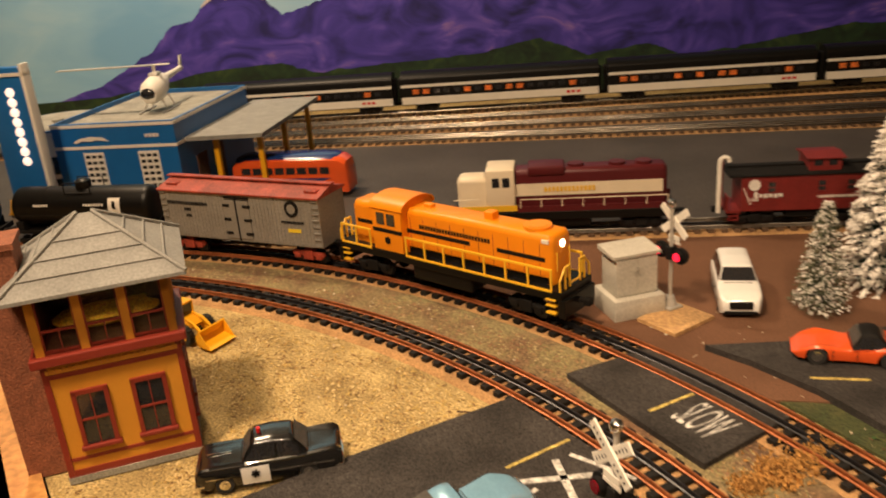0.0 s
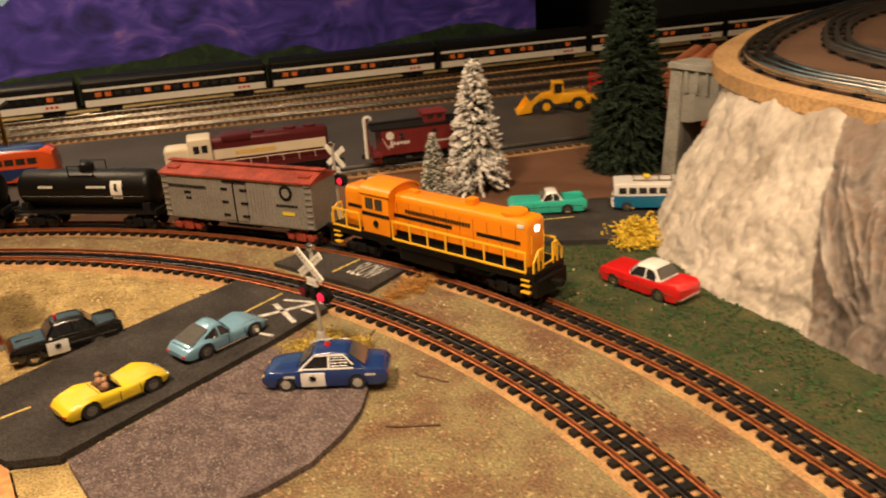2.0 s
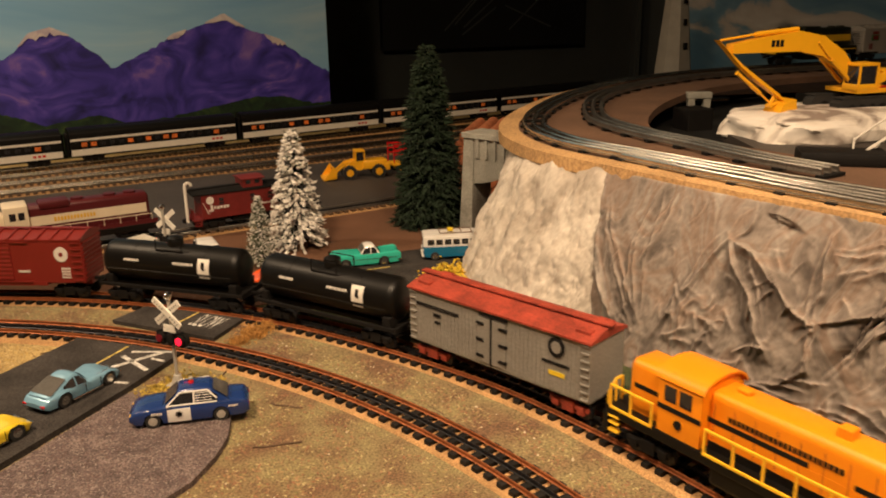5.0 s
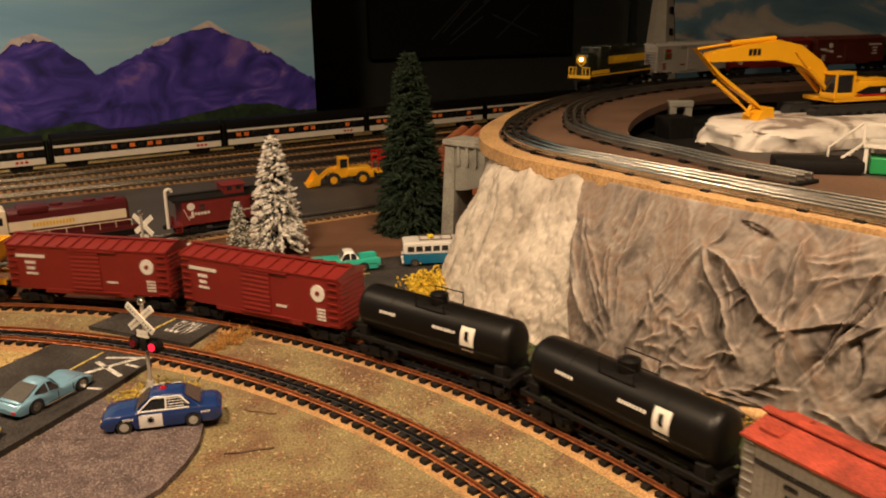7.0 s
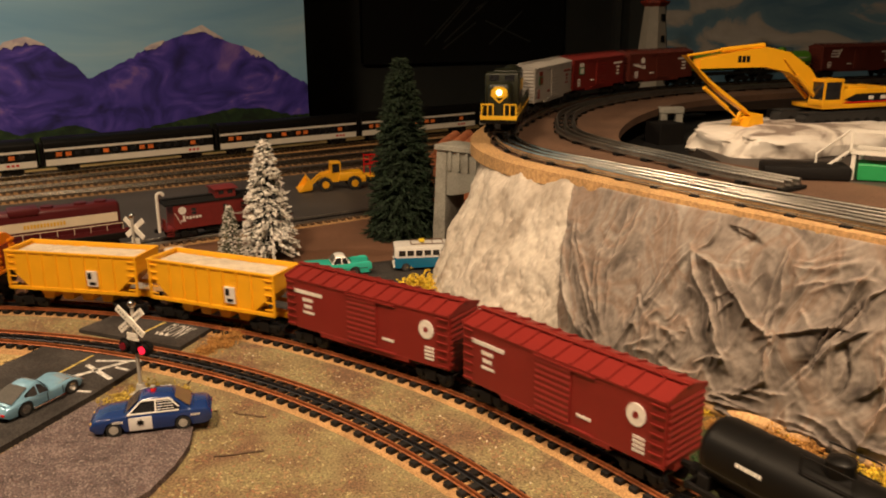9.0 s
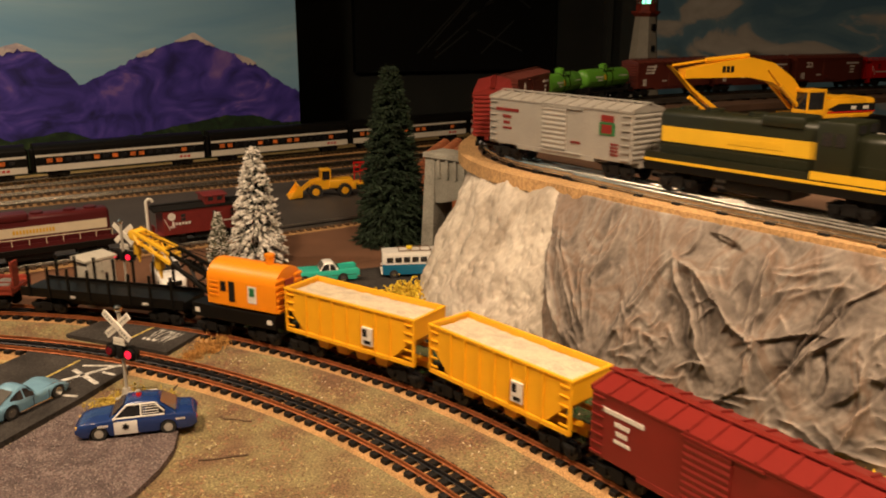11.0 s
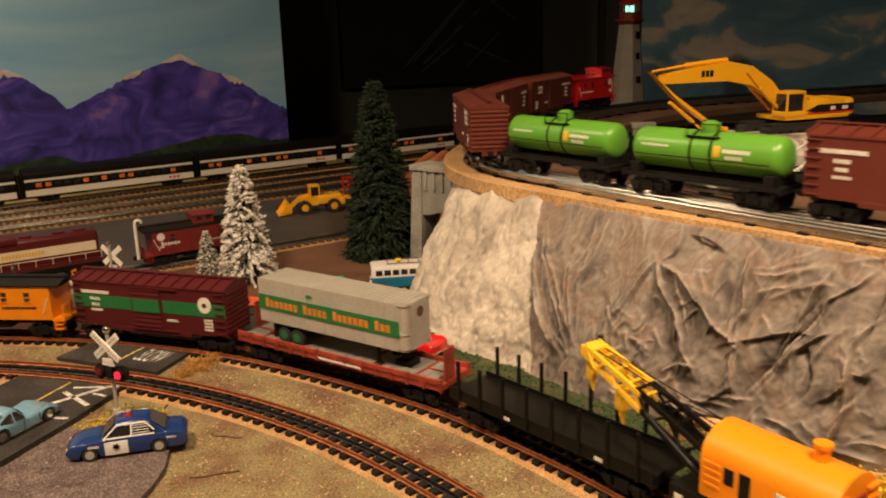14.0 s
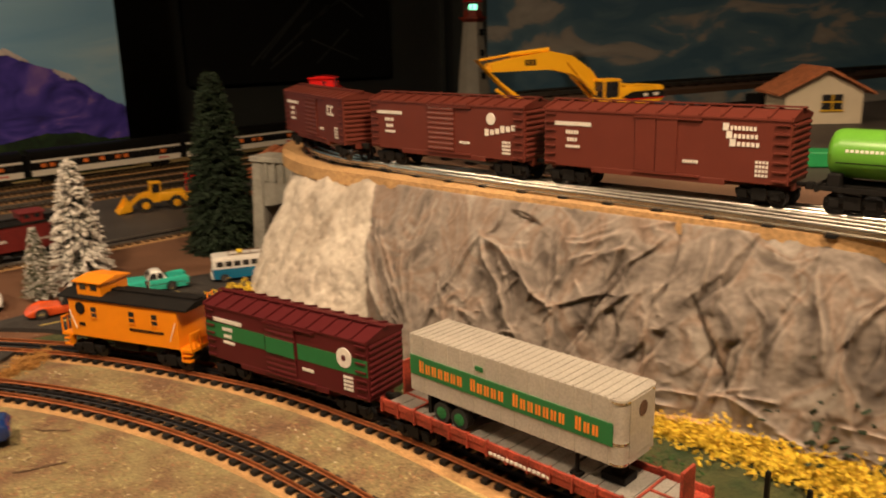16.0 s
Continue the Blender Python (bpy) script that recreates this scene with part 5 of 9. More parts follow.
def crane_car(name, length, label):
    t = thing(name, Matrix(), label, "crane car")
    h = length / 2 - 0.011
    solid("frame", lambda b: (box(b, -h, h, -0.029, 0.029, 0.018, 0.036, 0.001), box(b, -0.02, 0.02, -0.02, 0.02, 0.036, 0.040)), M["black"], t, "black flat frame", False)
    solid("marking", lambda b: [box(b, -h + 0.006, -h + 0.014, s * 0.029 - 0.0005, s * 0.029 + 0.0005, 0.024, 0.030) for s in (-1, 1)] + [box(b, h - 0.014, h - 0.006, s * 0.029 - 0.0005, s * 0.029 + 0.0005, 0.024, 0.030) for s in (-1, 1)], M["lettering"], t, "", False)
    cabx0, cabx1 = -0.041, 0.074

    def cab(b):
        r = []
        for x, k in ((cabx0, 0), (cabx1, 0)):
            pts = [(x, -0.029, 0.040), (x, -0.029, 0.072)]
            for i in range(1, 12):
                a = math.pi * i / 12
                pts.append((x, -0.029 * math.cos(a), 0.072 + 0.022 * math.sin(a)))
            pts += [(x, 0.029, 0.072), (x, 0.029, 0.040)]
            r.append(pts)
        loft(b, r)
    solid("cab", cab, M["orange"], t)
    solid("rear_rib", lambda b: [box(b, cabx1 - 0.001, cabx1 + 0.003, s * 0.020 - 0.008, s * 0.020 + 0.008, 0.046 + i * 0.008, 0.050 + i * 0.008, 0.0012) for s in (-1, 1) for i in range(5)] and box(b, cabx1, cabx1 + 0.004, -0.029, 0.029, 0.040, 0.0445, 0.001), M["orange"], t, "", False)
    solid("rear_door", lambda b: box(b, cabx1 - 0.001, cabx1 + 0.0015, -0.010, 0.010, 0.044, 0.078), M["roofred"], t, "", False)
    for s in (-1, 1):
        solid("window", lambda b: (box(b, -0.018, -0.009, s * 0.029 - 0.0006, s * 0.029 + 0.0006, 0.058, 0.071), box(b, -0.004, 0.006, s * 0.029 - 0.0006, s * 0.029 + 0.0006, 0.046, 0.072)), M["matblack"], t, "dark cab opening", False)
        solid("emblem", lambda b: box(b, 0.028, 0.042, s * 0.029 - 0.0005, s * 0.029 + 0.0005, 0.048, 0.070), M["lettering"], t, "white panel emblem", False)
        solid("emblem_mark", lambda b: box(b, 0.031, 0.039, s * 0.029 - 0.0009, s * 0.029 + 0.0009, 0.057, 0.068), M["dgreen"], t, "", False)
        solid("louvre", lambda b: [box(b, cabx0 + 0.004, -0.022, s * 0.029 - 0.0012, s * 0.029 + 0.0012, 0.050 + i * 0.006, 0.0525 + i * 0.006) for i in range(4)], M["orange"], t, "", False)
    solid("chimney", lambda b: (tube(b, (0.045, 0, 0.090), (0.045, 0, 0.105), 0.006, n=16), tube(b, (0.045, 0, 0.103), (0.045, 0, 0.1065), 0.0072, n=16)), M["orange"], t)
    a0, a1 = Vector((-0.036, 0, 0.054)), Vector((-0.194, 0, 0.108))

    def boom(b, k0, k1, w0, w1, h0, h1):
        """Two side girders with a web of struts between their flanges."""
        p, q = a0.lerp(a1, k0), a0.lerp(a1, k1)
        for s in (-1, 1):
            for z in (-1, 1):
                loft(b, [[c + Vector((0, s * w + dy, z * hh + dz)) for dy, dz in ((-0.0018, -0.0022), (0.0018, -0.0022), (0.0018, 0.0022), (-0.0018, 0.0022))] for c, w, hh in ((p, w0, h0), (q, w1, h1))])
            n = 5
            for i in range(n):
                u, v = p.lerp(q, i / n), p.lerp(q, (i + 1) / n)
                d = h0 * (1 if i % 2 else -1)
                tube(b, u + Vector((0, s * w0, d)), v + Vector((0, s * w1, -d)), 0.0017, n=5)
        for i in range(5):
            u = p.lerp(q, i / 4)
            tube(b, u + Vector((0, -w1, h1)), u + Vector((0, w1, h1)), 0.0017, n=5)
    solid("boom_foot", lambda b: boom(b, 0.0, 0.58, 0.014, 0.011, 0.0085, 0.0075), M["black"], t, "black lattice boom foot", False)
    solid("boom_ram", lambda b: [tube(b, (-0.044, s * 0.019, 0.046), (-0.112, s * 0.015, 0.076), 0.003, n=8) for s in (-1, 1)], M["black"], t, "black lifting ram")
    solid("boom_tip", lambda b: (boom(b, 0.54, 1.0, 0.012, 0.009, 0.007, 0.0045), box(b, -0.200, -0.182, -0.011, 0.011, 0.102, 0.113, 0.0015), [tube(b, (-0.196, y - 0.0015, 0.106), (-0.196, y + 0.0015, 0.106), 0.0075, n=16) for y in (-0.006, 0.006)]), M["railyel"], t, "yellow girder boom tip", False)
    solid("hook_block", lambda b: (box(b, -0.160, -0.148, -0.0045, 0.0045, 0.062, 0.084, 0.0015), tube(b, (-0.154, 0, 0.062), (-0.152, 0, 0.049), 0.0040, 0.0015, n=10)), M["railyel"], t, "yellow hook block")
    solid("hook_block", lambda b: (box(b, -0.199, -0.190, -0.004, 0.004, 0.078, 0.096, 0.0015), tube(b, (-0.194, 0, 0.078), (-0.192, 0, 0.068), 0.0034, 0.001, n=10)), M["railyel"], t, "small yellow hook block")
    solid("cable", lambda b: [tube(b, (cabx0 + 0.002, s * 0.006, 0.088), (-0.190, s * 0.005, 0.112), 0.0006, n=5) for s in (-1, 1)] + [tube(b, (-0.154, 0, 0.082), (-0.154, 0, 0.094), 0.0006, n=5)], M["matblack"], t)
    running_gear(t, length, M["matblack"], 0.038)
    return t


def stake_car(name, length, label):
    t = thing(name, Matrix(), label, "flat car")
    h = length / 2 - 0.010
    solid("deck", lambda b: (box(b, -h, h, -0.030, 0.030, 0.020, 0.029, 0.0008), box(b, -h * 0.6, h * 0.6, -0.012, 0.012, 0.010, 0.020)), M["black"], t, "black flat deck", False)
    solid("side_wall", lambda b: [box(b, -h, h, s * 0.029 - 0.001, s * 0.029 + 0.001, 0.029, 0.033) for s in (-1, 1)], M["black"], t, "low black side", False)
    for s in (-1, 1):
        for i in range(8):
            x = (-1 + 2 * (i + 0.5) / 8) * h
            solid("stake", lambda b: box(b, x - 0.0018, x + 0.0018, s * 0.0305 - 0.0016, s * 0.0305 + 0.0016, 0.020, 0.064, 0.0004), M["black"], t, "", False)
    solid("marking", lambda b: [bars(b, x, x + 0.01, s * 0.0303, 0.0225, 0.0035, 3) for s in (-1, 1) for x in (-0.05, 0.07)], M["lettering"], t, "", False)
    running_gear(t, length, M["matblack"], 0.046)
    return t


def flat_car(name, length, label):
    t = thing(name, Matrix(), label, "flat car")
    h = length / 2 - 0.010
    solid("frame", lambda b: (box(b, -h, h, -0.030, 0.030, 0.018, 0.0255, 0.0008), prism(b, [(-h * 0.7, 0.019), (-h * 0.45, 0.010), (h * 0.45, 0.010), (h * 0.7, 0.019)], -0.010, 0.010)), M["roofred"], t, "red-brown steel frame", False)
    for i in range(int((2 * h - 0.008) / 0.0158)):
        solid("deck_board", lambda b: box(b, -h + 0.004 + i * 0.0158, -h + 0.0190 + i * 0.0158, -0.026, 0.026, 0.0255, 0.0275, 0.0003), M["grey"], t, "weathered grey deck board", False)
    for s in (-1, 1):
        solid("side_rail", lambda b: (box(b, -h, h, s * 0.030 - 0.0015, s * 0.030 + 0.0015, 0.0255, 0.0315, 0.0005), [box(b, x - 0.001, x + 0.001, s * 0.0305 - 0.002, s * 0.0305 + 0.002, 0.018, 0.0325) for x in [(-1 + 2 * i / 14) * h for i in range(15)]]), M["roofred"], t, "", False)
        solid("marking", lambda b: bars(b, -0.02, 0.05, s * 0.0322, 0.0215, 0.0025, 14), M["lettering"], t, "", False)
    for e in (-1, 1):
        solid("bridge_plate", lambda b: box(b, e * (h - 0.003) - 0.0015, e * (h - 0.003) + 0.0015, -0.010 - 0.008 * e, 0.010 - 0.008 * e, 0.026, 0.062, 0.0006), M["roofred"], t, "upright bridge plate", False)
        solid("cross_bar", lambda b: (box(b, e * (h - 0.040) - 0.001, e * (h - 0.040) + 0.001, -0.026, 0.026, 0.0272, 0.0292), box(b, e * (h - 0.022) - 0.018, e * (h - 0.022) + 0.018, -0.001, 0.001, 0.0272, 0.0290)), M["roofred"], t, "", False)
    running_gear(t, length, M["matblack"], 0.046)
    return t


def trailer(name, label):
    """Highway trailer that rides on the flat car; z from the rail's top."""
    t = thing(name, Matrix(), label, "trailer")
    x0, x1, w, z0, z1 = -0.1225, 0.1185, 0.0265, 0.0515, 0.1055

    def shell(b):
        r = 0.008
        out = [(x0, -w), (x1 - r, -w)]
        for i in range(1, 7):
            a = math.pi / 2 * i / 7
            out.append((x1 - r + r * math.sin(a), -w + r - r * math.cos(a)))
        out += [(x1, -w + r), (x1, w - r)]
        for i in range(1, 7):
            a = math.pi / 2 * i / 7
            out.append((x1 - r + r * math.cos(a), w - r + r * math.sin(a)))
        out += [(x1 - r, w), (x0, w)]
        slab(b, out, z0, z1)
    solid("body", shell, M["tin"], t, "silver trailer shell")
    solid("front_cap", lambda b: (box(b, x1 - 0.001, x1 + 0.0006, -0.017, 0.017, z0 + 0.006, z1 - 0.002), [tube(b, (x1 - 0.0075, s * (w - 0.0072), z0), (x1 - 0.0075, s * (w - 0.0072), z1), 0.0078, n=20) for s in (-1, 1)]), M["tin"], t)
    solid("corner_band", lambda b: [tube(b, (x1 - 0.0075, s * (w - 0.0072), z), (x1 - 0.0075, s * (w - 0.0072), z + 0.0016), 0.0084, n=20) for s in (-1, 1) for z in (z0 + 0.001, z0 + 0.018, z1 - 0.003)], M["chrome"], t, "bright corner bands")
    for i in range(30):
        x = x0 + 0.004 + i * (x1 - x0 - 0.014) / 29
        solid("roof_rib", lambda b: box(b, x - 0.0012, x + 0.0012, -w + 0.0008, w - 0.0008, z1 - 0.0005, z1 + 0.0009), M["tin"], t, "", False)
    for s in (-1, 1):
        for i in range(15):
            x = x0 + 0.002 + i * (x1 - x0 - 0.016) / 14
            solid("side_rib", lambda b: box(b, x - 0.0006, x + 0.0006, s * w - 0.0008, s * w + 0.0008, z0 + 0.001, z1 - 0.001), M["tin"], t, "", False)
        solid("stripe", lambda b: box(b, x0 + 0.0005, x1 - 0.009, s * w - 0.0011, s * w + 0.0011, 0.0675, 0.086), M["dgreen"], t, "dark green band", False)
        words = ((0, 7), (8, 5), (14, 7), (22, 3))

        def word_bars(b):
            for k0, n in words:
                for k in range(n):
                    x = (-0.106 + (k0 + k) * 0.0083) * (1 if s < 0 else -1)
                    big = k == 0
                    zt = 0.0825 if big else 0.0803
                    box(b, x - 0.0028, x - 0.0006, s * w - 0.0015, s * w + 0.0015, 0.0715, zt)
                    box(b, x + 0.0006, x + 0.0026, s * w - 0.0015, s * w + 0.0015, 0.0715, zt)
        solid("lettering", word_bars, M["lettero"], t, "orange plain lettering marks", False)
        solid("plate", lambda b: box(b, -0.037, -0.028, s * w - 0.0012, s * w + 0.0012, 0.0915, 0.0955), M["dgreen"], t, "", False)
        for x in (-0.083, -0.060):
            wh = solid("wheel", lambda b: (tube(b, (0, -0.0045, 0), (0, 0.0045, 0), 0.0105, n=24)), M["rubber"], t, "black dual tyre")
            wh.matrix_basis = pose(x, s * 0.0205, 0.0385)
            rim = solid("rim", lambda b: (tube(b, (0, -0.0049, 0), (0, 0.0049, 0), 0.0062, n=20), [box(b, -0.0006, 0.0006, -0.0053, 0.0053, -0.0055, 0.0055, 0, Matrix.Rotation(a, 4, "Y")) for a in (0, 0.78, 1.57, 2.36)]), M["dgreen"], wh, "green wheel rim", False)
    solid("bogie_frame", lambda b: (box(b, -0.100, -0.052, -0.012, 0.012, 0.036, z0 + 0.001), box(b, -0.102, -0.098, -0.024, 0.024, 0.032, z0)), M["matblack"], t, "", False)
    solid("landing_leg", lambda b: [(tube(b, (0.070, s * 0.018, z0), (0.070, s * 0.018, 0.029), 0.002, n=8), box(b, 0.065, 0.075, s * 0.018 - 0.004, s * 0.018 + 0.004, 0.0275, 0.030)) for s in (-1, 1)] and tube(b, (0.070, -0.018, 0.038), (0.070, 0.018, 0.038), 0.0012, n=6), M["matblack"], t)
    solid("trailer_hitch", lambda b: (box(b, 0.088, 0.112, -0.010, 0.010, 0.0275, 0.034, 0.001), box(b, 0.096, 0.106, -0.006, 0.006, 0.034, z0 + 0.001)), M["matblack"], t, "", False)
    solid("vent", lambda b: tube(b, (x1, 0.002, 0.0925), (x1 + 0.0012, 0.002, 0.0925), 0.0062, n=20), M["bark"], t, "round dark emblem", False)
    return t


def caboose(name, length, shell, roof_m, label, cupola_x=-0.055, trim=None, truck_m=None):
    t = thing(name, Matrix(), label, "caboose")
    trim = trim or shell
    h = length / 2 - 0.010
    bx = h - 0.018
    w, z0, z1 = 0.029, 0.022, 0.070
    solid("body", lambda b: box(b, -bx, bx, -w, w, z0, z1, 0.0006), shell, t, "", False)
    pr = [(-w - 0.002, z1 - 0.0006), (-w - 0.002, z1 + 0.0014), (-0.012, z1 + 0.0062), (0.012, z1 + 0.0062), (w + 0.002, z1 + 0.0014), (w + 0.002, z1 - 0.0006)]
    solid("roof", lambda b: loft(b, [[(x, y, z) for y, z in pr] for x in (-h + 0.002, h - 0.002)]), roof_m, t, "", False)
    solid("roof_walk", lambda b: box(b, -h + 0.004, h - 0.004, -0.006, 0.006, z1 + 0.0068, z1 + 0.0086), roof_m, t, "", False)
    cx = cupola_x
    solid("cupola", lambda b: box(b, cx - 0.020, cx + 0.020, -0.024, 0.024, z1 + 0.002, z1 + 0.0195, 0.0006), shell, t, "", False)
    solid("cupola_roof", lambda b: loft(b, [[(x, y, z) for y, z in ((-0.027, z1 + 0.019), (-0.027, z1 + 0.0205), (0, z1 + 0.0238), (0.027, z1 + 0.0205), (0.027, z1 + 0.019))] for x in (cx - 0.024, cx + 0.024)]), shell if trim is shell else roof_m, t, "", False)
    for s in (-1, 1):
        for x in (cx - 0.009, cx + 0.009):
            solid("window", lambda b: box(b, x - 0.005, x + 0.005, s * 0.024 - 0.0006, s * 0.024 + 0.0006, z1 + 0.010, z1 + 0.0175), M["glassdark"], t, "", False)
        for x in (-0.046, 0.016, 0.052):
            solid("window", lambda b: box(b, x - 0.0042, x + 0.0042, s * w - 0.0006, s * w + 0.0006, 0.048, 0.061), M["glassdark"], t, "", False)
            solid("window_frame", lambda b: (box(b, x - 0.0052, x + 0.0052, s * w - 0.0009, s * w + 0.0009, 0.0535, 0.0548), box(b, x - 0.0056, x + 0.0056, s * w - 0.0014, s * w + 0.0014, 0.0465, 0.0482)), trim, t, "", False)
        solid("lettering", lambda b: (bars(b, 0.012, 0.066, s * (w + 0.0004), 0.038, 0.003, 16), disc_on(b, -0.068, s * (w + 0.0004), 0.058, 0.0075), bars(b, -0.072, -0.062, s * (w + 0.0004), 0.036, 0.004, 3)), M["matblack"] if shell is M["orange"] else M["lettering"], t, "", False)
        for e in (-1, 1):
            solid("grab_rail", lambda b: tube(b, (e * bx - e * 0.002, s * (w + 0.002), 0.055), (e * bx - e * 0.012, s * (w + 0.002), 0.032), 0.0007, n=6), M["white"], t)
    for e in (-1, 1):
        solid("platform", lambda b: (box(b, min(e * bx, e * h), max(e * bx, e * h), -w, w, 0.020, 0.0235), [box(b, e * (h - 0.009) - 0.006, e * (h - 0.009) + 0.006, s * 0.026 - 0.004, s * 0.026 + 0.004, z, z + 0.0016) for s in (-1, 1) for z in (0.010, 0.015)],
                                     [box(b, e * (h - 0.015) - 0.001, e * (h - 0.015) + 0.001, s * 0.026 - 0.004, s * 0.026 + 0.004, 0.010, 0.022) for s in (-1, 1)]), trim, t, "", False)
        solid("end_railing", lambda b: ([box(b, e * (h - 0.001) - 0.001, e * (h - 0.001) + 0.001, y - 0.0008, y + 0.0008, 0.022, 0.043) for y in (-0.028, -0.019, -0.010, 0.010, 0.019, 0.028)], [box(b, e * (h - 0.001) - 0.001, e * (h - 0.001) + 0.001, min(s * 0.010, s * 0.0285), max(s * 0.010, s * 0.0285), 0.0415, 0.0432) for s in (-1, 1)]), trim, t, "", False)
        solid("ladder", lambda b: (ladder(b, e * (h - 0.001), 0.016, 0.030, z1 + 0.010, 7, 0.010, "y"), [box(b, e * (h - 0.001) - 0.0008, e * (h - 0.001) + 0.0008, y - 0.0006, y + 0.0006, 0.026, z1 + 0.012) for y in (0.011, 0.021)]), trim, t, "", False)
    solid("smoke_jack", lambda b: (tube(b, (0.010, 0.012, z1), (0.010, 0.012, z1 + 0.014), 0.0018, n=10), tube(b, (0.010, 0.012, z1 + 0.013), (0.010, 0.012, z1 + 0.017), 0.003, n=10)), M["chrome"], t)
    solid("underframe", lambda b: (box(b, -bx, bx, -0.008, 0.008, 0.012, 0.022), box(b, -0.025, 0.015, -0.022, 0.022, 0.010, 0.020, 0.001)), M["matblack"], t, "", False)
    running_gear(t, length, truck_m or M["matblack"], 0.046)
    return t


def cab_diesel(name, length, label, body, nose, band, front_glow=False):
    """Hood diesel with a short nose in front of its cab."""
    t = thing(name, Matrix(), label, "locomotive")
    h = length / 2 - 0.012
    zf = 0.032
    solid("frame", lambda b: (box(b, -h, h, -0.030, 0.030, 0.020, zf, 0.0008), box(b, -0.04, 0.04, -0.026, 0.026, 0.008, 0.024, 0.003)), M["black"], t, "black frame", False)

    def hood(b, x0, x1, zt, w=0.0185):
        r = []
        for x, k in ((x0, 0.005), (x0 + 0.002, 0.002), (x0 + 0.006, 0), (x1 - 0.006, 0), (x1 - 0.002, 0.002), (x1, 0.005)):
            pts = [(x, -w + k, zf), (x, -w + k, zt - 0.008 - k)]
            for i in range(1, 7):
                a = math.pi / 2 * i / 7
                pts.append((x, -w + k + 0.008 * (1 - math.cos(a)), zt - 0.008 - k + 0.008 * math.sin(a)))
            pts += [(p[0], -p[1], p[2]) for p in pts[::-1]]
            r.append(pts)
        loft(b, r)
    solid("long_hood", lambda b: hood(b, -h + 0.010, h - 0.085, 0.088), body, t)
    solid("nose", lambda b: hood(b, h - 0.052, h - 0.008, 0.080), nose, t)
    solid("cab", lambda b: box(b, h - 0.088, h - 0.048, -0.028, 0.028, zf, 0.092, 0.003), nose, t)
    solid("walkway_side", lambda b: [box(b, -h, h - 0.09, s * 0.0285 - 0.001, s * 0.0285 + 0.001, 0.020, 0.040) for s in (-1, 1)], body, t, "", False)
    for s in (-1, 1):
        solid("band", lambda b: (box(b, -h + 0.016, h - 0.088, s * 0.0187 - 0.0008, s * 0.0187 + 0.0008, 0.052, 0.069)), band, t, "pale side band", False)
        solid("lettering", lambda b: bars(b, -0.045, 0.025, s * 0.0196, 0.057, 0.007, 13), M["gold"], t, "yellow plain lettering marks", False)
        for x in (h - 0.076, h - 0.062):
            solid("window", lambda b: box(b, x - 0.005, x + 0.005, s * 0.028 - 0.0006, s * 0.028 + 0.0006, 0.068, 0.081), M["glassdark"], t, "", False)
        solid("handrail", lambda b: (tube(b, (-h + 0.01, s * 0.0295, 0.050), (h - 0.095, s * 0.0295, 0.050), 0.0007, n=6), [tube(b, (x, s * 0.0295, 0.038), (x, s * 0.0295, 0.050), 0.0007, n=6) for x in [(-h + 0.01) + i * (2 * h - 0.105) / 7 for i in range(8)]], tube(b, (h - 0.04, s * 0.0295, 0.052), (h - 0.004, s * 0.0295, 0.052), 0.0007, n=6)), nose, t)
        solid("gold_stripe", lambda b: (box(b, h - 0.09, h - 0.01, s * 0.0290 - 0.0006, s * 0.0290 + 0.0006, 0.034, 0.042)), M["gold"], t, "", False)
    for x in (-h + 0.04, -h + 0.075, -0.02):
        solid("roof_fan", lambda b: tube(b, (x, 0, 0.087), (x, 0, 0.0915), 0.011, n=24), body, t)
    solid("dynamic_brake", lambda b: box(b, -0.005, 0.045, -0.021, 0.021, 0.080, 0.0925, 0.003), body, t)
    solid("windscreen", lambda b: [box(b, h - 0.0485, h - 0.0472, s * 0.013 - 0.008, s * 0.013 + 0.008, 0.081, 0.089) for s in (-1, 1)], M["glassdark"], t, "", False)
    if front_glow:
        solid("nose_panel", lambda b: (loft(b, [[(x, 0.0135 * math.cos(a), 0.0665 + 0.0085 * math.sin(a)) for a in [2 * math.pi * i / 28 for i in range(28)]] for x in (h - 0.0095, h - 0.0068)])), M["gold"], t, "yellow nose panel")
        solid("headlight", lambda b: tube(b, (h - 0.009, 0, 0.066), (h - 0.0045, 0, 0.066), 0.0038, n=16), M["headlamp"], t, "lit headlight")
        solid("chevron", lambda b: [box(b, h - 0.0092, h - 0.0068, s * 0.009 - 0.009, s * 0.009 + 0.009, -0.0012, 0.0012, 0, Matrix.Translation((0, 0, 0.051)) @ Matrix.Rotation(s * 0.7, 4, "X")) for s in (-1, 1)], M["gold"], t, "", False)
        solid("end_railing", lambda b: ([box(b, h - 0.001, h + 0.001, y - 0.001, y + 0.001, 0.030, 0.050) for y in (-0.028, -0.018, -0.009, 0.009, 0.018, 0.028)], [box(b, h - 0.001, h + 0.001, min(s * 0.009, s * 0.028), max(s * 0.009, s * 0.028), 0.048, 0.050) for s in (-1, 1)], box(b, h - 0.001, h + 0.0015, -0.03, 0.03, 0.026, 0.032)), M["gold"], t, "yellow end railing", False)
        solid("side_sill", lambda b: [box(b, -h, h, s * 0.0302 - 0.0006, s * 0.0302 + 0.0006, 0.0295, 0.0325) for s in (-1, 1)], M["gold"], t, "yellow sill stripe", False)
    running_gear(t, length, M["matblack"], 0.056, 4.0 if front_glow else 0.0)
    return t


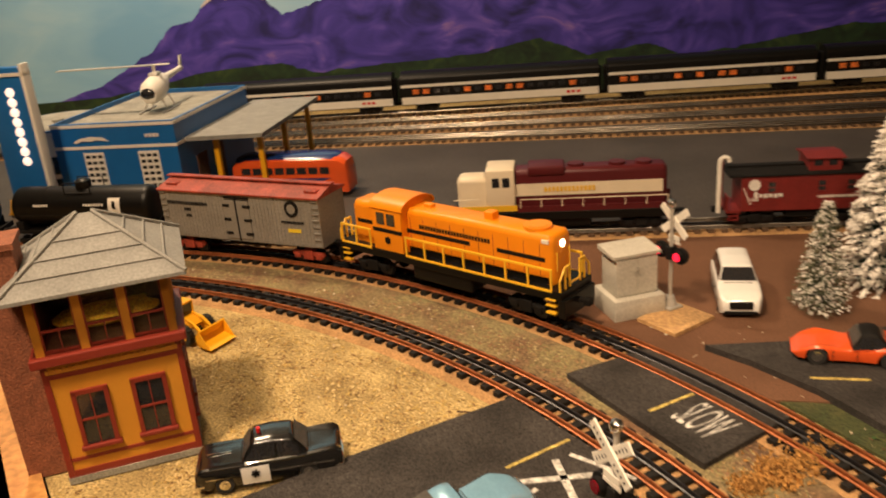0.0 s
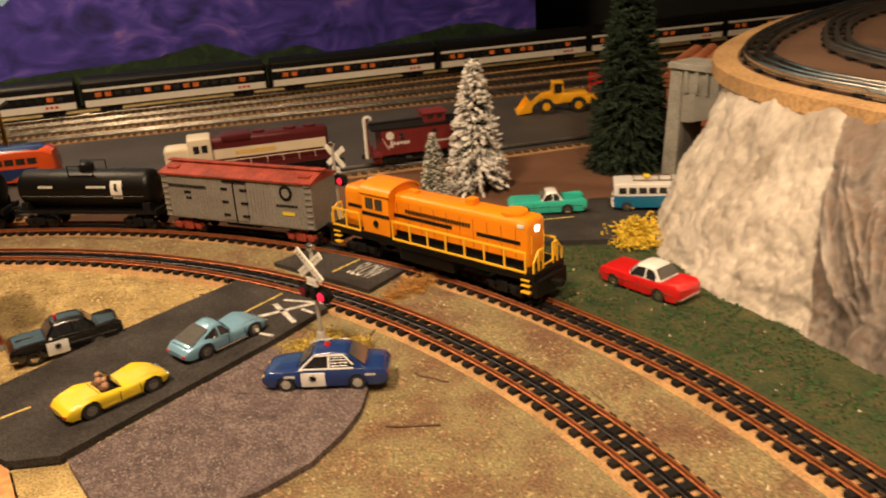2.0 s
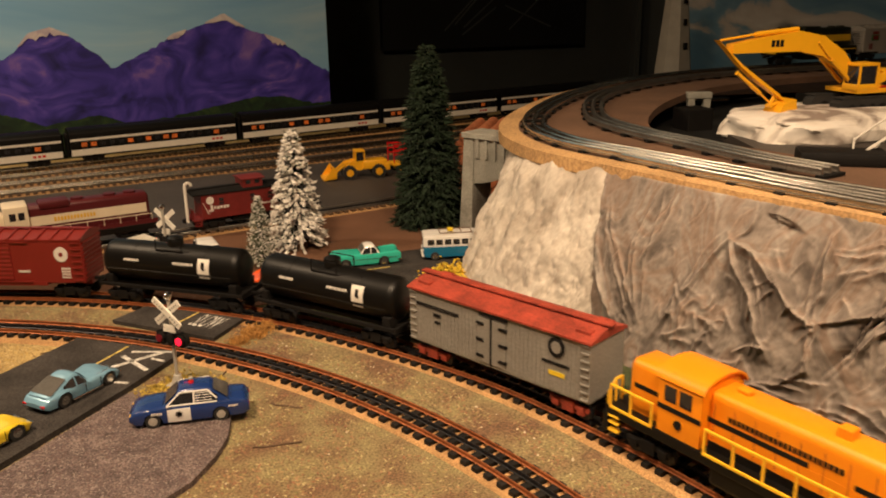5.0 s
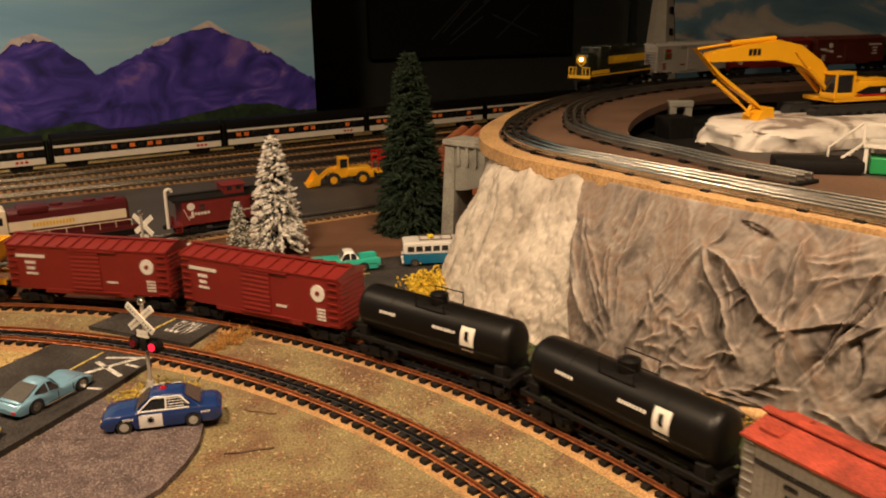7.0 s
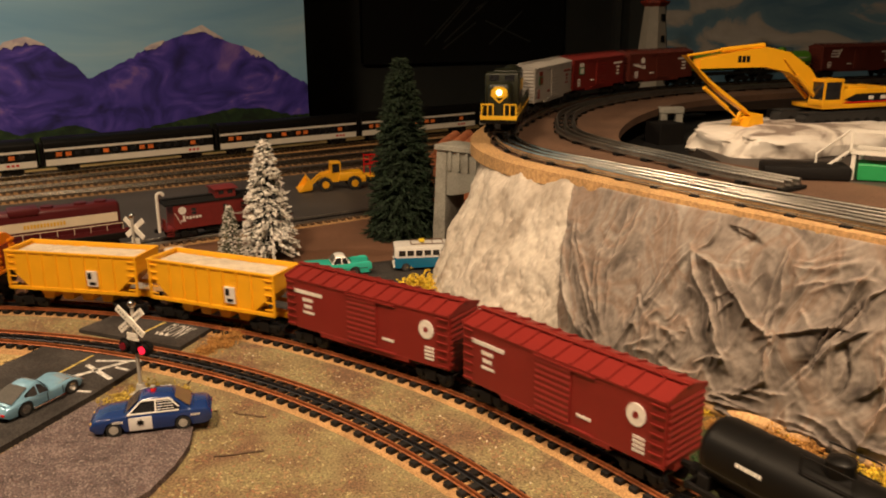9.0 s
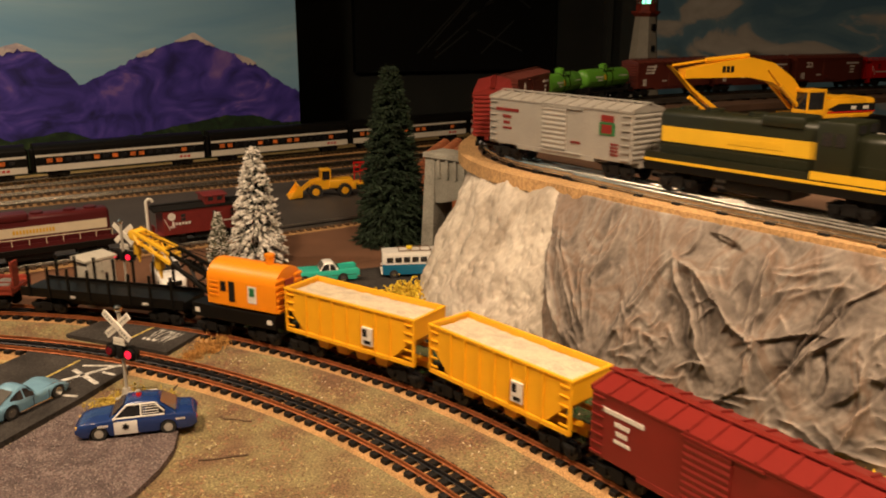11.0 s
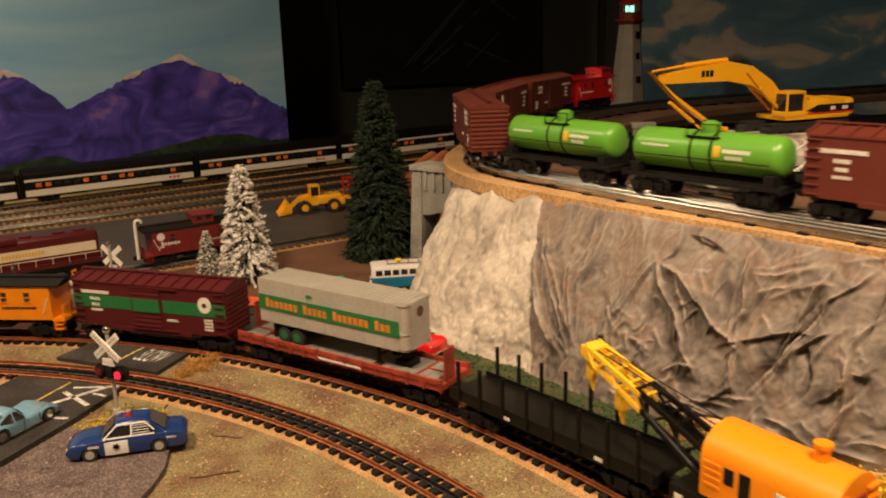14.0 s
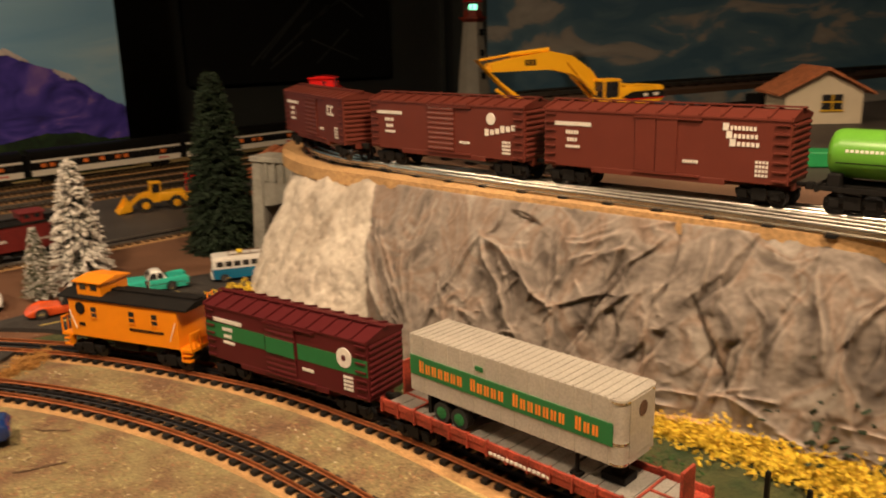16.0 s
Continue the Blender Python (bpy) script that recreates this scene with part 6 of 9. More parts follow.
def coach(name, length, label, group):
    t = thing(name, Matrix(), label, "passenger coach", group)
    h, w = length / 2 - 0.010, 0.031
    pts = [(-w, 0.018), (-w, 0.078)] + [(-w * math.cos(math.pi * i / 12), 0.078 + 0.017 * math.sin(math.pi * i / 12)) for i in range(1, 12)] + [(w, 0.078), (w, 0.018)]
    solid("body", lambda b: loft(b, [[(x, y, z) for y, z in pts] for x in (-h, h)]), M["black"], t, "black coach shell")
    for s in (-1, 1):
        solid("band", lambda b: box(b, -h + 0.001, h - 0.001, s * w - 0.0008, s * w + 0.0008, 0.020, 0.037), M["white"], t, "white lower band", False)
        solid("band", lambda b: box(b, -h + 0.001, h - 0.001, s * w - 0.0008, s * w + 0.0008, 0.060, 0.0665), M["white"], t, "thin white upper band", False)
        rng = random.Random(int(length * 1e4))
        for i in range(17):
            x = -h + 0.036 + i * (2 * h - 0.072) / 16
            lit = rng.random() < 0.45
            solid("window", lambda b: box(b, x - 0.0075, x + 0.0075, s * w - 0.0006, s * w + 0.0006, 0.044, 0.055), M["amberglow"] if lit else M["glassdark"], t, "lit amber window" if lit else "", False)
        solid("emblem", lambda b: bars(b, h - 0.075, h - 0.04, s * (w + 0.0006), 0.026, 0.006, 3), M["carred"], t, "small red marks", False)
    for e in (-1, 1):
        solid("vestibule", lambda b: box(b, e * h, e * (h + 0.008), -0.014, 0.014, 0.02, 0.08, 0.002), M["matblack"], t, "", False)
    running_gear(t, length, M["matblack"], 0.07, 0.0)
    return t


def set_height(t, k, lift):
    """Sets a car's body at its true height over the trucks: stretched a little and lifted."""
    low = 0.014

    def up(z):
        return z * k + lift if z > low else z * (low * k + lift) / low
    for ob in t.children:
        if ob.name.startswith("truck"):
            for v in ob.data.vertices:
                v.co.z *= 1.22
        elif ob.name.startswith("wheel"):
            ob.location.z = up(ob.location.z - 0.0105) + 0.0105
        else:
            for v in ob.data.vertices:
                v.co.z = up(v.co.z)


# the lower train, from its front
BLUE = [
    (road_switcher("locomotive", 0.362, "orange hood diesel with yellow railings and lit headlight"), 0.362),
    (reefer("refrigerator_car", 0.287, "grey wooden refrigerator car with an oxide red roof"), 0.287),
    (tank_car("tank_car", 0.262, M["black"], "glossy black tank car with a white square panel", "black tank cars"), 0.262),
    (tank_car("tank_car", 0.262, M["black"], "glossy black tank car with a white square panel", "black tank cars"), 0.262),
    (boxcar("boxcar", 0.290, M["boxred"], M["boxred"], "bright red boxcar with white marks and ribbed door", "red boxcars"), 0.290),
    (boxcar("boxcar", 0.286, M["boxred"], M["boxred"], "bright red boxcar with white marks and ribbed door", "red boxcars"), 0.286),
    (hopper("hopper_car", 0.233, "yellow open hopper car filled with pale sand", "yellow hoppers"), 0.233),
    (hopper("hopper_car", 0.233, "yellow open hopper car filled with pale sand", "yellow hoppers"), 0.233),
    (crane_car("crane_car", 0.165, "orange railway crane with a black and yellow boom"), 0.165),
    (stake_car("flat_car", 0.290, "black stake-sided flat car running below a crane boom"), 0.290),
    (flat_car("flat_car", 0.352, "red-brown flat car that carries a silver trailer"), 0.352),
    (boxcar("boxcar", 0.280, M["maroon"], M["maroon"], "maroon boxcar with a green band and white emblem", "red boxcars", stripe=M["dgreen"]), 0.280),
    (caboose("caboose", 0.231, M["orange"], M["matblack"], "orange caboose with a black roof and cupola"), 0.231),
]
HIGHWAY = trailer("trailer", "silver ribbed highway trailer with a green band, on a flat car")
for k, (ob, length) in enumerate(BLUE):
    set_height(ob, 1.06 if k == 0 else 1.08, 0.005 if k == 0 else 0.007)
set_height(HIGHWAY, 1.08, 0.007)

# the upper train
UP = [
    (cab_diesel("locomotive", 0.325, "dark green diesel with a yellow nose and lit headlight", mat("dark_olive_shell", (0.014, 0.016, 0.007), 0.4), mat("dark_olive_nose", (0.014, 0.016, 0.007), 0.4), M["gold"], True), 0.325),
    (boxcar("boxcar", 0.300, M["silver"], M["silver"], "silver boxcar with a red emblem on the raised line", "upper boxcars", herald="square", marks_m=M["boxred"]), 0.300),
    (boxcar("boxcar", 0.310, M["boxred"], M["boxred"], "red boxcar with a green square emblem", "upper boxcars", herald="square"), 0.310),
    (boxcar("boxcar", 0.285, M["brown"], M["brown"], "brown boxcar with slanting white script marks", "upper boxcars", herald="script"), 0.285),
    (tank_car("tank_car", 0.235, M["green"], "bright green tank car with black bands and dome platform", "green tank cars", False), 0.235),
    (tank_car("tank_car", 0.235, M["green"], "bright green tank car with black bands and dome platform", "green tank cars", False), 0.235),
    (boxcar("boxcar", 0.315, M["brown"], M["brown"], "brown boxcar with three lines of white marks", "upper boxcars", door="plain", herald="lines"), 0.315),
    (boxcar("boxcar", 0.300, M["brown"], M["brown"], "brown boxcar with slanting white script marks", "upper boxcars", herald="script"), 0.300),
    (boxcar("boxcar", 0.280, M["brown"], M["brown"], "brown boxcar with a large white emblem", "upper boxcars", herald="block"), 0.280),
    (caboose("caboose", 0.220, M["carred"], M["carred"], "bright red caboose with a cupola on the raised line"), 0.220),
]

for ob, length in UP:
    set_height(ob, 1.08, 0.004)

# standing stock in the yard
def stand(ob, line, x, flip=False, dz=0.0):
    k = (line[1][1] - line[0][1]) / (line[1][0] - line[0][0])
    a = math.degrees(math.atan(k)) + (180 if flip else 0)
    ob.matrix_world = pose(x, line[0][1] + k * (x - line[0][0]), RAIL_LOW + dz, 0, 0, a)


stand(cab_diesel("locomotive", 0.325, "maroon and cream hood diesel parked on the siding", M["maroon"], M["cream"], M["cream"]), SIDING, -0.205, True)
old = caboose("caboose", 0.225, mat("dark_red_boards", (0.16, 0.016, 0.014), 0.45), M["matblack"], "dark red caboose with black roof parked on the siding", 0.02)
stand(old, SIDING, 0.105)
solid("script_lettering", lambda b: [box(b, -0.068 + i * 0.0062, -0.0635 + i * 0.0062, -0.0298, -0.0288, 0.040 + 0.001 * (i % 2), 0.0455 + (0.003 if i == 0 else 0)) for i in range(6)], M["lettering"], old, "white script marks", False)
solid("hooked_pipe", lambda b: (tube(b, (-0.112, -0.024, 0.020), (-0.112, -0.024, 0.090), 0.003, n=10), [tube(b, (-0.112 + 0.006 * (1 - math.cos(a)), -0.024, 0.090 + 0.006 * math.sin(a)), (-0.112 + 0.006 * (1 - math.cos(a + 0.4)), -0.024, 0.090 + 0.006 * math.sin(a + 0.4)), 0.003, n=10) for a in (0, 0.4, 0.8, 1.2, 1.6, 2.0, 2.4, 2.8)]), M["white"], old, "white hooked pipe")
first_coach = coach("passenger_coach", 0.487, "black passenger coach with white bands and amber windows", "passenger coaches")
k = (COACH[1][1] - COACH[0][1]) / (COACH[1][0] - COACH[0][0])
for i in range(6):
    x = -0.773 - 0.2355 + i * 0.471
    ob = first_coach if i == 0 else copy_thing(first_coach, Matrix())
    ob.matrix_world = pose(x, COACH[0][1] + k * (x - COACH[0][0]), RAIL_LOW, 0, 0, math.degrees(math.atan(k)))

# ---- die-cast road vehicles, front toward +x, wheels on z = 0 ----


def vehicle(name, label, category, m, length, width, belt, roof_z, body_m, roof_m, top, plan, cab, wheels, doors=None, bumper=True, open_top=False, fender=((0, 0), (1, 0)), group="cars on the layout", low=0.0045, wheel_r=0.0078, rim_m=None, lamp_m=None, side_trim=True, headlights=True, screen_m=None):
    """top: (x, height) of bonnet, waist and boot as shares of half length and belt; plan: (x, half width share);
    fender: extra height of the wings over the middle; cab: x of screen foot, roof front, roof rear, rear screen foot."""
    t = thing(name, m, label, category, group)
    h, w = length / 2, width / 2
    arch = wheel_r * 1.16

    def along(table, k):
        return float(np.interp(k, [p[0] for p in table], [p[1] for p in table]))

    def smooth(table, k):
        return sum(along(table, k + d) for d in (-0.05, -0.025, 0, 0.025, 0.05)) / 5

    def body(b):
        rings = []
        for i in range(65):
            k = -math.cos(math.pi * i / 64) * 0.35 + (-1 + 2 * i / 64) * 0.65
            x, zt, ww = k * h, belt * smooth(top, k), w * smooth(plan, k)
            zw = zt + belt * smooth(fender, k)
            zl = low + 0.0030 * max(0, (abs(k) - 0.9) / 0.1)
            side = [(1.0, zl + (zw - zl) * 0.66), (1.005, zl + (zw - zl) * 0.48), (0.985, zl + (zw - zl) * 0.24), (0.955, zl)]
            cut = 0.0
            for c in wheels:
                dx = abs(x - c * h)
                if dx < arch:
                    cut = wheel_r + math.sqrt(arch * arch - dx * dx)
            half = [(0.0, zt + 0.0010), (0.42, zt + 0.0008), (0.70, zt + (zw - zt) * 0.45), (0.87, zw - 0.0003), (0.955, zw - 0.0014), (0.99, zl + (zw - zl) * 0.80)]
            half += [(f, max(z, min(cut, zw - 0.0024))) for f, z in side]
            half += [(0.70, max(zl, min(cut, zw - 0.003))), (0.0, zl)]
            right = [(x, -ww * f, z) for f, z in half]
            rings.append(right + [(p[0], -p[1], p[2]) for p in right[-2:0:-1]])
        loft(b, rings)
    solid("body", body, body_m, t)
    x1, x2, x3, x4 = [k * h for k in cab]
    for k, n in ((x1 / h + 0.01, "bonnet_seam"), (x4 / h - 0.02, "boot_seam")):
        z = belt * smooth(top, k) + 0.0009
        solid(n, lambda b: box(b, k * h - 0.0003, k * h + 0.0003, -w * 0.62, w * 0.62, z - 0.001, z + 0.0003), M["matblack"], t, "", False)
    if not open_top:
        foot_f, foot_r = belt * smooth(top, cab[0]), belt * smooth(top, cab[3])

        def shell(x):
            """Height and half width of the cabin roof line at x."""
            zt = float(np.interp(x, [x4, x3, (x2 + x3) / 2, x2, x1], [foot_r, roof_z - 0.0006, roof_z + 0.0006, roof_z - 0.0006, foot_f]))
            return zt

        def point(x, v, s, lift=0.0):
            """A point of the cabin's flank: v from the waist (0) up to the roof's edge (1)."""
            zt = shell(x)
            zb = belt * smooth(top, x / h) - 0.001
            k = 0.90 - 0.20 * v * (zt - zb) / max(1e-6, roof_z - belt)
            return (x, s * (w * k + lift), zb + (zt - 0.0014 - zb) * v)

        def house(b):
            rings = []
            for i in range(33):
                x = x4 + (x1 - x4) * i / 32
                half = [point(x, v, -1) for v in (0.0, 0.35, 0.7, 1.0)]
                e = half[-1]
                half += [(x, e[1] * 0.90, shell(x) - 0.0003), (x, e[1] * 0.5, shell(x) + 0.0004), (x, 0.0, shell(x) + 0.0006)]
                rings.append(half + [(p[0], -p[1], p[2]) for p in half[-2::-1]])
            loft(b, rings)
        solid("cabin", house, roof_m, t)

        def pane(b, xa, xb, va, vb, s):
            """Side glass that follows the flank between the pillars."""
            n = 8
            g = [[b.verts.new(point(xa + (xb - xa) * i / n, v, s, 0.0005)) for v in (va, vb)] for i in range(n + 1)]
            for i in range(n):
                b.faces.new((g[i][0], g[i + 1][0], g[i + 1][1], g[i][1]))
        mid = x2 * 0.42 + x3 * 0.58
        f0, f1, r0, r1 = x1 - (x1 - x2) * 0.34, mid + 0.0009, mid - 0.0009, x4 + (x3 - x4) * 0.62
        for s in (-1, 1):
            for xa, xb in ((f1, f0), (r1, r0)):
                if xb - xa > 0.003:
                    solid("side_window", lambda b: pane(b, xa, xb, 0.14, 0.90, s), M["glassdark"], t, "dark side glass", False)
            solid("window_strip", lambda b: [tube(b, point(x4 + (x1 - x4) * i / 12, 0.06, s, 0.0003), point(x4 + (x1 - x4) * (i + 1) / 12, 0.06, s, 0.0003), 0.0004, n=5) for i in range(12)], M["chrome"] if bumper else body_m, t, "", False)

        def screen(b, xa, xb):
            g = []
            for i in range(5):
                x = xa + (xb - xa) * (0.12 + 0.74 * i / 4)
                e = abs(point(x, 1.0, 1)[1]) * 0.93
                g.append([b.verts.new((x + (0.0006 if xa > xb else -0.0006), y, shell(x) + 0.0011)) for y in (-e, -e * 0.5, 0, e * 0.5, e)])
            for i in range(4):
                for j in range(4):
                    b.faces.new((g[i][j], g[i + 1][j], g[i + 1][j + 1], g[i][j + 1]))
        solid("windscreen", lambda b: screen(b, x1, x2), screen_m or M["glasslight"], t, "clear windscreen", False)
        solid("rear_window", lambda b: screen(b, x4, x3), M["glasslight"], t, "rear window", False)
    else:
        zc = belt * smooth(top, (x1 + x4) / 2 / h)
        solid("cockpit", lambda b: box(b, x4, x1, -w * 0.66, w * 0.66, zc * 0.7, zc + 0.0014, 0.002), M["matblack"], t, "dark open cockpit")
        solid("windscreen", lambda b: loft(b, [[(x1 + 0.004 - 0.003 * abs(y), y * w * 0.72, zc) for y in (-1, -0.5, 0, 0.5, 1)] + [(x1 + 0.0047 - 0.003 * abs(y), y * w * 0.72, zc) for y in (1, 0.5, 0, -0.5, -1)],
                                                   [(x1 - 0.004 - 0.003 * abs(y), y * w * 0.62, roof_z) for y in (-1, -0.5, 0, 0.5, 1)] + [(x1 - 0.0033 - 0.003 * abs(y), y * w * 0.62, roof_z) for y in (1, 0.5, 0, -0.5, -1)]]), M["glassdark"], t, "low windscreen")
        solid("screen_frame", lambda b: [tube(b, (x1 - 0.004 - 0.003 * abs(p), p * w * 0.62, roof_z), (x1 - 0.004 - 0.003 * abs(q), q * w * 0.62, roof_z), 0.0006, n=6) for p, q in ((-1, -0.5), (-0.5, 0), (0, 0.5), (0.5, 1))] + [tube(b, (x1 + 0.001, p * w * 0.72, zc), (x1 - 0.007, p * w * 0.62, roof_z), 0.0006, n=6) for p in (-1, 1)], M["chrome"], t, "chrome screen frame")
        solid("seat", lambda b: [box(b, x4 + 0.002, x4 + 0.008, s * w * 0.33 - 0.005, s * w * 0.33 + 0.005, zc * 0.7, zc + 0.004, 0.0015) for s in (-1, 1)], M["bark"], t)
    for x in wheels:
        ww = w * smooth(plan, x)
        for s in (-1, 1):
            wh = solid("wheel", lambda b: tube(b, (0, -0.0026, 0), (0, 0.0026, 0), wheel_r, n=24), M["rubber"], t, "black tyre")
            wh.matrix_basis = pose(x * h, s * (ww * 0.985 - 0.0026), wheel_r)
            solid("rim", lambda b: (tube(b, (0, -0.0029, 0), (0, 0.0029, 0), wheel_r * 0.60, n=18), tube(b, (0, -0.0034, 0), (0, 0.0034, 0), wheel_r * 0.22, n=10)), rim_m or M["chrome"], wh, "bright wheel rim")
    if bumper:
        for e in (-1, 1):
            solid("bumper", lambda b: (box(b, e * h - 0.0016, e * h + 0.0016, -w * 0.84, w * 0.84, low + 0.0022, low + 0.0056, 0.0013), [box(b, e * (h - 0.003) - 0.004, e * (h - 0.003) + 0.004, s * w * 0.90 - 0.0012, s * w * 0.90 + 0.0012, low + 0.0024, low + 0.0054, 0.001) for s in (-1, 1)]), M["chrome"], t, "chrome bumper")
    for s in (-1, 1):
        zf, zr = belt * smooth(top, 0.96) * 0.80, belt * smooth(top, -0.97) * 0.78
        if headlights:
            solid("headlight", lambda b: tube(b, (h - 0.008, s * w * 0.62, zf), (h - 0.0008, s * w * 0.62, zf), 0.0026, n=14), lamp_m or M["white"], t, "round headlight")
        solid("tail_light", lambda b: box(b, -h - 0.0004, -h + 0.004, s * w * 0.66 - 0.003, s * w * 0.66 + 0.003, zr - 0.0014, zr + 0.0014, 0.0006), M["carred"], t, "red tail light")
        if side_trim:
            solid("side_trim", lambda b: box(b, -h * 0.88, h * 0.86, s * w * 1.005 - 0.0004, s * w * 1.005 + 0.0004, belt * 0.60, belt * 0.635), M["chrome"], t, "bright side moulding", False)
        for k in ((0.36, -0.02) if not doors else ()):
            solid("door_seam", lambda b: box(b, k * h - 0.0002, k * h + 0.0002, s * w * 1.0 - 0.0004, s * w * 1.0 + 0.0003, low + 0.002, belt * 0.86), M["matblack"], t, "", False)
    if doors:
        for s in (-1, 1):
            solid("door", lambda b: loft(b, [[(x, s * (w * f + e), low + (belt - low) * z) for f, z in ((0.962, 0.02), (0.99, 0.25), (1.008, 0.48), (1.003, 0.68), (0.992, 0.84))] + [(x, s * w * 0.9, low + (belt - low) * z) for z in (0.84, 0.02)] for x, e in ((doors[0] * h, 0.0004), (doors[1] * h, 0.0004))]), M["carwhite"], t, "white door panel")
            c = (doors[0] + doors[1]) / 2 * h
            solid("door_emblem", lambda b: [box(b, -0.0036, 0.0036, s * w * 1.008 - 0.0010, s * w * 1.008 + 0.0008, -0.0009, 0.0009, 0, Matrix.Translation((c, 0, belt * 0.62)) @ Matrix.Rotation(a, 4, "Y")) for a in (0.3, 1.35, 2.4)], M["matblack"], t, "dark star emblem", False)
            solid("mirror", lambda b: box(b, x1 - 0.006, x1 - 0.003, s * (w + 0.0005) - 0.0012, s * (w + 0.0005) + 0.0012, belt, belt + 0.0024, 0.0006), M["carwhite"], t)
    return t


SEDAN = ((-1.0, 0.62), (-0.985, 0.86), (-0.94, 0.96), (-0.72, 1.0), (0.42, 0.99), (0.75, 0.93), (0.93, 0.82), (0.985, 0.66), (1.0, 0.48))
BOXY = ((-1.0, 0.70), (-0.985, 0.90), (-0.9, 0.96), (-0.6, 0.99), (0.4, 1.0), (0.8, 0.97), (0.96, 0.92), (0.99, 0.80), (1.0, 0.60))
WAVE = ((-1.0, 0.50), (-0.98, 0.74), (-0.9, 0.86), (-0.5, 0.94), (-0.1, 0.90), (0.25, 0.86), (0.6, 0.84), (0.85, 0.66), (0.96, 0.52), (1.0, 0.40))
ROUND_END = ((-1.0, 0.80), (-0.97, 0.90), (-0.85, 0.98), (-0.5, 1.0), (0.0, 0.99), (0.5, 1.0), (0.82, 0.97), (0.94, 0.88), (1.0, 0.74))
SQUARE_END = ((-1.0, 0.90), (-0.97, 0.96), (-0.8, 1.0), (0.8, 1.0), (0.96, 0.95), (1.0, 0.88))
COKE = ((-1.0, 0.74), (-0.95, 0.86), (-0.75, 0.98), (-0.5, 1.02), (-0.12, 0.90), (0.15, 0.90), (0.58, 1.02), (0.82, 0.92), (0.95, 0.74), (1.0, 0.60))
HUMPS = ((-1.0, 0.0), (-0.85, 0.06), (-0.52, 0.17), (-0.18, 0.02), (0.15, 0.02), (0.58, 0.20), (0.85, 0.10), (1.0, 0.0))
FINS = ((-1.0, 0.16), (-0.85, 0.14), (-0.4, 0.03), (0.2, 0.02), (0.7, 0.05), (0.95, 0.07), (1.0, 0.02))


def heading(x0, y0, x1, y1, z):
    """Stands between a tail point and a nose point."""
    return pose((x0 + x1) / 2, (y0 + y1) / 2, z, 0, 0, math.degrees(math.atan2(y1 - y0, x1 - x0)))


POL = vehicle("police_car", "dark blue police sedan with white doors on the gravel apron", "car", heading(0.046, 0.846, -0.078, 0.856, 0.009), 0.124, 0.044, 0.0225, 0.0375, M["carblue"], M["carblue"], SEDAN, ROUND_END, (0.42, 0.14, -0.36, -0.68), (0.61, -0.52), (-0.02, 0.36), bumper=False, rim_m=M["tin"], lamp_m=M["gold"], side_trim=False)
solid("light_bar", lambda b: (tube(b, (-0.003, 0, 0.0378), (-0.003, 0, 0.0405), 0.0030, n=14), tube(b, (-0.003, 0, 0.0400), (-0.003, 0, 0.0430), 0.0026, 0.0020, n=14)), M["carred"], POL, "red roof light")
solid("light_cap", lambda b: tube(b, (-0.003, 0, 0.0428), (-0.003, 0, 0.0446), 0.0024, n=14), M["tin"], POL)
for s in (-1, 1):
    for p, q in (((0.0225, 0.0228), (0.0085, 0.0352)), ((0.0085, 0.0352), (-0.020, 0.0356)), ((-0.0055, 0.0228), (-0.0055, 0.0352)), ((-0.020, 0.0356), (-0.0290, 0.0262)), ((0.0225, 0.0228), (-0.0290, 0.0228))):
        solid("window_trim", lambda b: tube(b, (p[0], s * (0.0201 - (p[1] - 0.0228) * 0.29), p[1]), (q[0], s * (0.0201 - (q[1] - 0.0228) * 0.29), q[1]), 0.0009, n=6), M["carwhite"], POL, "white window trim")
    solid("window_bars", lambda b: [tube(b, (-0.0065, s * (0.0202 - (z - 0.0228) * 0.29), z), (-0.0240, s * (0.0202 - (z - 0.0228) * 0.29), z), 0.0004, n=5) for z in (0.0255, 0.0282, 0.0309, 0.0335)], M["carwhite"], POL, "pale window bars")
solid("lettering", lambda b: [bars(b, 0.028, 0.039, s * 0.0221, 0.0150, 0.0022, 6) for s in (-1, 1)] + [bars(b, -0.050, -0.040, s * 0.0219, 0.0155, 0.0018, 5) for s in (-1, 1)], M["lettering"], POL, "", False)
BPC = vehicle("police_car", "black 1950s police sedan with white doors on tan ground", "car", heading(-0.272, 1.010, -0.372, 0.952, 0.0025), 0.118, 0.043, 0.0235, 0.0385, M["carblack"], M["carblack"], BOXY, SQUARE_END, (0.36, 0.18, -0.34, -0.56), (0.62, -0.52), (0.00, 0.38), fender=FINS, wheel_r=0.0074)
solid("roof_light", lambda b: (tube(b, (0.006, 0, 0.038), (0.006, 0, 0.043), 0.0018, n=12)), M["carred"], BPC, "red roof light")
solid("hood_ornament", lambda b: box(b, 0.030, 0.050, -0.0008, 0.0008, 0.0238, 0.0250, 0.0004), M["chrome"], BPC)
solid("grille", lambda b: [box(b, 0.0575, 0.0596, -0.016, 0.016, z, z + 0.0012, 0.0004) for z in (0.0118, 0.0138, 0.0158)], M["chrome"], BPC, "chrome grille", False)
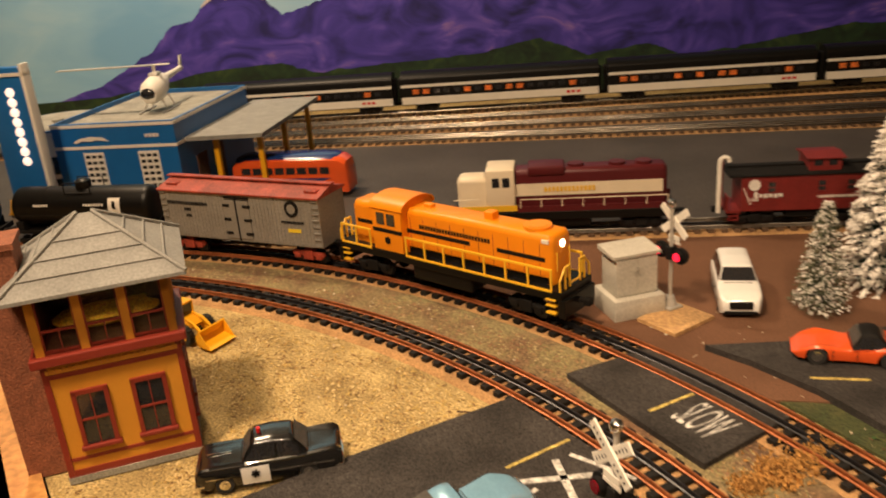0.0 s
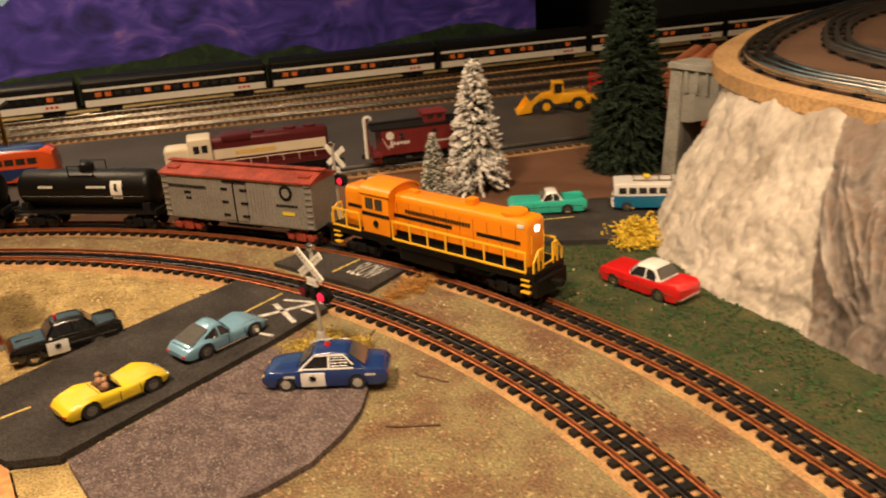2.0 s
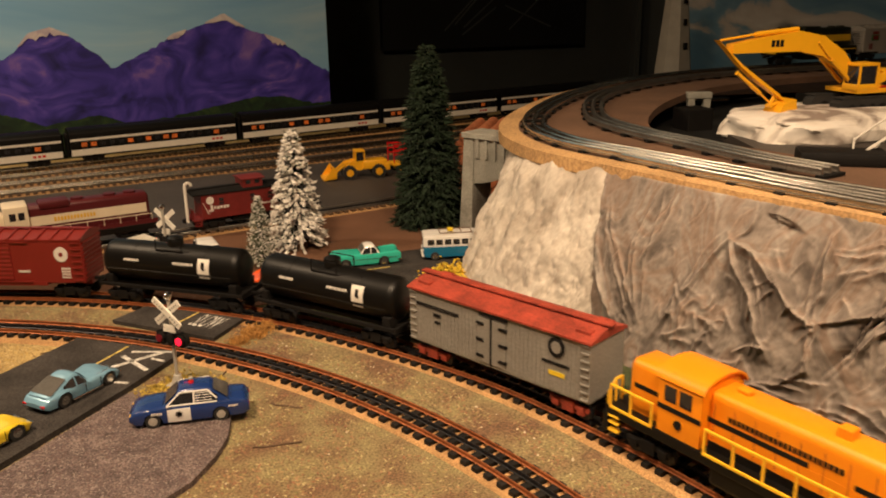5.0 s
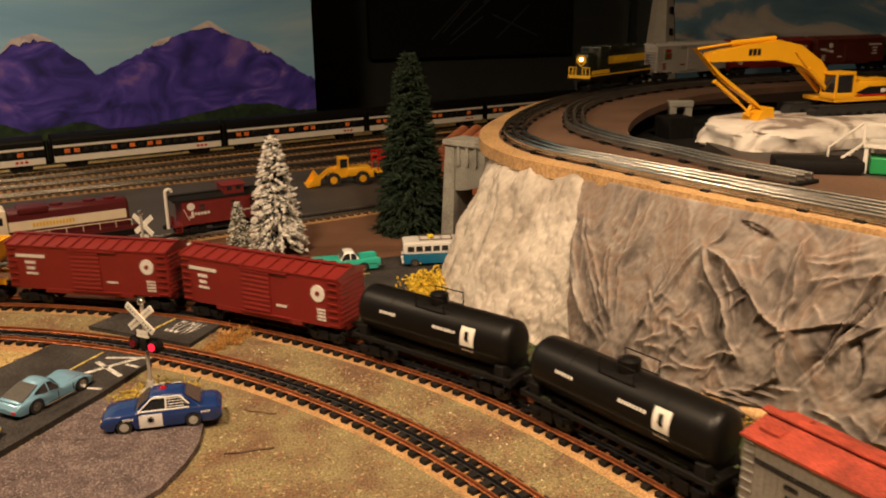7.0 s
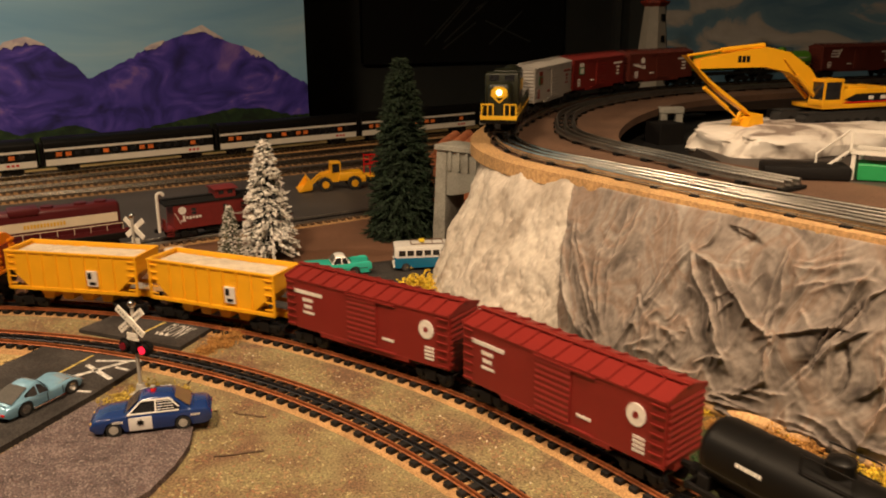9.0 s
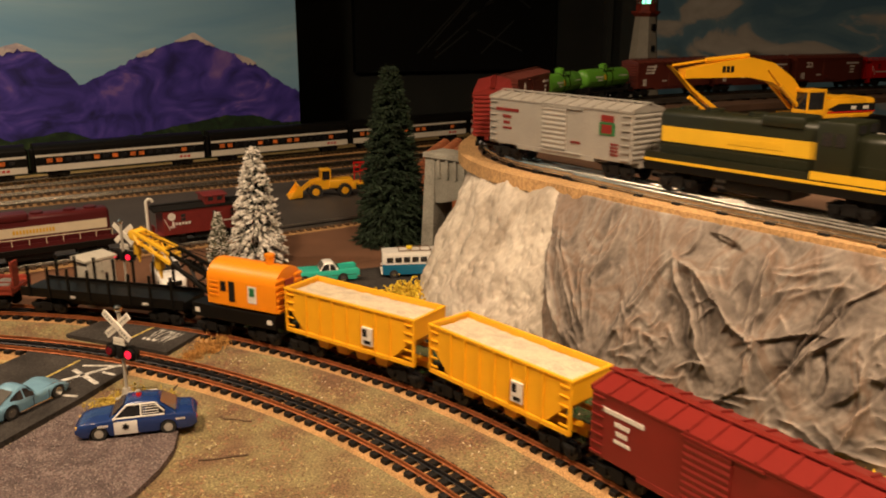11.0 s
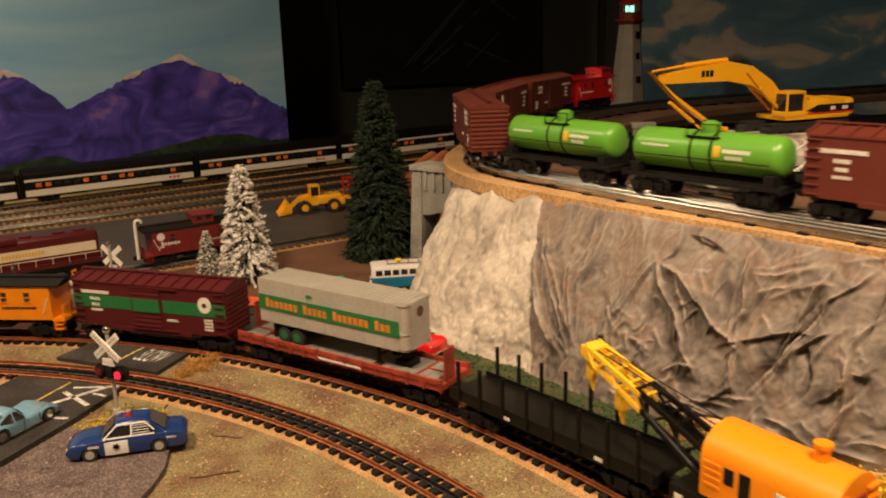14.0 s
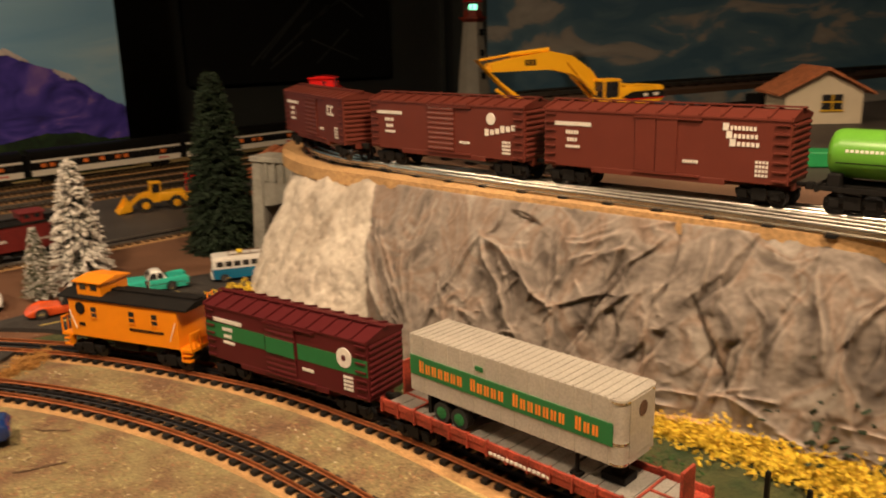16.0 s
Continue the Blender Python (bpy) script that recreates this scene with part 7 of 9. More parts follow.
YEL = vehicle("sports_car", "yellow open sports car with a doll driver on the road", "car", heading(-0.2655, 0.808, -0.1865, 0.882, 0.010), 0.108, 0.043, 0.0190, 0.0285, M["caryel"], M["caryel"], WAVE, COKE, (0.04, 0, 0, -0.30), (0.60, -0.56), open_top=True, fender=HUMPS, wheel_r=0.0086, bumper=False, side_trim=False, headlights=False)
solid("doll", lambda b: (ball(b, (-0.008, 0.007, 0.0205), 0.0045, 2, 0.8, 1, 1.2), ball(b, (-0.008, 0.007, 0.0275), 0.0028), ball(b, (-0.008, -0.007, 0.0205), 0.0045, 2, 0.8, 1, 1.2), ball(b, (-0.008, -0.007, 0.0270), 0.0028)), M["skin"], YEL, "two small plastic dolls")
SKY = vehicle("sports_car", "pale blue sports coupe parked on the road", "car", heading(-0.181, 0.909, -0.104, 0.989, 0.010), 0.110, 0.042, 0.0190, 0.0305, M["carsky"], M["carsky"], WAVE, COKE, (0.10, -0.08, -0.28, -0.86), (0.60, -0.54), fender=HUMPS, wheel_r=0.0084, bumper=False, side_trim=False, headlights=False)
for car in (YEL, SKY):
    for s in (-1, 1):
        solid("side_pipe", lambda b: tube(b, (-0.020, s * 0.0208, 0.0050), (0.022, s * 0.0208, 0.0050), 0.0012, n=8), M["chrome"], car, "chrome side pipe")
        for e in (-1, 1):
            solid("corner_bumper", lambda b: box(b, e * 0.0535 - 0.0012, e * 0.0535 + 0.0012, s * 0.011 - 0.005, s * 0.011 + 0.005, 0.0075, 0.0098, 0.0008), M["chrome"], car, "chrome corner bumper")
vehicle("convertible_car", "turquoise 1950s convertible with a white top", "car", heading(0.338, 1.304, 0.222, 1.309, 0.010), 0.116, 0.042, 0.0220, 0.0345, M["teal"], M["carwhite"], BOXY, SQUARE_END, (0.16, 0.02, -0.24, -0.40), (0.62, -0.50), fender=FINS)
vehicle("hardtop_car", "red hardtop with a white roof on the turf", "car", heading(0.388, 0.972, 0.318, 1.066, 0.0025), 0.117, 0.044, 0.0230, 0.0375, M["carred"], M["carwhite"], BOXY, SQUARE_END, (0.26, 0.06, -0.34, -0.54), (0.60, -0.52), fender=FINS)
vehicle("sports_car", "orange sports coupe with a black top on the rear road", "car", heading(0.190, 1.266, 0.086, 1.262, 0.010), 0.108, 0.042, 0.0190, 0.0305, M["carorange"], M["matblack"], WAVE, COKE, (0.06, -0.10, -0.34, -0.55), (0.60, -0.54), fender=HUMPS, wheel_r=0.0084, bumper=False, side_trim=False, headlights=False)
SUV = vehicle("sport_utility_car", "white sport utility car parked on the brown board", "car", heading(0.022, 1.452, 0.038, 1.340, 0.0035), 0.113, 0.046, 0.0275, 0.0430, M["carwhite"], M["carwhite"], SEDAN, ROUND_END, (0.40, 0.14, -0.80, -0.97), (0.60, -0.56), bumper=False, wheel_r=0.0088, side_trim=False, screen_m=M["glassdark"])
solid("grille", lambda b: (box(b, 0.0525, 0.0578, -0.012, 0.012, 0.0115, 0.0195, 0.001), box(b, 0.050, 0.0575, -0.017, 0.017, 0.0055, 0.0095, 0.001)), M["matblack"], SUV, "black front grille")

# camper van
VAN = thing("camper_van", heading(0.480, 1.283, 0.378, 1.304, 0.010), "blue and white split-screen camper van with a roof rack", "van", "cars on the layout")


def van_shell(b, z0, z1, grow):
    r = []
    for k, zz, ww in ((-1.0, 0.94, 0.86), (-0.96, 0.985, 0.95), (-0.85, 1.0, 1.0), (0.8, 1.0, 1.0), (0.93, 0.985, 0.95), (1.0, 0.93, 0.84)):
        x = k * 0.049
        w = 0.0205 * ww + grow
        half = [(x, -w * 0.97, z0), (x, -w, (z0 + z1) / 2), (x, -w * 0.985, z0 + (z1 - z0) * zz * 0.97), (x, -w * 0.80, z0 + (z1 - z0) * zz)]
        r.append(half + [(p[0], -p[1], p[2]) for p in half[::-1]])
    loft(b, r)


solid("lower_body", lambda b: van_shell(b, 0.006, 0.0235, 0.0004), M["busblue"], VAN, "blue lower body")
solid("upper_body", lambda b: van_shell(b, 0.0235, 0.0415, -0.0006), M["carwhite"], VAN, "white upper body")
solid("roof", lambda b: van_shell(b, 0.0405, 0.0445, -0.0024), M["carwhite"], VAN)
for s in (-1, 1):
    for i in range(6):
        x = 0.036 - i * 0.0145
        solid("window", lambda b: box(b, x - 0.0056, x + 0.0056, s * 0.0200 - 0.0008, s * 0.0200 + 0.0008, 0.0275, 0.0365, 0.0006), M["glassdark"], VAN)
    for x in (0.030, -0.028):
        wh = solid("wheel", lambda b: tube(b, (0, -0.0024, 0), (0, 0.0024, 0), 0.0075, n=20), M["rubber"], VAN, "black tyre")
        wh.matrix_basis = pose(x, s * 0.0195, 0.0075)
        solid("rim", lambda b: tube(b, (0, -0.0028, 0), (0, 0.0028, 0), 0.0046, n=16), M["chrome"], wh, "bright wheel rim")
    solid("windscreen", lambda b: box(b, 0.0476, 0.0492, s * 0.0085 - 0.0065, s * 0.0085 + 0.0065, 0.0285, 0.037, 0.0006), M["glassdark"], VAN)
    solid("headlight", lambda b: tube(b, (0.0475, s * 0.0125, 0.0165), (0.0505, s * 0.0125, 0.0165), 0.0026, n=14), M["white"], VAN, "round headlight")
solid("bumper", lambda b: box(b, 0.0485, 0.0515, -0.019, 0.019, 0.006, 0.010, 0.001), M["white"], VAN)
solid("roof_rack", lambda b: ([box(b, -0.035, 0.02, y - 0.0006, y + 0.0006, 0.0455, 0.0468) for y in (-0.014, 0.014)], [box(b, x - 0.0006, x + 0.0006, -0.014, 0.014, 0.0455, 0.0465) for x in (-0.035, -0.017, 0.001, 0.02)]), M["bark"], VAN, "", False)
solid("roof_load", lambda b: box(b, -0.004, 0.006, -0.006, 0.004, 0.0462, 0.0512, 0.0014), M["caryel"], VAN, "small yellow case")

# orange and blue coach beside the depot
BUS = thing("motor_bus", heading(-0.815, 1.705, -0.607, 1.735, 0.003), "orange and blue streamlined bus in front of the depot", "bus")


def bus_shell(b, w, z0, z1, x0, x1):
    r = []
    for k, zz, ww in ((0, 0.80, 0.88), (0.04, 0.92, 0.97), (0.14, 1, 1), (0.8, 1, 1), (0.93, 0.96, 0.97), (0.985, 0.84, 0.9), (1.0, 0.66, 0.8)):
        x = x0 + (x1 - x0) * k
        zt = z0 + (z1 - z0) * zz
        half = [(x, -w * ww, z0), (x, -w * ww * 1.0, zt - 0.014), (x, -w * ww * 0.93, zt - 0.005), (x, -w * ww * 0.66, zt)]
        r.append(half + [(p[0], -p[1], p[2]) for p in half[::-1]])
    loft(b, r)


solid("body", lambda b: bus_shell(b, 0.029, 0.008, 0.070, -0.105, 0.105), M["carorange"], BUS)
solid("roof_panel", lambda b: bus_shell(b, 0.0265, 0.056, 0.0722, -0.098, 0.088), M["carblue"], BUS, "dark blue roof")
for s in (-1, 1):
    for i in range(8):
        x = -0.078 + i * 0.0205
        solid("window", lambda b: box(b, x - 0.0085, x + 0.0085, s * 0.029 - 0.0007, s * 0.029 + 0.0007, 0.041, 0.053, 0.0005), M["glassdark"], BUS, "", False)
    solid("side_panel", lambda b: prism(b, [(-0.095, 0.012), (0.02, 0.012), (0.075, 0.034), (-0.09, 0.034)], s * 0.029 - 0.0008, s * 0.029 + 0.0008), M["carblue"], BUS, "dark blue side panel", False)
    for x in (-0.06, 0.062):
        wh = solid("wheel", lambda b: tube(b, (0, -0.004, 0), (0, 0.004, 0), 0.0115, n=22), M["rubber"], BUS)
        wh.matrix_basis = pose(x, s * 0.0265, 0.0115)
        solid("rim", lambda b: tube(b, (0, -0.0045, 0), (0, 0.0045, 0), 0.007, n=16), M["chrome"], wh)

# ---- yellow machines ----


def machine_wheel(parent, x, y, r, w):
    wh = solid("wheel", lambda b: (tube(b, (0, -w, 0), (0, w, 0), r, n=24), [box(b, -0.0012, 0.0012, -w, w, r - 0.0005, r + 0.0016, 0, Matrix.Rotation(a * math.pi / 8, 4, "Y")) for a in range(16)]), M["rubber"], parent, "black tyre", False)
    wh.matrix_basis = pose(x, y, r + 0.001)
    solid("rim", lambda b: (tube(b, (0, -w - 0.0006, 0), (0, w + 0.0006, 0), r * 0.55, n=20), tube(b, (0, -w - 0.0016, 0), (0, w + 0.0016, 0), r * 0.2, n=10)), M["yellow"], wh, "yellow wheel rim")


def wheel_loader(m, k, label):
    t = thing("wheel_loader", m, label, "wheel loader")
    S = lambda *v: [q * k for q in v]
    solid("body", lambda b: (box(b, *S(-0.072, -0.010, -0.022, 0.022, 0.022, 0.044), 0.003 * k), box(b, *S(-0.078, -0.066, -0.026, 0.026, 0.018, 0.036), 0.002 * k), prism(b, [(p[0] * k, p[1] * k) for p in ((-0.010, 0.020), (0.022, 0.020), (0.030, 0.030), (0.020, 0.040), (-0.010, 0.044))], -0.016 * k, 0.016 * k)), M["yellow"], t)
    solid("cab", lambda b: (box(b, *S(-0.016, 0.010, -0.017, 0.017, 0.066, 0.070), 0.001 * k), [box(b, *S(x - 0.0015, x + 0.0015, y - 0.0015, y + 0.0015, 0.042, 0.067)) for x in (-0.014, 0.008) for y in (-0.015, 0.015)]), M["yellow"], t)
    solid("cab_glass", lambda b: box(b, *S(-0.013, 0.007, -0.0145, 0.0145, 0.044, 0.066)), M["glassdark"], t)
    solid("lift_arm", lambda b: [loft(b, [[(x * k, (y - 0.002) * k, (z - 0.003) * k), (x * k, (y + 0.002) * k, (z - 0.003) * k), (x * k, (y + 0.002) * k, (z + 0.003) * k), (x * k, (y - 0.002) * k, (z + 0.003) * k)] for x, z in ((0.006, 0.044), (0.034, 0.038), (0.062, 0.016))]) for y in (-0.013, 0.013)], M["yellow"], t)
    solid("bucket", lambda b: prism(b, [(p[0] * k, p[1] * k) for p in ((0.060, 0.006), (0.092, 0.002), (0.094, 0.004), (0.066, 0.010), (0.063, 0.020), (0.070, 0.034), (0.068, 0.036), (0.058, 0.024))], -0.031 * k, 0.031 * k), M["yellow"], t)
    for y in (-0.030, 0.030):
        solid("bucket_side", lambda b: prism(b, [(p[0] * k, p[1] * k) for p in ((0.060, 0.008), (0.090, 0.004), (0.069, 0.034))], y * k - 0.001 * k, y * k + 0.001 * k), M["yellow"], t)
    for x in (-0.048, 0.026):
        for y in (-0.026, 0.026):
            machine_wheel(t, x * k, y * k, 0.0165 * k, 0.006 * k)
    return t


wheel_loader(heading(0.50, 2.03, 0.352, 2.035, 0.003), 1.0, "yellow toy wheel loader standing on the yard board")
wheel_loader(pose(-0.556, 1.186, 0.002, 0, 0, -12), 0.62, "small yellow toy loader behind the signal tower")

# log truck and log stack behind the green tree
LOG = thing("log_stack", pose(0.66, 1.70, 0.0, 0, 0, 60), "stacked reddish sawn logs beside the bridge pier", "log stack")
rng = random.Random(3)
for r in range(7):
    for c in range(4):
        y, z = (c - 1.5) * 0.027 + (r % 2) * 0.0135, 0.014 + r * 0.0238
        solid("log", lambda b: tube(b, (-0.10 + rng.uniform(-0.012, 0.012), y, z), (0.10 + rng.uniform(-0.012, 0.012), y, z), 0.0132, 0.0125, n=14), M["log"], LOG)
TRL = thing("log_trailer", pose(0.565, 2.06, 0.003, 0, 0, 188), "yellow log trailer with red racks behind the loader", "trailer")
solid("bed", lambda b: (box(b, -0.07, 0.05, -0.022, 0.022, 0.020, 0.028, 0.001)), M["yellow"], TRL)
solid("rack", lambda b: [box(b, -0.05, 0.05, s * 0.021 - 0.001, s * 0.021 + 0.001, z, z + 0.004) for s in (-1, 1) for z in (0.048, 0.060, 0.072)] + [box(b, x - 0.0012, x + 0.0012, s * 0.021 - 0.001, s * 0.021 + 0.001, 0.028, 0.078) for s in (-1, 1) for x in (-0.048, 0, 0.048)], M["carred"], TRL, "red rack", False)
for x in (-0.05, 0.03):
    for y in (-0.024, 0.024):
        machine_wheel(TRL, x, y, 0.010, 0.004)

# excavator on a snowy boulder
bo = nb()
bmesh.ops.create_icosphere(bo, subdivisions=5, radius=1.0)
for v in bo.verts:
    n = noise.fractal(v.co * 2.2, 1.0, 2.0, 4) * 0.10
    f = Vector((math.copysign(abs(v.co.x) ** 0.55, v.co.x), math.copysign(abs(v.co.y) ** 0.6, v.co.y), math.copysign(abs(v.co.z) ** 0.5, v.co.z)))
    v.co = Vector((f.x * 0.185 * (1 + n), f.y * 0.105 * (1 + n), 0.018 + f.z * 0.030 * (1 + n * 1.2)))
boulder = tagged(link("boulder", bo, M["snowrock"], True), "snow-dusted plaster boulder on the raised deck", "boulder")
boulder.matrix_world = pose(1.035, 1.085, 0.2120, 0, 0, -3)
EXC = thing("excavator", pose(1.15, 1.10, 0.252, 0, 0, 172), "yellow toy tracked excavator with a black counterweight", "excavator")
for y in (-0.030, 0.030):
    def crawler(b):
        pts = [(-0.085, 0.008), (-0.078, 0.001), (0.078, 0.001), (0.085, 0.008), (0.085, 0.018), (0.076, 0.025), (-0.076, 0.025), (-0.085, 0.018)]
        prism(b, pts, y - 0.011, y + 0.011)
        for i in range(24):
            x = -0.078 + i * 0.0068
            box(b, x - 0.0022, x + 0.0022, y - 0.0118, y + 0.0118, 0.0244, 0.0266)
    solid("crawler_track", crawler, M["rubber"], EXC, "black crawler track", False)
    for i in range(7):
        solid("roller", lambda b: tube(b, (-0.062 + i * 0.0205, y - 0.0125, 0.009), (-0.062 + i * 0.0205, y + 0.0125, 0.009), 0.0065, n=14), M["matblack"], EXC)
solid("turntable", lambda b: (tube(b, (0, 0, 0.024), (0, 0, 0.032), 0.028, n=28), box(b, -0.03, 0.03, -0.022, 0.022, 0.012, 0.024)), M["matblack"], EXC)
solid("deck", lambda b: box(b, -0.085, 0.048, -0.036, 0.036, 0.031, 0.038, 0.001), M["yellow"], EXC)
solid("engine_housing", lambda b: (box(b, -0.080, 0.010, -0.034, 0.034, 0.038, 0.062, 0.003), box(b, -0.045, -0.005, -0.030, 0.030, 0.061, 0.066, 0.001)), M["yellow"], EXC)
solid("counterweight", lambda b: box(b, -0.098, -0.076, -0.035, 0.035, 0.033, 0.063, 0.006), M["yellow"], EXC)
for s in (-1, 1):
    solid("side_band", lambda b: prism(b, [(-0.096, 0.040), (-0.02, 0.040), (0.004, 0.045), (-0.02, 0.054), (-0.096, 0.054)], s * 0.0345 - 0.001, s * 0.0345 + 0.001), M["matblack"], EXC, "black side band", False)
    solid("side_stripe", lambda b: box(b, -0.096, 0.002, s * 0.0345 - 0.0014, s * 0.0345 + 0.0014, 0.0395, 0.0415), M["carred"], EXC, "red stripe", False)
    solid("marking", lambda b: (box(b, -0.055, -0.045, s * 0.0345 - 0.0016, s * 0.0345 + 0.0016, 0.0445, 0.050), box(b, -0.082, -0.070, s * 0.0345 - 0.0016, s * 0.0345 + 0.0016, 0.0445, 0.050)), M["lettering"], EXC, "", False)
solid("cab", lambda b: box(b, 0.012, 0.048, 0.004, 0.036, 0.038, 0.076, 0.003), M["glassdark"], EXC, "dark glazed cab")
solid("cab_frame", lambda b: (box(b, 0.010, 0.050, 0.003, 0.037, 0.074, 0.079, 0.001), [box(b, x - 0.0015, x + 0.0015, y - 0.0015, y + 0.0015, 0.038, 0.075) for x in (0.0125, 0.0475) for y in (0.005, 0.036)], box(b, 0.010, 0.05, 0.003, 0.037, 0.036, 0.046, 0.001)), M["yellow"], EXC)


def arm_shape(b, knots, w):
    rings = []
    for x, z, hh in knots:
        rings.append([(x, -w, z - hh), (x, w, z - hh), (x, w, z + hh), (x, -w, z + hh)])
    loft(b, rings)


solid("boom", lambda b: arm_shape(b, [(0.020, 0.046, 0.008), (0.058, 0.082, 0.014), (0.100, 0.106, 0.0155), (0.145, 0.115, 0.0155), (0.205, 0.112, 0.012), (0.268, 0.107, 0.007)], 0.010), M["yellow"], EXC, "yellow bent boom", False)
solid("boom_cylinder", lambda b: [(tube(b, (0.040, s * 0.012, 0.046), (0.085, s * 0.012, 0.085), 0.0035, n=10), tube(b, (0.085, s * 0.012, 0.085), (0.112, s * 0.012, 0.112), 0.0018, n=8)) for s in (-1, 1)], M["yellow"], EXC)
solid("stick", lambda b: loft(b, [[(x - hx, -0.007, z - hz), (x - hx, 0.007, z - hz), (x + hx, 0.007, z + hz), (x + hx, -0.007, z + hz)] for x, z, hx, hz in ((0.288, 0.116, 0.006, 0.005), (0.262, 0.093, 0.011, 0.012), (0.236, 0.072, 0.010, 0.010), (0.168, 0.028, 0.005, 0.006))]), M["yellow"], EXC, "", False)
solid("stick_cylinder", lambda b: (tube(b, (0.145, 0, 0.133), (0.225, 0, 0.127), 0.0040, n=10), tube(b, (0.225, 0, 0.127), (0.286, 0, 0.120), 0.0020, n=8)), M["yellow"], EXC)
solid("bucket_cylinder", lambda b: (tube(b, (0.252, 0, 0.070), (0.205, 0, 0.036), 0.0034, n=10), tube(b, (0.205, 0, 0.036), (0.182, 0, 0.018), 0.0018, n=8)), M["yellow"], EXC)
solid("bucket_link", lambda b: (tube(b, (0.186, -0.006, 0.016), (0.186, 0.006, 0.016), 0.003, n=8), tube(b, (0.186, 0, 0.016), (0.160, 0, 0.022), 0.0028, n=8), tube(b, (0.186, 0, 0.016), (0.176, 0, 0.034), 0.0028, n=8)), M["yellow"], EXC)
solid("bucket", lambda b: (prism(b, [(0.150, 0.026), (0.172, 0.020), (0.181, 0.006), (0.183, -0.008), (0.176, -0.018), (0.160, -0.022), (0.136, -0.019), (0.114, -0.020), (0.136, -0.012), (0.146, 0.004)], -0.019, 0.019)), M["yellow"], EXC, "yellow digging bucket", False)
solid("boom_mark", lambda b: [box(b, 0.178 + i * 0.008, 0.184 + i * 0.008, -0.0106, 0.0106, 0.108, 0.118) for i in range(3)], M["matblack"], EXC, "three dark block marks", False)
EXC.matrix_world = pose(1.088, 1.10, 0.250, 0, 0, 180)

# ---- signal tower ----
TW = thing("signal_tower", pose(-0.482, 0.924, 0.0015, 0, 0, math.degrees(math.atan2(0.067, 0.082))), "ochre and dark red signal tower with a grey shingle roof", "signal tower")
tw, td = 0.106, 0.088
solid("plinth", lambda b: box(b, -0.002, tw + 0.002, -0.002, td + 0.002, 0, 0.006), M["concrete"], TW, "", False)
solid("lower_wall", lambda b: box(b, 0, tw, 0, td, 0.006, 0.112), M["towery"], TW, "ochre boarded wall", False)
solid("upper_floor", lambda b: box(b, 0.004, tw - 0.004, 0.004, td - 0.004, 0.118, 0.121), M["bark"], TW, "", False)
solid("base_board", lambda b: (box(b, -0.0012, tw + 0.0012, -0.0012, td + 0.0012, 0.006, 0.012), box(b, -0.001, tw + 0.001, -0.001, td + 0.001, 0.0205, 0.0235)), M["towerr"], TW, "dark red base trim", False)
solid("cornice", lambda b: (box(b, -0.001, tw + 0.001, -0.001, td + 0.001, 0.0985, 0.1025), box(b, -0.007, tw + 0.007, -0.007, td + 0.007, 0.112, 0.120, 0.001)), M["towerr"], TW, "dark red ledge", False)
solid("dentil_band", lambda b: [box(b, x - 0.0012, x + 0.0012, -0.0016, 0.0, 0.1035, 0.1075) for x in [0.003 + i * 0.005 for i in range(21)]] + [box(b, tw, tw + 0.0016, y - 0.0012, y + 0.0012, 0.1035, 0.1075) for y in [0.003 + i * 0.005 for i in range(17)]], M["towery"], TW, "", False)
for x in (0.001, tw - 0.001):
    for y in (0.001, td - 0.001):
        solid("corner_board", lambda b: box(b, x - 0.0024, x + 0.0024, y - 0.0024, y + 0.0024, 0.006, 0.112), M["towerr"], TW, "", False)
wins = [(x, -0.0006, 0) for x in (0.030, 0.076)] + [(tw + 0.0006, y, 90) for y in (0.026, 0.062)]
for x, y, a in wins:
    wn = solid("window", lambda b: box(b, -0.0115, 0.0115, -0.0006, 0.0006, 0.034, 0.082), M["glassdark"], TW, "dark sash window", False)
    wn.matrix_basis = pose(x, y, 0, 0, 0, a)
    solid("window_frame", lambda b: ([box(b, s * 0.0125 - 0.0018, s * 0.0125 + 0.0018, -0.002, 0.001, 0.032, 0.084) for s in (-1, 1)], box(b, -0.0143, 0.0143, -0.002, 0.001, 0.081, 0.085), box(b, -0.012, 0.012, -0.0014, 0.001, 0.0565, 0.0585), box(b, -0.0004, 0.0004, -0.0012, 0.001, 0.034, 0.081)), M["towerr"], wn, "dark red sash frame", False)
    solid("window_sill", lambda b: box(b, -0.016, 0.016, -0.0042, 0.001, 0.030, 0.0335, 0.0006), M["towerr"], wn, "", False)
z0, z1 = 0.120, 0.173
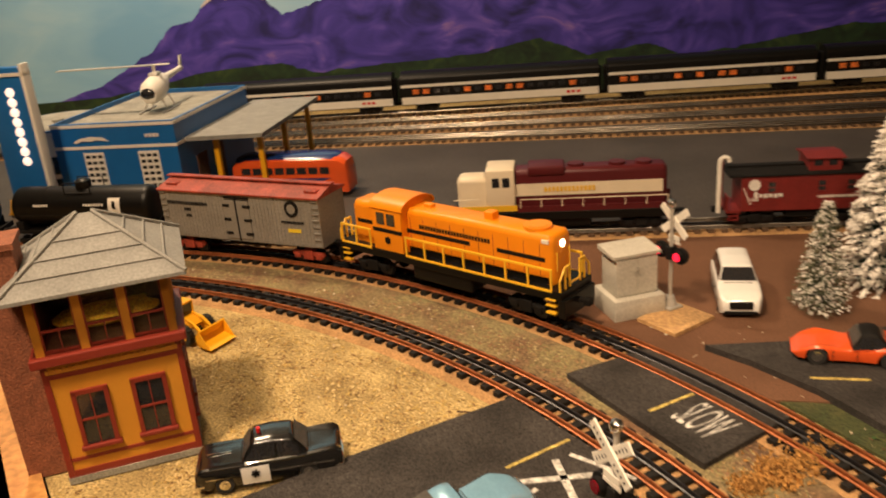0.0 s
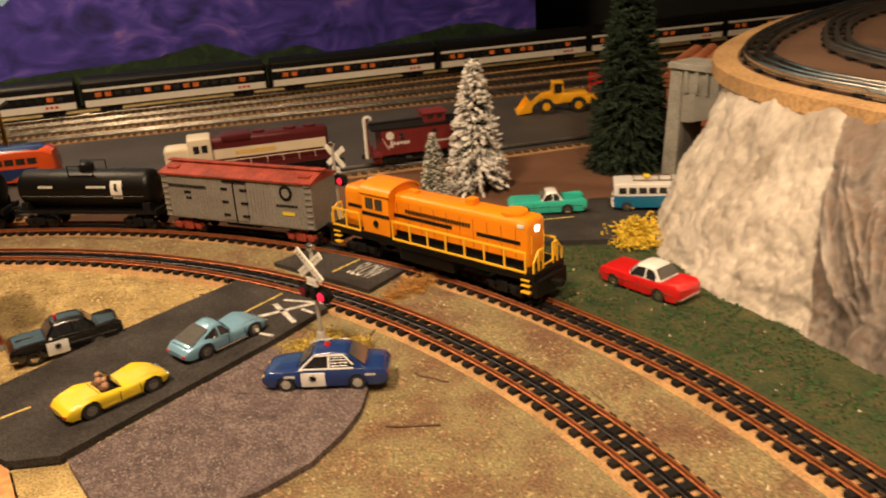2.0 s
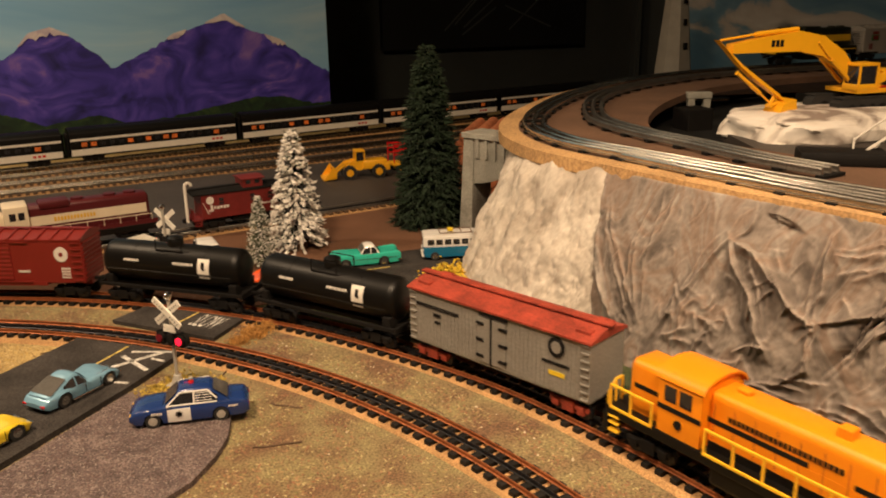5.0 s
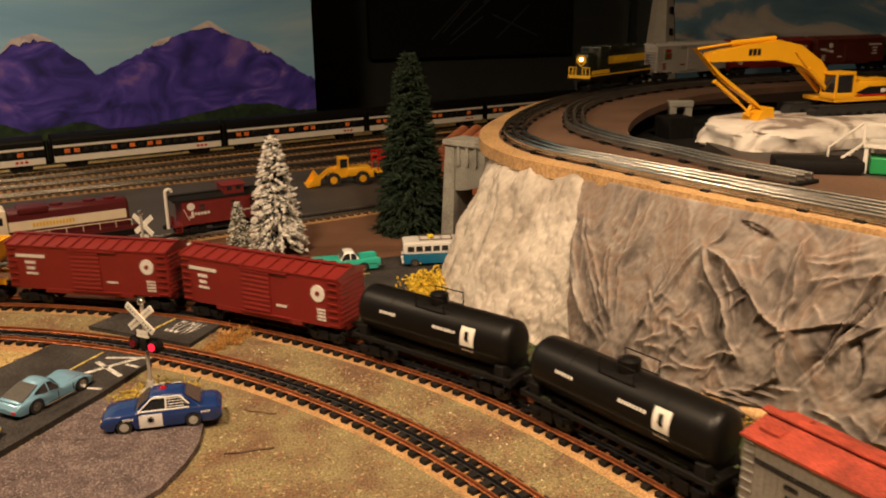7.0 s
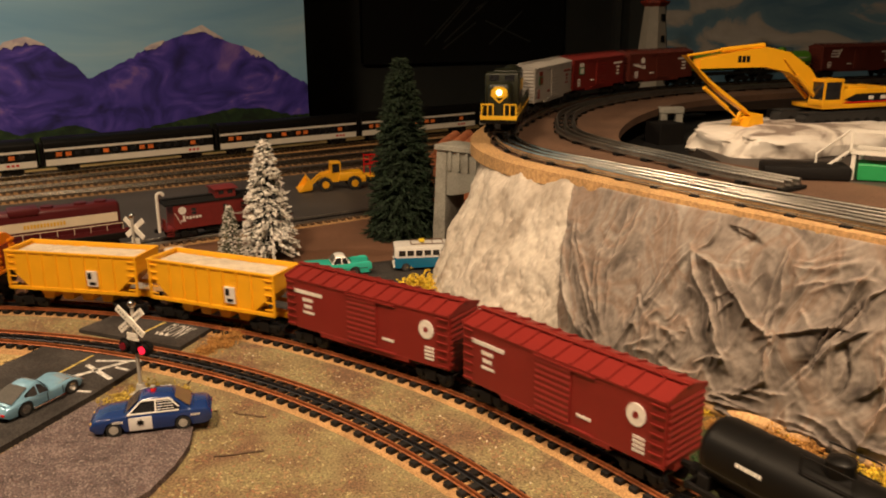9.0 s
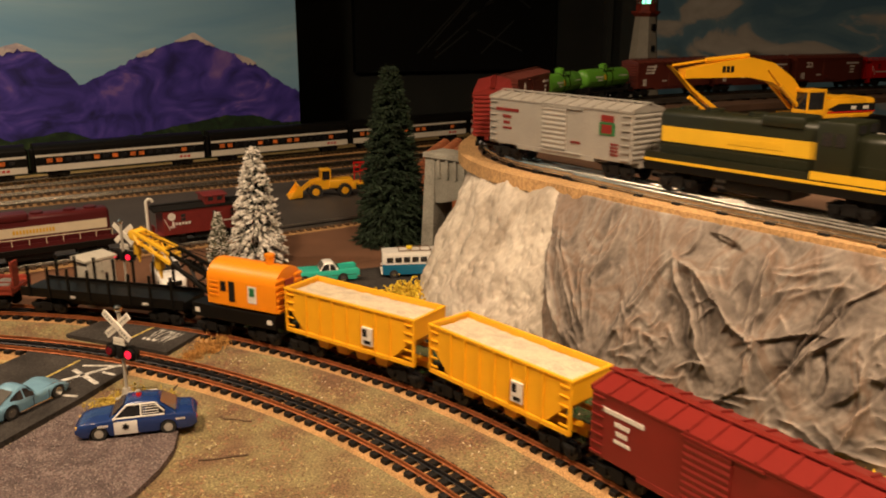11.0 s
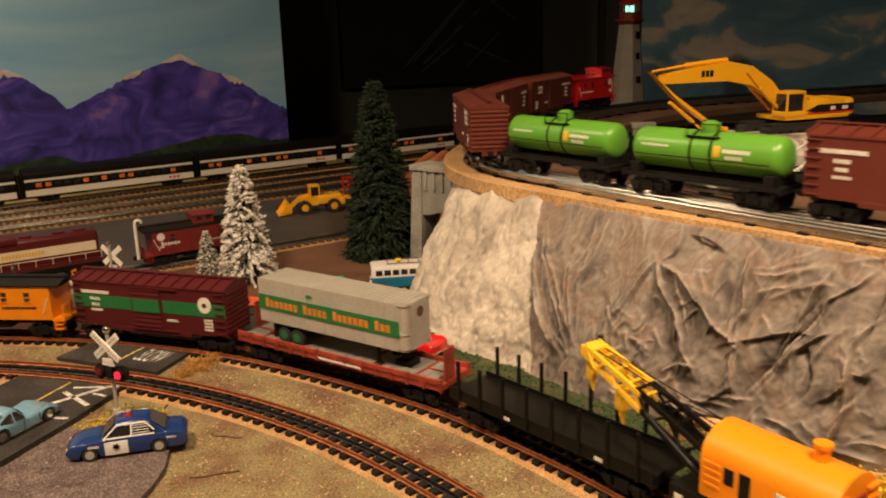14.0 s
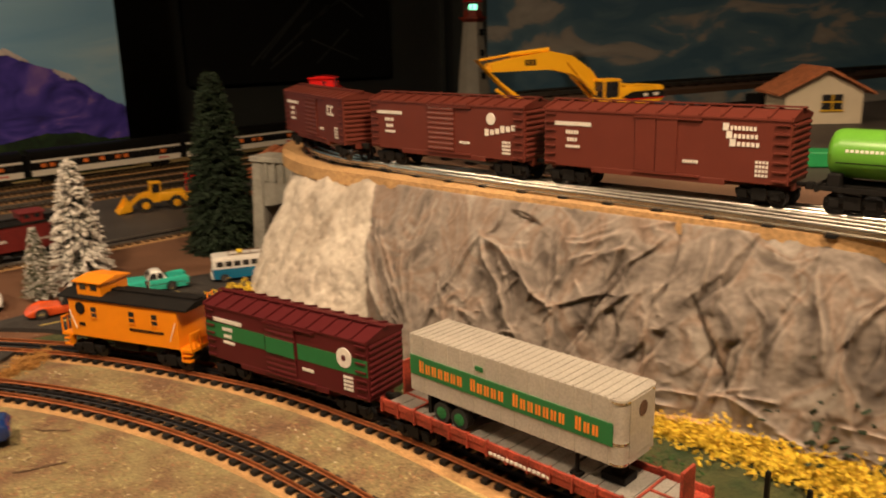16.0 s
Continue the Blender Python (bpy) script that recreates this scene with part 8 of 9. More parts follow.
for face in range(2):
    n = tw if face == 0 else td
    for i in range(4):
        u = 0.002 + (n - 0.004) * i / 3
        solid("post", lambda b: box(b, (u if face == 0 else tw - 0.002) - 0.0032, (u if face == 0 else tw - 0.002) + 0.0032, (0.002 if face == 0 else u) - 0.0032, (0.002 if face == 0 else u) + 0.0032, z0, z1), M["towery"], TW, "ochre window post", False)
        if i < 3:
            u2 = 0.002 + (n - 0.004) * (i + 1) / 3
            c = (u + u2) / 2
            hw = (u2 - u) / 2 - 0.0032
            wn = solid("window", lambda b: ([box(b, s * hw - 0.0014, s * hw + 0.0014, -0.0014, 0.0014, z0, z1) for s in (-1, 1)], [box(b, -hw, hw, -0.0014, 0.0014, z, z + 0.002) for z in (z0 + 0.001, (z0 + z1) / 2 - 0.008, z1 - 0.003)], box(b, -0.0005, 0.0005, -0.0010, 0.0010, z0, (z0 + z1) / 2 - 0.008)), M["towerr"], TW, "dark red sash", False)
            wn.matrix_basis = pose(c if face == 0 else tw - 0.002, 0.002 if face == 0 else c, 0, 0, 0, 0 if face == 0 else 90)
            pane = solid("pane", lambda b: box(b, -hw, hw, -0.0002, 0.0002, z0 + 0.002, z1 - 0.002), M["pane"], wn, "", False)
            pane.visible_shadow = False
solid("back_wall", lambda b: (box(b, 0.001, tw - 0.001, td - 0.003, td, z0, z1), box(b, 0, 0.003, 0.001, td - 0.001, z0, z1)), M["bark"], TW, "", False)
# plain block and a boat-shaped hull, seen through the upper windows
solid("lever_frame", lambda b: (box(b, 0.02, 0.085, 0.045, 0.062, z0, z0 + 0.014, 0.002), loft(b, [[(x, 0.028 + r * math.cos(q), z0 + 0.016 + 0.8 * r * math.sin(q)) for q in [2 * math.pi * i / 14 for i in range(14)]] for x, r in ((0.012, 0.003), (0.022, 0.010), (0.05, 0.013), (0.082, 0.010), (0.096, 0.003))])), M["lichen"], TW, "green-yellow boat shape and block inside")
e = 0.017
eave = [(-e, -e), (tw + e, -e), (tw + e, td + e), (-e, td + e)]
ap = [(tw / 2 - 0.006, td / 2), (tw / 2 + 0.006, td / 2)]


def hip(b):
    v = [b.verts.new((x, y, z1 + 0.002)) for x, y in eave]
    u = [b.verts.new((x, y, z1 - 0.001)) for x, y in eave]
    a, c = [b.verts.new((x, y, z1 + 0.046)) for x, y in ap]
    for f in ((v[0], v[1], c, a), (v[1], v[2], c), (v[2], v[3], a, c), (v[3], v[0], a), (u[3], u[2], u[1], u[0])):
        b.faces.new(f)
    for i in range(4):
        b.faces.new((u[i], u[(i + 1) % 4], v[(i + 1) % 4], v[i]))


solid("roof", hip, M["shingle"], TW, "grey hipped roof", False)
for i in range(4):
    p, q = Vector((*eave[i], z1 + 0.003)), Vector((*ap[0 if i in (0, 3) else 1], z1 + 0.047))
    solid("hip_cap", lambda b: tube(b, p, q, 0.0018, n=6), M["shingle"], TW, "", False)
for k in (0.22, 0.44, 0.66):
    def course(b):
        pts = [Vector((*eave[i], z1 + 0.003)).lerp(Vector((*ap[0 if i in (0, 3) else 1], z1 + 0.047)), k) for i in range(4)]
        for i in range(4):
            tube(b, pts[i], pts[(i + 1) % 4], 0.0009, n=5)
    solid("shingle_course", course, M["shingle"], TW, "", False)
CH = solid("chimney", lambda b: (box(b, -0.036, -0.002, 0.022, 0.060, 0.0, 0.205), box(b, -0.038, 0.0, 0.020, 0.062, 0.205, 0.210)), M["brick"], TW, "brown brick chimney stack", False)

# ---- crossing signals and the relay cabinet ----


def crossing_signal(m, s):
    t = thing("crossing_signal", m, "silver railway crossing signal with a white crossbuck and red lamps", "crossing signal", "crossing signals")
    solid("base", lambda b: (box(b, -0.010, 0.010, -0.010, 0.010, 0, 0.003, 0.001), tube(b, (0, 0, 0.003), (0, 0, 0.014), 0.0075, 0.0042, n=14)), M["tin"], t, "silver pyramid base")
    solid("mast", lambda b: tube(b, (0, 0, 0.012), (0, 0, 0.128 * s), 0.0021, n=10), M["tin"], t)
    solid("finial", lambda b: ball(b, (0, 0, 0.130 * s), 0.0048), M["chrome"], t, "bright ball finial")
    for a in (38, -38):
        solid("crossbuck_board", lambda b: box(b, -0.0235, 0.0235, -0.0048, -0.0032, -0.0042, 0.0042, 0.0003, Matrix.Translation((0, 0.0008 if a < 0 else -0.0008, 0.108 * s)) @ Matrix.Rotation(radians(a), 4, "Y") @ Matrix.Rotation(0, 4, "X")), M["white"], t, "white crossbuck board", False)
        solid("lettering", lambda b: [box(b, x - 0.0006, x + 0.0006, -0.0051, -0.0050, -0.0012, 0.0012, 0, Matrix.Translation((0, 0.0008 if a < 0 else -0.0008, 0.108 * s)) @ Matrix.Rotation(radians(a), 4, "Y")) for x in (-0.019, -0.015, -0.011, -0.007, 0.007, 0.011, 0.015, 0.019)], M["matblack"], t, "", False)
    solid("plate", lambda b: (box(b, -0.008, 0.008, -0.0042, -0.003, 0.0845 * s, 0.0905 * s), box(b, -0.009, 0.009, -0.0042, -0.003, 0.0805 * s, 0.0835 * s)), M["white"], t, "small white plate", False)
    solid("lamp_arm", lambda b: tube(b, (-0.018, 0, 0.070 * s), (0.018, 0, 0.070 * s), 0.0016, n=8), M["matblack"], t)
    for k in (-1, 1):
        hd = solid("lamp_head", lambda b: (tube(b, (k * 0.0145, -0.006, 0.070 * s), (k * 0.0145, 0.006, 0.070 * s), 0.0062, n=18), tube(b, (k * 0.0145, -0.002, 0.070 * s), (k * 0.0145, 0.002, 0.070 * s), 0.0092, n=20)), M["matblack"], t, "black lamp head")
        for f in (-1, 1):
            solid("lens", lambda b: tube(b, (k * 0.0145, f * 0.006, 0.070 * s), (k * 0.0145, f * 0.0072, 0.070 * s), 0.0046, n=16), M["redlamp"] if k > 0 or f > 0 else M["reddark"], hd, "red lens")
    solid("bell_box", lambda b: box(b, -0.004, 0.004, -0.005, 0.005, 0.062 * s, 0.078 * s, 0.001), M["matblack"], t)
    return t


crossing_signal(pose(-0.029, 0.930, 0.0095, 0, 0, -44), 0.86)
crossing_signal(pose(-0.036, 1.350, 0.0075, 0, 0, 138), 0.92)
tagged(link("signal_board", (lambda b: (box(b, -0.022, 0.030, -0.040, 0.022, -0.006, 0.0), b)[1])(nb()), M["ply"]), "small plywood board under a crossing signal", "board").matrix_world = pose(-0.026, 1.335, 0.0075, 0, 0, -35)
RC = thing("relay_cabinet", pose(-0.080, 1.345, 0.0035, 0, 0, 35), "pale grey relay cabinet on a concrete block", "relay cabinet")
solid("pad", lambda b: box(b, -0.030, 0.030, -0.027, 0.027, 0, 0.024, 0.001), M["putty"], RC, "pale concrete block")
solid("cabinet_body", lambda b: box(b, -0.024, 0.024, -0.018, 0.018, 0.024, 0.070, 0.0008), M["putty"], RC)
solid("lid", lambda b: loft(b, [[(-0.028, -0.020, 0.070), (0.028, -0.020, 0.070), (0.028, 0.020, 0.070), (-0.028, 0.020, 0.070)], [(-0.028, -0.020, 0.073), (0.028, -0.020, 0.073), (0.028, 0.020, 0.0755), (-0.028, 0.020, 0.0755)]]), M["putty"], RC)
for k in (-1, 1):
    solid("door", lambda b: (box(b, k * 0.0125 - 0.0115, k * 0.0125 + 0.0115, -0.0188, -0.0176, 0.027, 0.067), box(b, k * 0.002 - 0.0008, k * 0.002 + 0.0008, -0.020, -0.018, 0.050, 0.058)), M["putty"], RC, "", False)

# ---- bus depot ----
DP = thing("bus_depot", pose(-0.838, 1.580, 0.0, 0, 0, math.degrees(math.atan2(0.042, 0.214))), "blue and white streamlined bus depot with a flat roof", "depot building")
dw, dd, dh = 0.218, 0.315, 0.165
for ww in ((-dw, 0, 0, 0.004), (-0.004, 0, 0.004, dd - 0.004), (-dw, 0, dd - 0.004, dd), (-dw, -dw + 0.004, 0.004, dd - 0.004)):
    solid("wall", lambda b: box(b, *ww, 0.012, dh), M["bldblue"], DP, "bright blue wall", False)
solid("base_course", lambda b: box(b, -dw - 0.003, 0.003, -0.003, dd + 0.003, 0.0, 0.012), M["white"], DP, "white base course", False)
solid("roof", lambda b: box(b, -dw + 0.004, -0.004, 0.004, dd - 0.004, dh - 0.012, dh - 0.008), M["concrete"], DP, "grey flat roof", False)
for z in (0.122, 0.158):
    solid("white_band", lambda b: (box(b, -dw - 0.001, 0.001, -0.0012, 0.0, z, z + 0.005), box(b, 0.0, 0.0012, -0.001, dd, z, z + 0.005)), M["white"], DP, "white wall band", False)
for x in (-0.150, -0.052):
    w5 = solid("window", lambda b: box(b, x - 0.018, x + 0.018, -0.0012, 0.0006, 0.052, 0.116), M["white"], DP, "white block window", False)
    for i in range(6):
        for j in (-1, 0, 1):
            solid("pane", lambda b: box(b, x + j * 0.011 - 0.0038, x + j * 0.011 + 0.0038, -0.0018, -0.001, 0.0555 + i * 0.0102, 0.0605 + i * 0.0102), M["glassdark"], w5, "", False)
solid("emblem", lambda b: prism(b, [(-0.182, 0.134), (-0.170, 0.140), (-0.150, 0.143), (-0.128, 0.141), (-0.118, 0.134), (-0.128, 0.136), (-0.140, 0.137), (-0.150, 0.135), (-0.165, 0.136), (-0.176, 0.132)], -0.0018, -0.0006), M["white"], DP, "white running shape", False)
solid("lettering", lambda b: bars(b, -0.052, -0.026, -0.0010, 0.139, 0.0055, 4), M["white"], DP, "", False)
solid("rotunda", lambda b: (tube(b, (-0.265, 0.10, 0.0), (-0.265, 0.10, 0.150), 0.094, n=48)), M["white"], DP, "white rounded corner hall")
solid("rotunda_roof", lambda b: (tube(b, (-0.265, 0.10, 0.150), (-0.265, 0.10, 0.153), 0.0955, n=48)), M["bldblue"], DP, "", False)
solid("rotunda_top", lambda b: (tube(b, (-0.265, 0.10, 0.1525), (-0.265, 0.10, 0.1535), 0.091, n=48), tube(b, (-0.262, 0.09, 0.153), (-0.262, 0.09, 0.158), 0.010, n=16)), M["concrete"], DP, "", False)
solid("glazing", lambda b: [tube(b, (-0.265, 0.10, z), (-0.265, 0.10, z + 0.03), 0.0946, n=48) for z in (0.04, 0.078)], M["glassdark"], DP, "dark curved glazing")
solid("canopy", lambda b: (loft(b, [[(0.0, 0.03, 0.122), (0.125, 0.055, 0.118), (0.125, 0.060 + dd, 0.118), (0.0, dd + 0.03, 0.122)], [(0.0, 0.03, 0.129), (0.125, 0.055, 0.125), (0.125, 0.060 + dd, 0.125), (0.0, dd + 0.03, 0.129)]])), M["shingle"], DP, "grey flat canopy", False)
for x, y in ((0.04, 0.06), (0.11, 0.08), (0.11, 0.20), (0.11, 0.34)):
    solid("canopy_post", lambda b: box(b, x - 0.004, x + 0.004, y - 0.004, y + 0.004, 0, 0.12), M["yellow"], DP, "yellow canopy post", False)
solid("doorway", lambda b: (box(b, 0.0, 0.0012, 0.06, 0.10, 0.012, 0.09), box(b, 0.0, 0.0012, 0.13, 0.17, 0.012, 0.09)), M["bark"], DP, "brown doorway", False)
SG = thing("sign_pylon", pose(-1.030, 1.47, 0.0, 0, 0, 10), "tall blue and white pylon sign with a column of round bulbs", "pylon sign")
solid("panel", lambda b: box(b, -0.050, 0.020, -0.007, 0.007, 0.0, 0.272, 0.004), M["bldblue"], SG)
solid("frame", lambda b: (box(b, 0.019, 0.025, -0.009, 0.009, 0.0, 0.276, 0.001), box(b, -0.05, 0.025, -0.009, 0.009, 0.258, 0.263)), M["white"], SG, "white frame")
for i in range(8):
    solid("bulb", lambda b: ball(b, (-0.006, -0.008, 0.125 + i * 0.0155), 0.0075, 2, 1, 0.6, 1), mat("lit_sign_bulb", (1.0, 0.72, 0.55), 0.3, var=0.02, emit=1.3) if i == 0 else bpy.data.materials["lit_sign_bulb"], SG, "glowing round bulb")

# helicopter on the depot roof
HE = thing("helicopter", pose(-0.953, 1.700, dh - 0.008, 0, 0, -75), "white toy helicopter standing on the depot roof", "helicopter")
solid("fuselage", lambda b: loft(b, [[(x, w * math.cos(a), zc + hh * math.sin(a)) for a in [2 * math.pi * i / 16 for i in range(16)]] for x, w, hh, zc in ((0.046, 0.004, 0.006, 0.030), (0.042, 0.014, 0.014, 0.032), (0.028, 0.020, 0.021, 0.036), (0.0, 0.020, 0.023, 0.040), (-0.026, 0.013, 0.015, 0.046), (-0.044, 0.006, 0.007, 0.050), (-0.12, 0.003, 0.004, 0.056))]), M["white"], HE)
solid("cockpit_glass", lambda b: loft(b, [[(x, w * math.cos(a), zc + hh * math.sin(a)) for a in [2 * math.pi * i / 16 for i in range(16)]] for x, w, hh, zc in ((0.0475, 0.003, 0.004, 0.031), (0.0435, 0.0125, 0.010, 0.034), (0.030, 0.0185, 0.013, 0.039), (0.024, 0.017, 0.011, 0.040))]), M["glassdark"], HE, "dark cockpit glass")
solid("mast", lambda b: (tube(b, (0, 0, 0.060), (0, 0, 0.078), 0.003, n=10), box(b, -0.010, 0.010, -0.008, 0.008, 0.058, 0.066, 0.002)), M["white"], HE)
solid("rotor_blade", lambda b: box(b, -0.006, 0.010, -0.175, 0.0, 0.0775, 0.0792, 0.0004), M["tin"], HE, "grey rotor blade", False)
solid("rotor_blade", lambda b: box(b, -0.005, 0.005, 0.0, 0.03, 0.0775, 0.0792, 0.0004), M["white"], HE, "", False)
solid("skid", lambda b: [(tube(b, (-0.03, s * 0.022, 0.002), (0.045, s * 0.022, 0.002), 0.0015, n=8), tube(b, (0.02, s * 0.022, 0.002), (0.018, s * 0.012, 0.022), 0.0012, n=6), tube(b, (-0.015, s * 0.022, 0.002), (-0.012, s * 0.012, 0.026), 0.0012, n=6)) for s in (-1, 1)], M["tin"], HE)
solid("tail_fin", lambda b: prism(b, [(-0.12, 0.05), (-0.108, 0.05), (-0.118, 0.078), (-0.128, 0.078)], -0.0012, 0.0012), M["white"], HE)

# yellow excavator toy and dark carts beside the pylon
wheel_loader(pose(-1.10, 1.53, 0.003, 0, 0, 160), 0.9, "yellow toy loader beside the depot")

# ---- bridge pier, lighthouse, house, turnout gear ----
PR = thing("bridge_pier", pose(0.52, 1.462, 0.0, 0, 0, -58), "weathered grey concrete bridge pier", "bridge pier")
solid("pier_column", lambda b: loft(b, [[(-0.012, -0.012, 0), (0.018, -0.012, 0), (0.018, 0.05, 0), (-0.012, 0.05, 0)], [(-0.002, -0.008, 0.19), (0.020, -0.008, 0.19), (0.020, 0.046, 0.19), (-0.002, 0.046, 0.19)]]), M["concrete"], PR, "", False)
solid("spandrel", lambda b: prism(b, [(0.018, 0.19), (0.018, 0.10)] + [(0.018 + 0.10 * math.sin(a), 0.10 + 0.052 * (1 - math.cos(a)) ** 0.8) for a in [0.2, 0.5, 0.8, 1.1, 1.4, 1.57]] + [(0.16, 0.155), (0.16, 0.19)], -0.006, 0.044), M["concrete"], PR, "arched concrete side", False)
solid("cap", lambda b: box(b, -0.006, 0.16, -0.012, 0.050, 0.186, 0.196, 0.001), M["concrete"], PR, "", False)
solid("rib", lambda b: [box(b, x - 0.003, x + 0.003, -0.010, -0.005, 0.15, 0.187) for x in (0.03, 0.05, 0.07, 0.09)], M["concrete"], PR, "", False)

LH = thing("lighthouse", pose(2.10, 3.23, 0.0, 0, 0, 8), "white eight-sided lighthouse with a lit lantern", "lighthouse")
tower8 = lambda b, r0, r1, z0, z1: bmesh.ops.create_cone(b, cap_ends=True, segments=8, radius1=r0, radius2=r1, depth=z1 - z0, matrix=Matrix.Translation((0, 0, (z0 + z1) / 2)) @ Matrix.Rotation(0.39, 4, "Z"))
solid("tower", lambda b: tower8(b, 0.092, 0.046, 0.0, 0.455), M["putty"], LH, "", False)
solid("gallery", lambda b: (tower8(b, 0.046, 0.066, 0.448, 0.464), tower8(b, 0.066, 0.066, 0.464, 0.472)), M["roofred"], LH, "", False)
solid("lantern_house", lambda b: tower8(b, 0.045, 0.045, 0.472, 0.500), M["roofred"], LH, "red lantern base", False)
solid("lantern", lambda b: tube(b, (0, 0, 0.503), (0, 0, 0.527), 0.018, n=20), M["lhglow"], LH, "lit greenish lantern")
solid("lantern_bar", lambda b: [tube(b, (0.040 * math.cos(a), 0.040 * math.sin(a), 0.498), (0.040 * math.cos(a), 0.040 * math.sin(a), 0.538), 0.002, n=6) for a in [i * math.pi / 4 for i in range(8)]], M["roofred"], LH)
solid("lantern_roof", lambda b: tower8(b, 0.052, 0.006, 0.536, 0.575), M["carred"], LH, "", False)
for z in (0.20, 0.30, 0.39):
    solid("window", lambda b: box(b, -0.010, 0.010, -0.088 + 0.0425 * z / 0.455 - 0.001, -0.06, z, z + 0.028), M["glassdark"], LH, "dark window", False)
structure("platform_3", lambda b: box(b, 1.6, 3.3, 2.7, 3.6, -0.02, 0.0), M["deck"], "dark table under the lighthouse", "table")

HS = thing("cottage", pose(1.53, 0.98, DECK, 0, 0, -32), "cream cottage with a red tiled gable roof", "house")
solid("wall", lambda b: (box(b, -0.075, 0.075, 0.0, 0.12, 0, 0.065), prism(b, [(-0.075, 0.065), (0.075, 0.065), (0.0, 0.103)], 0.0, 0.12)), M["cream"], HS, "cream wall", False)
solid("roof", lambda b: [loft(b, [[(s * 0.094, y, 0.057), (s * 0.094, y, 0.062), (0.0, y, 0.112), (0.0, y, 0.106)] for y in (-0.014, 0.134)]) for s in (-1, 1)], M["log"], HS, "red tiled roof", False)
wn = solid("window", lambda b: box(b, -0.005, 0.035, -0.0012, 0.001, 0.028, 0.058), M["glassdark"], HS, "dark window", False)
solid("window_frame", lambda b: (box(b, 0.014, 0.0165, -0.002, 0.0, 0.028, 0.058), box(b, -0.006, 0.036, -0.002, 0.0, 0.042, 0.0445), box(b, -0.008, 0.038, -0.003, 0.0, 0.025, 0.028)), M["gold"], wn, "", False)
TB = thing("turnout_motor", pose(0.835, 0.865, DECK, 0, 0, -32), "black turnout motor housing beside the rails", "turnout motor")
solid("housing", lambda b: box(b, -0.055, 0.055, -0.026, 0.026, 0, 0.018, 0.004), M["matblack"], TB)
tagged(link("green_car", (lambda b: (box(b, -0.15, 0.15, -0.02, 0.02, 0, 0.022, 0.002), b)[1])(nb()), M["greenbox"]), "long green plastic flat car body on the raised deck", "flat car").matrix_world = pose(1.01, 0.74, DECK, 0, 0, -40)
WP = thing("loading_platform", pose(0.907, 0.840, DECK, 0, 0, -55), "white plastic loading platform with stairs and railing", "loading platform")
solid("floor_plate", lambda b: box(b, -0.01, 0.16, -0.03, 0.03, 0.034, 0.038), M["white"], WP)
solid("railing", lambda b: ([box(b, x - 0.0016, x + 0.0016, -0.031, -0.028, 0.038, 0.066) for x in (-0.01, 0.05, 0.105, 0.16)], box(b, -0.01, 0.16, -0.031, -0.028, 0.063, 0.067)), M["white"], WP, "", False)
for x in (-0.006, 0.075, 0.155):
    for y in (-0.026, 0.026):
        solid("leg", lambda b: box(b, x - 0.0025, x + 0.0025, y - 0.0025, y + 0.0025, 0, 0.034), M["white"], WP, "", False)
solid("stair", lambda b: ([loft(b, [[(-0.012, y - 0.001, 0.036), (-0.012, y + 0.001, 0.036), (-0.012, y + 0.001, 0.040), (-0.012, y - 0.001, 0.040)], [(-0.052, y - 0.001, 0.0), (-0.052, y + 0.001, 0.0), (-0.052, y + 0.001, 0.005), (-0.052, y - 0.001, 0.005)]]) for y in (-0.028, 0.0)], [tube(b, (-0.012, -0.028, 0.066), (-0.052, -0.028, 0.030), 0.0016, n=6), tube(b, (-0.052, -0.028, 0.0), (-0.052, -0.028, 0.032), 0.0016, n=6)], [box(b, -0.046 + i * 0.008, -0.040 + i * 0.008, -0.028, 0.0, 0.006 + i * 0.0078, 0.0075 + i * 0.0078) for i in range(5)]), M["white"], WP, "", False)
for i in range(3):
    solid("drum", lambda b: tube(b, (0.10 + i * 0.022, 0.0, 0.038), (0.10 + i * 0.022, 0.0, 0.062), 0.009, n=18), M["white"], WP, "white drum")
tagged(link("stone_gate", (lambda b: (box(b, -0.025, -0.010, -0.01, 0.01, 0, 0.05), box(b, 0.010, 0.025, -0.01, 0.01, 0, 0.05), box(b, -0.028, 0.028, -0.012, 0.012, 0.05, 0.064, 0.002), b)[3])(nb()), M["concrete"]), "small grey stone gate below the deck", "gate").matrix_world = pose(1.13, 1.62, 0.16, 0, 0, -20)
structure("platform_4", lambda b: box(b, 0.85, 2.4, 1.25, 1.9, 0.14, 0.16), M["void"], "dark lower board inside the loop", "deck")

# ---- trees ----


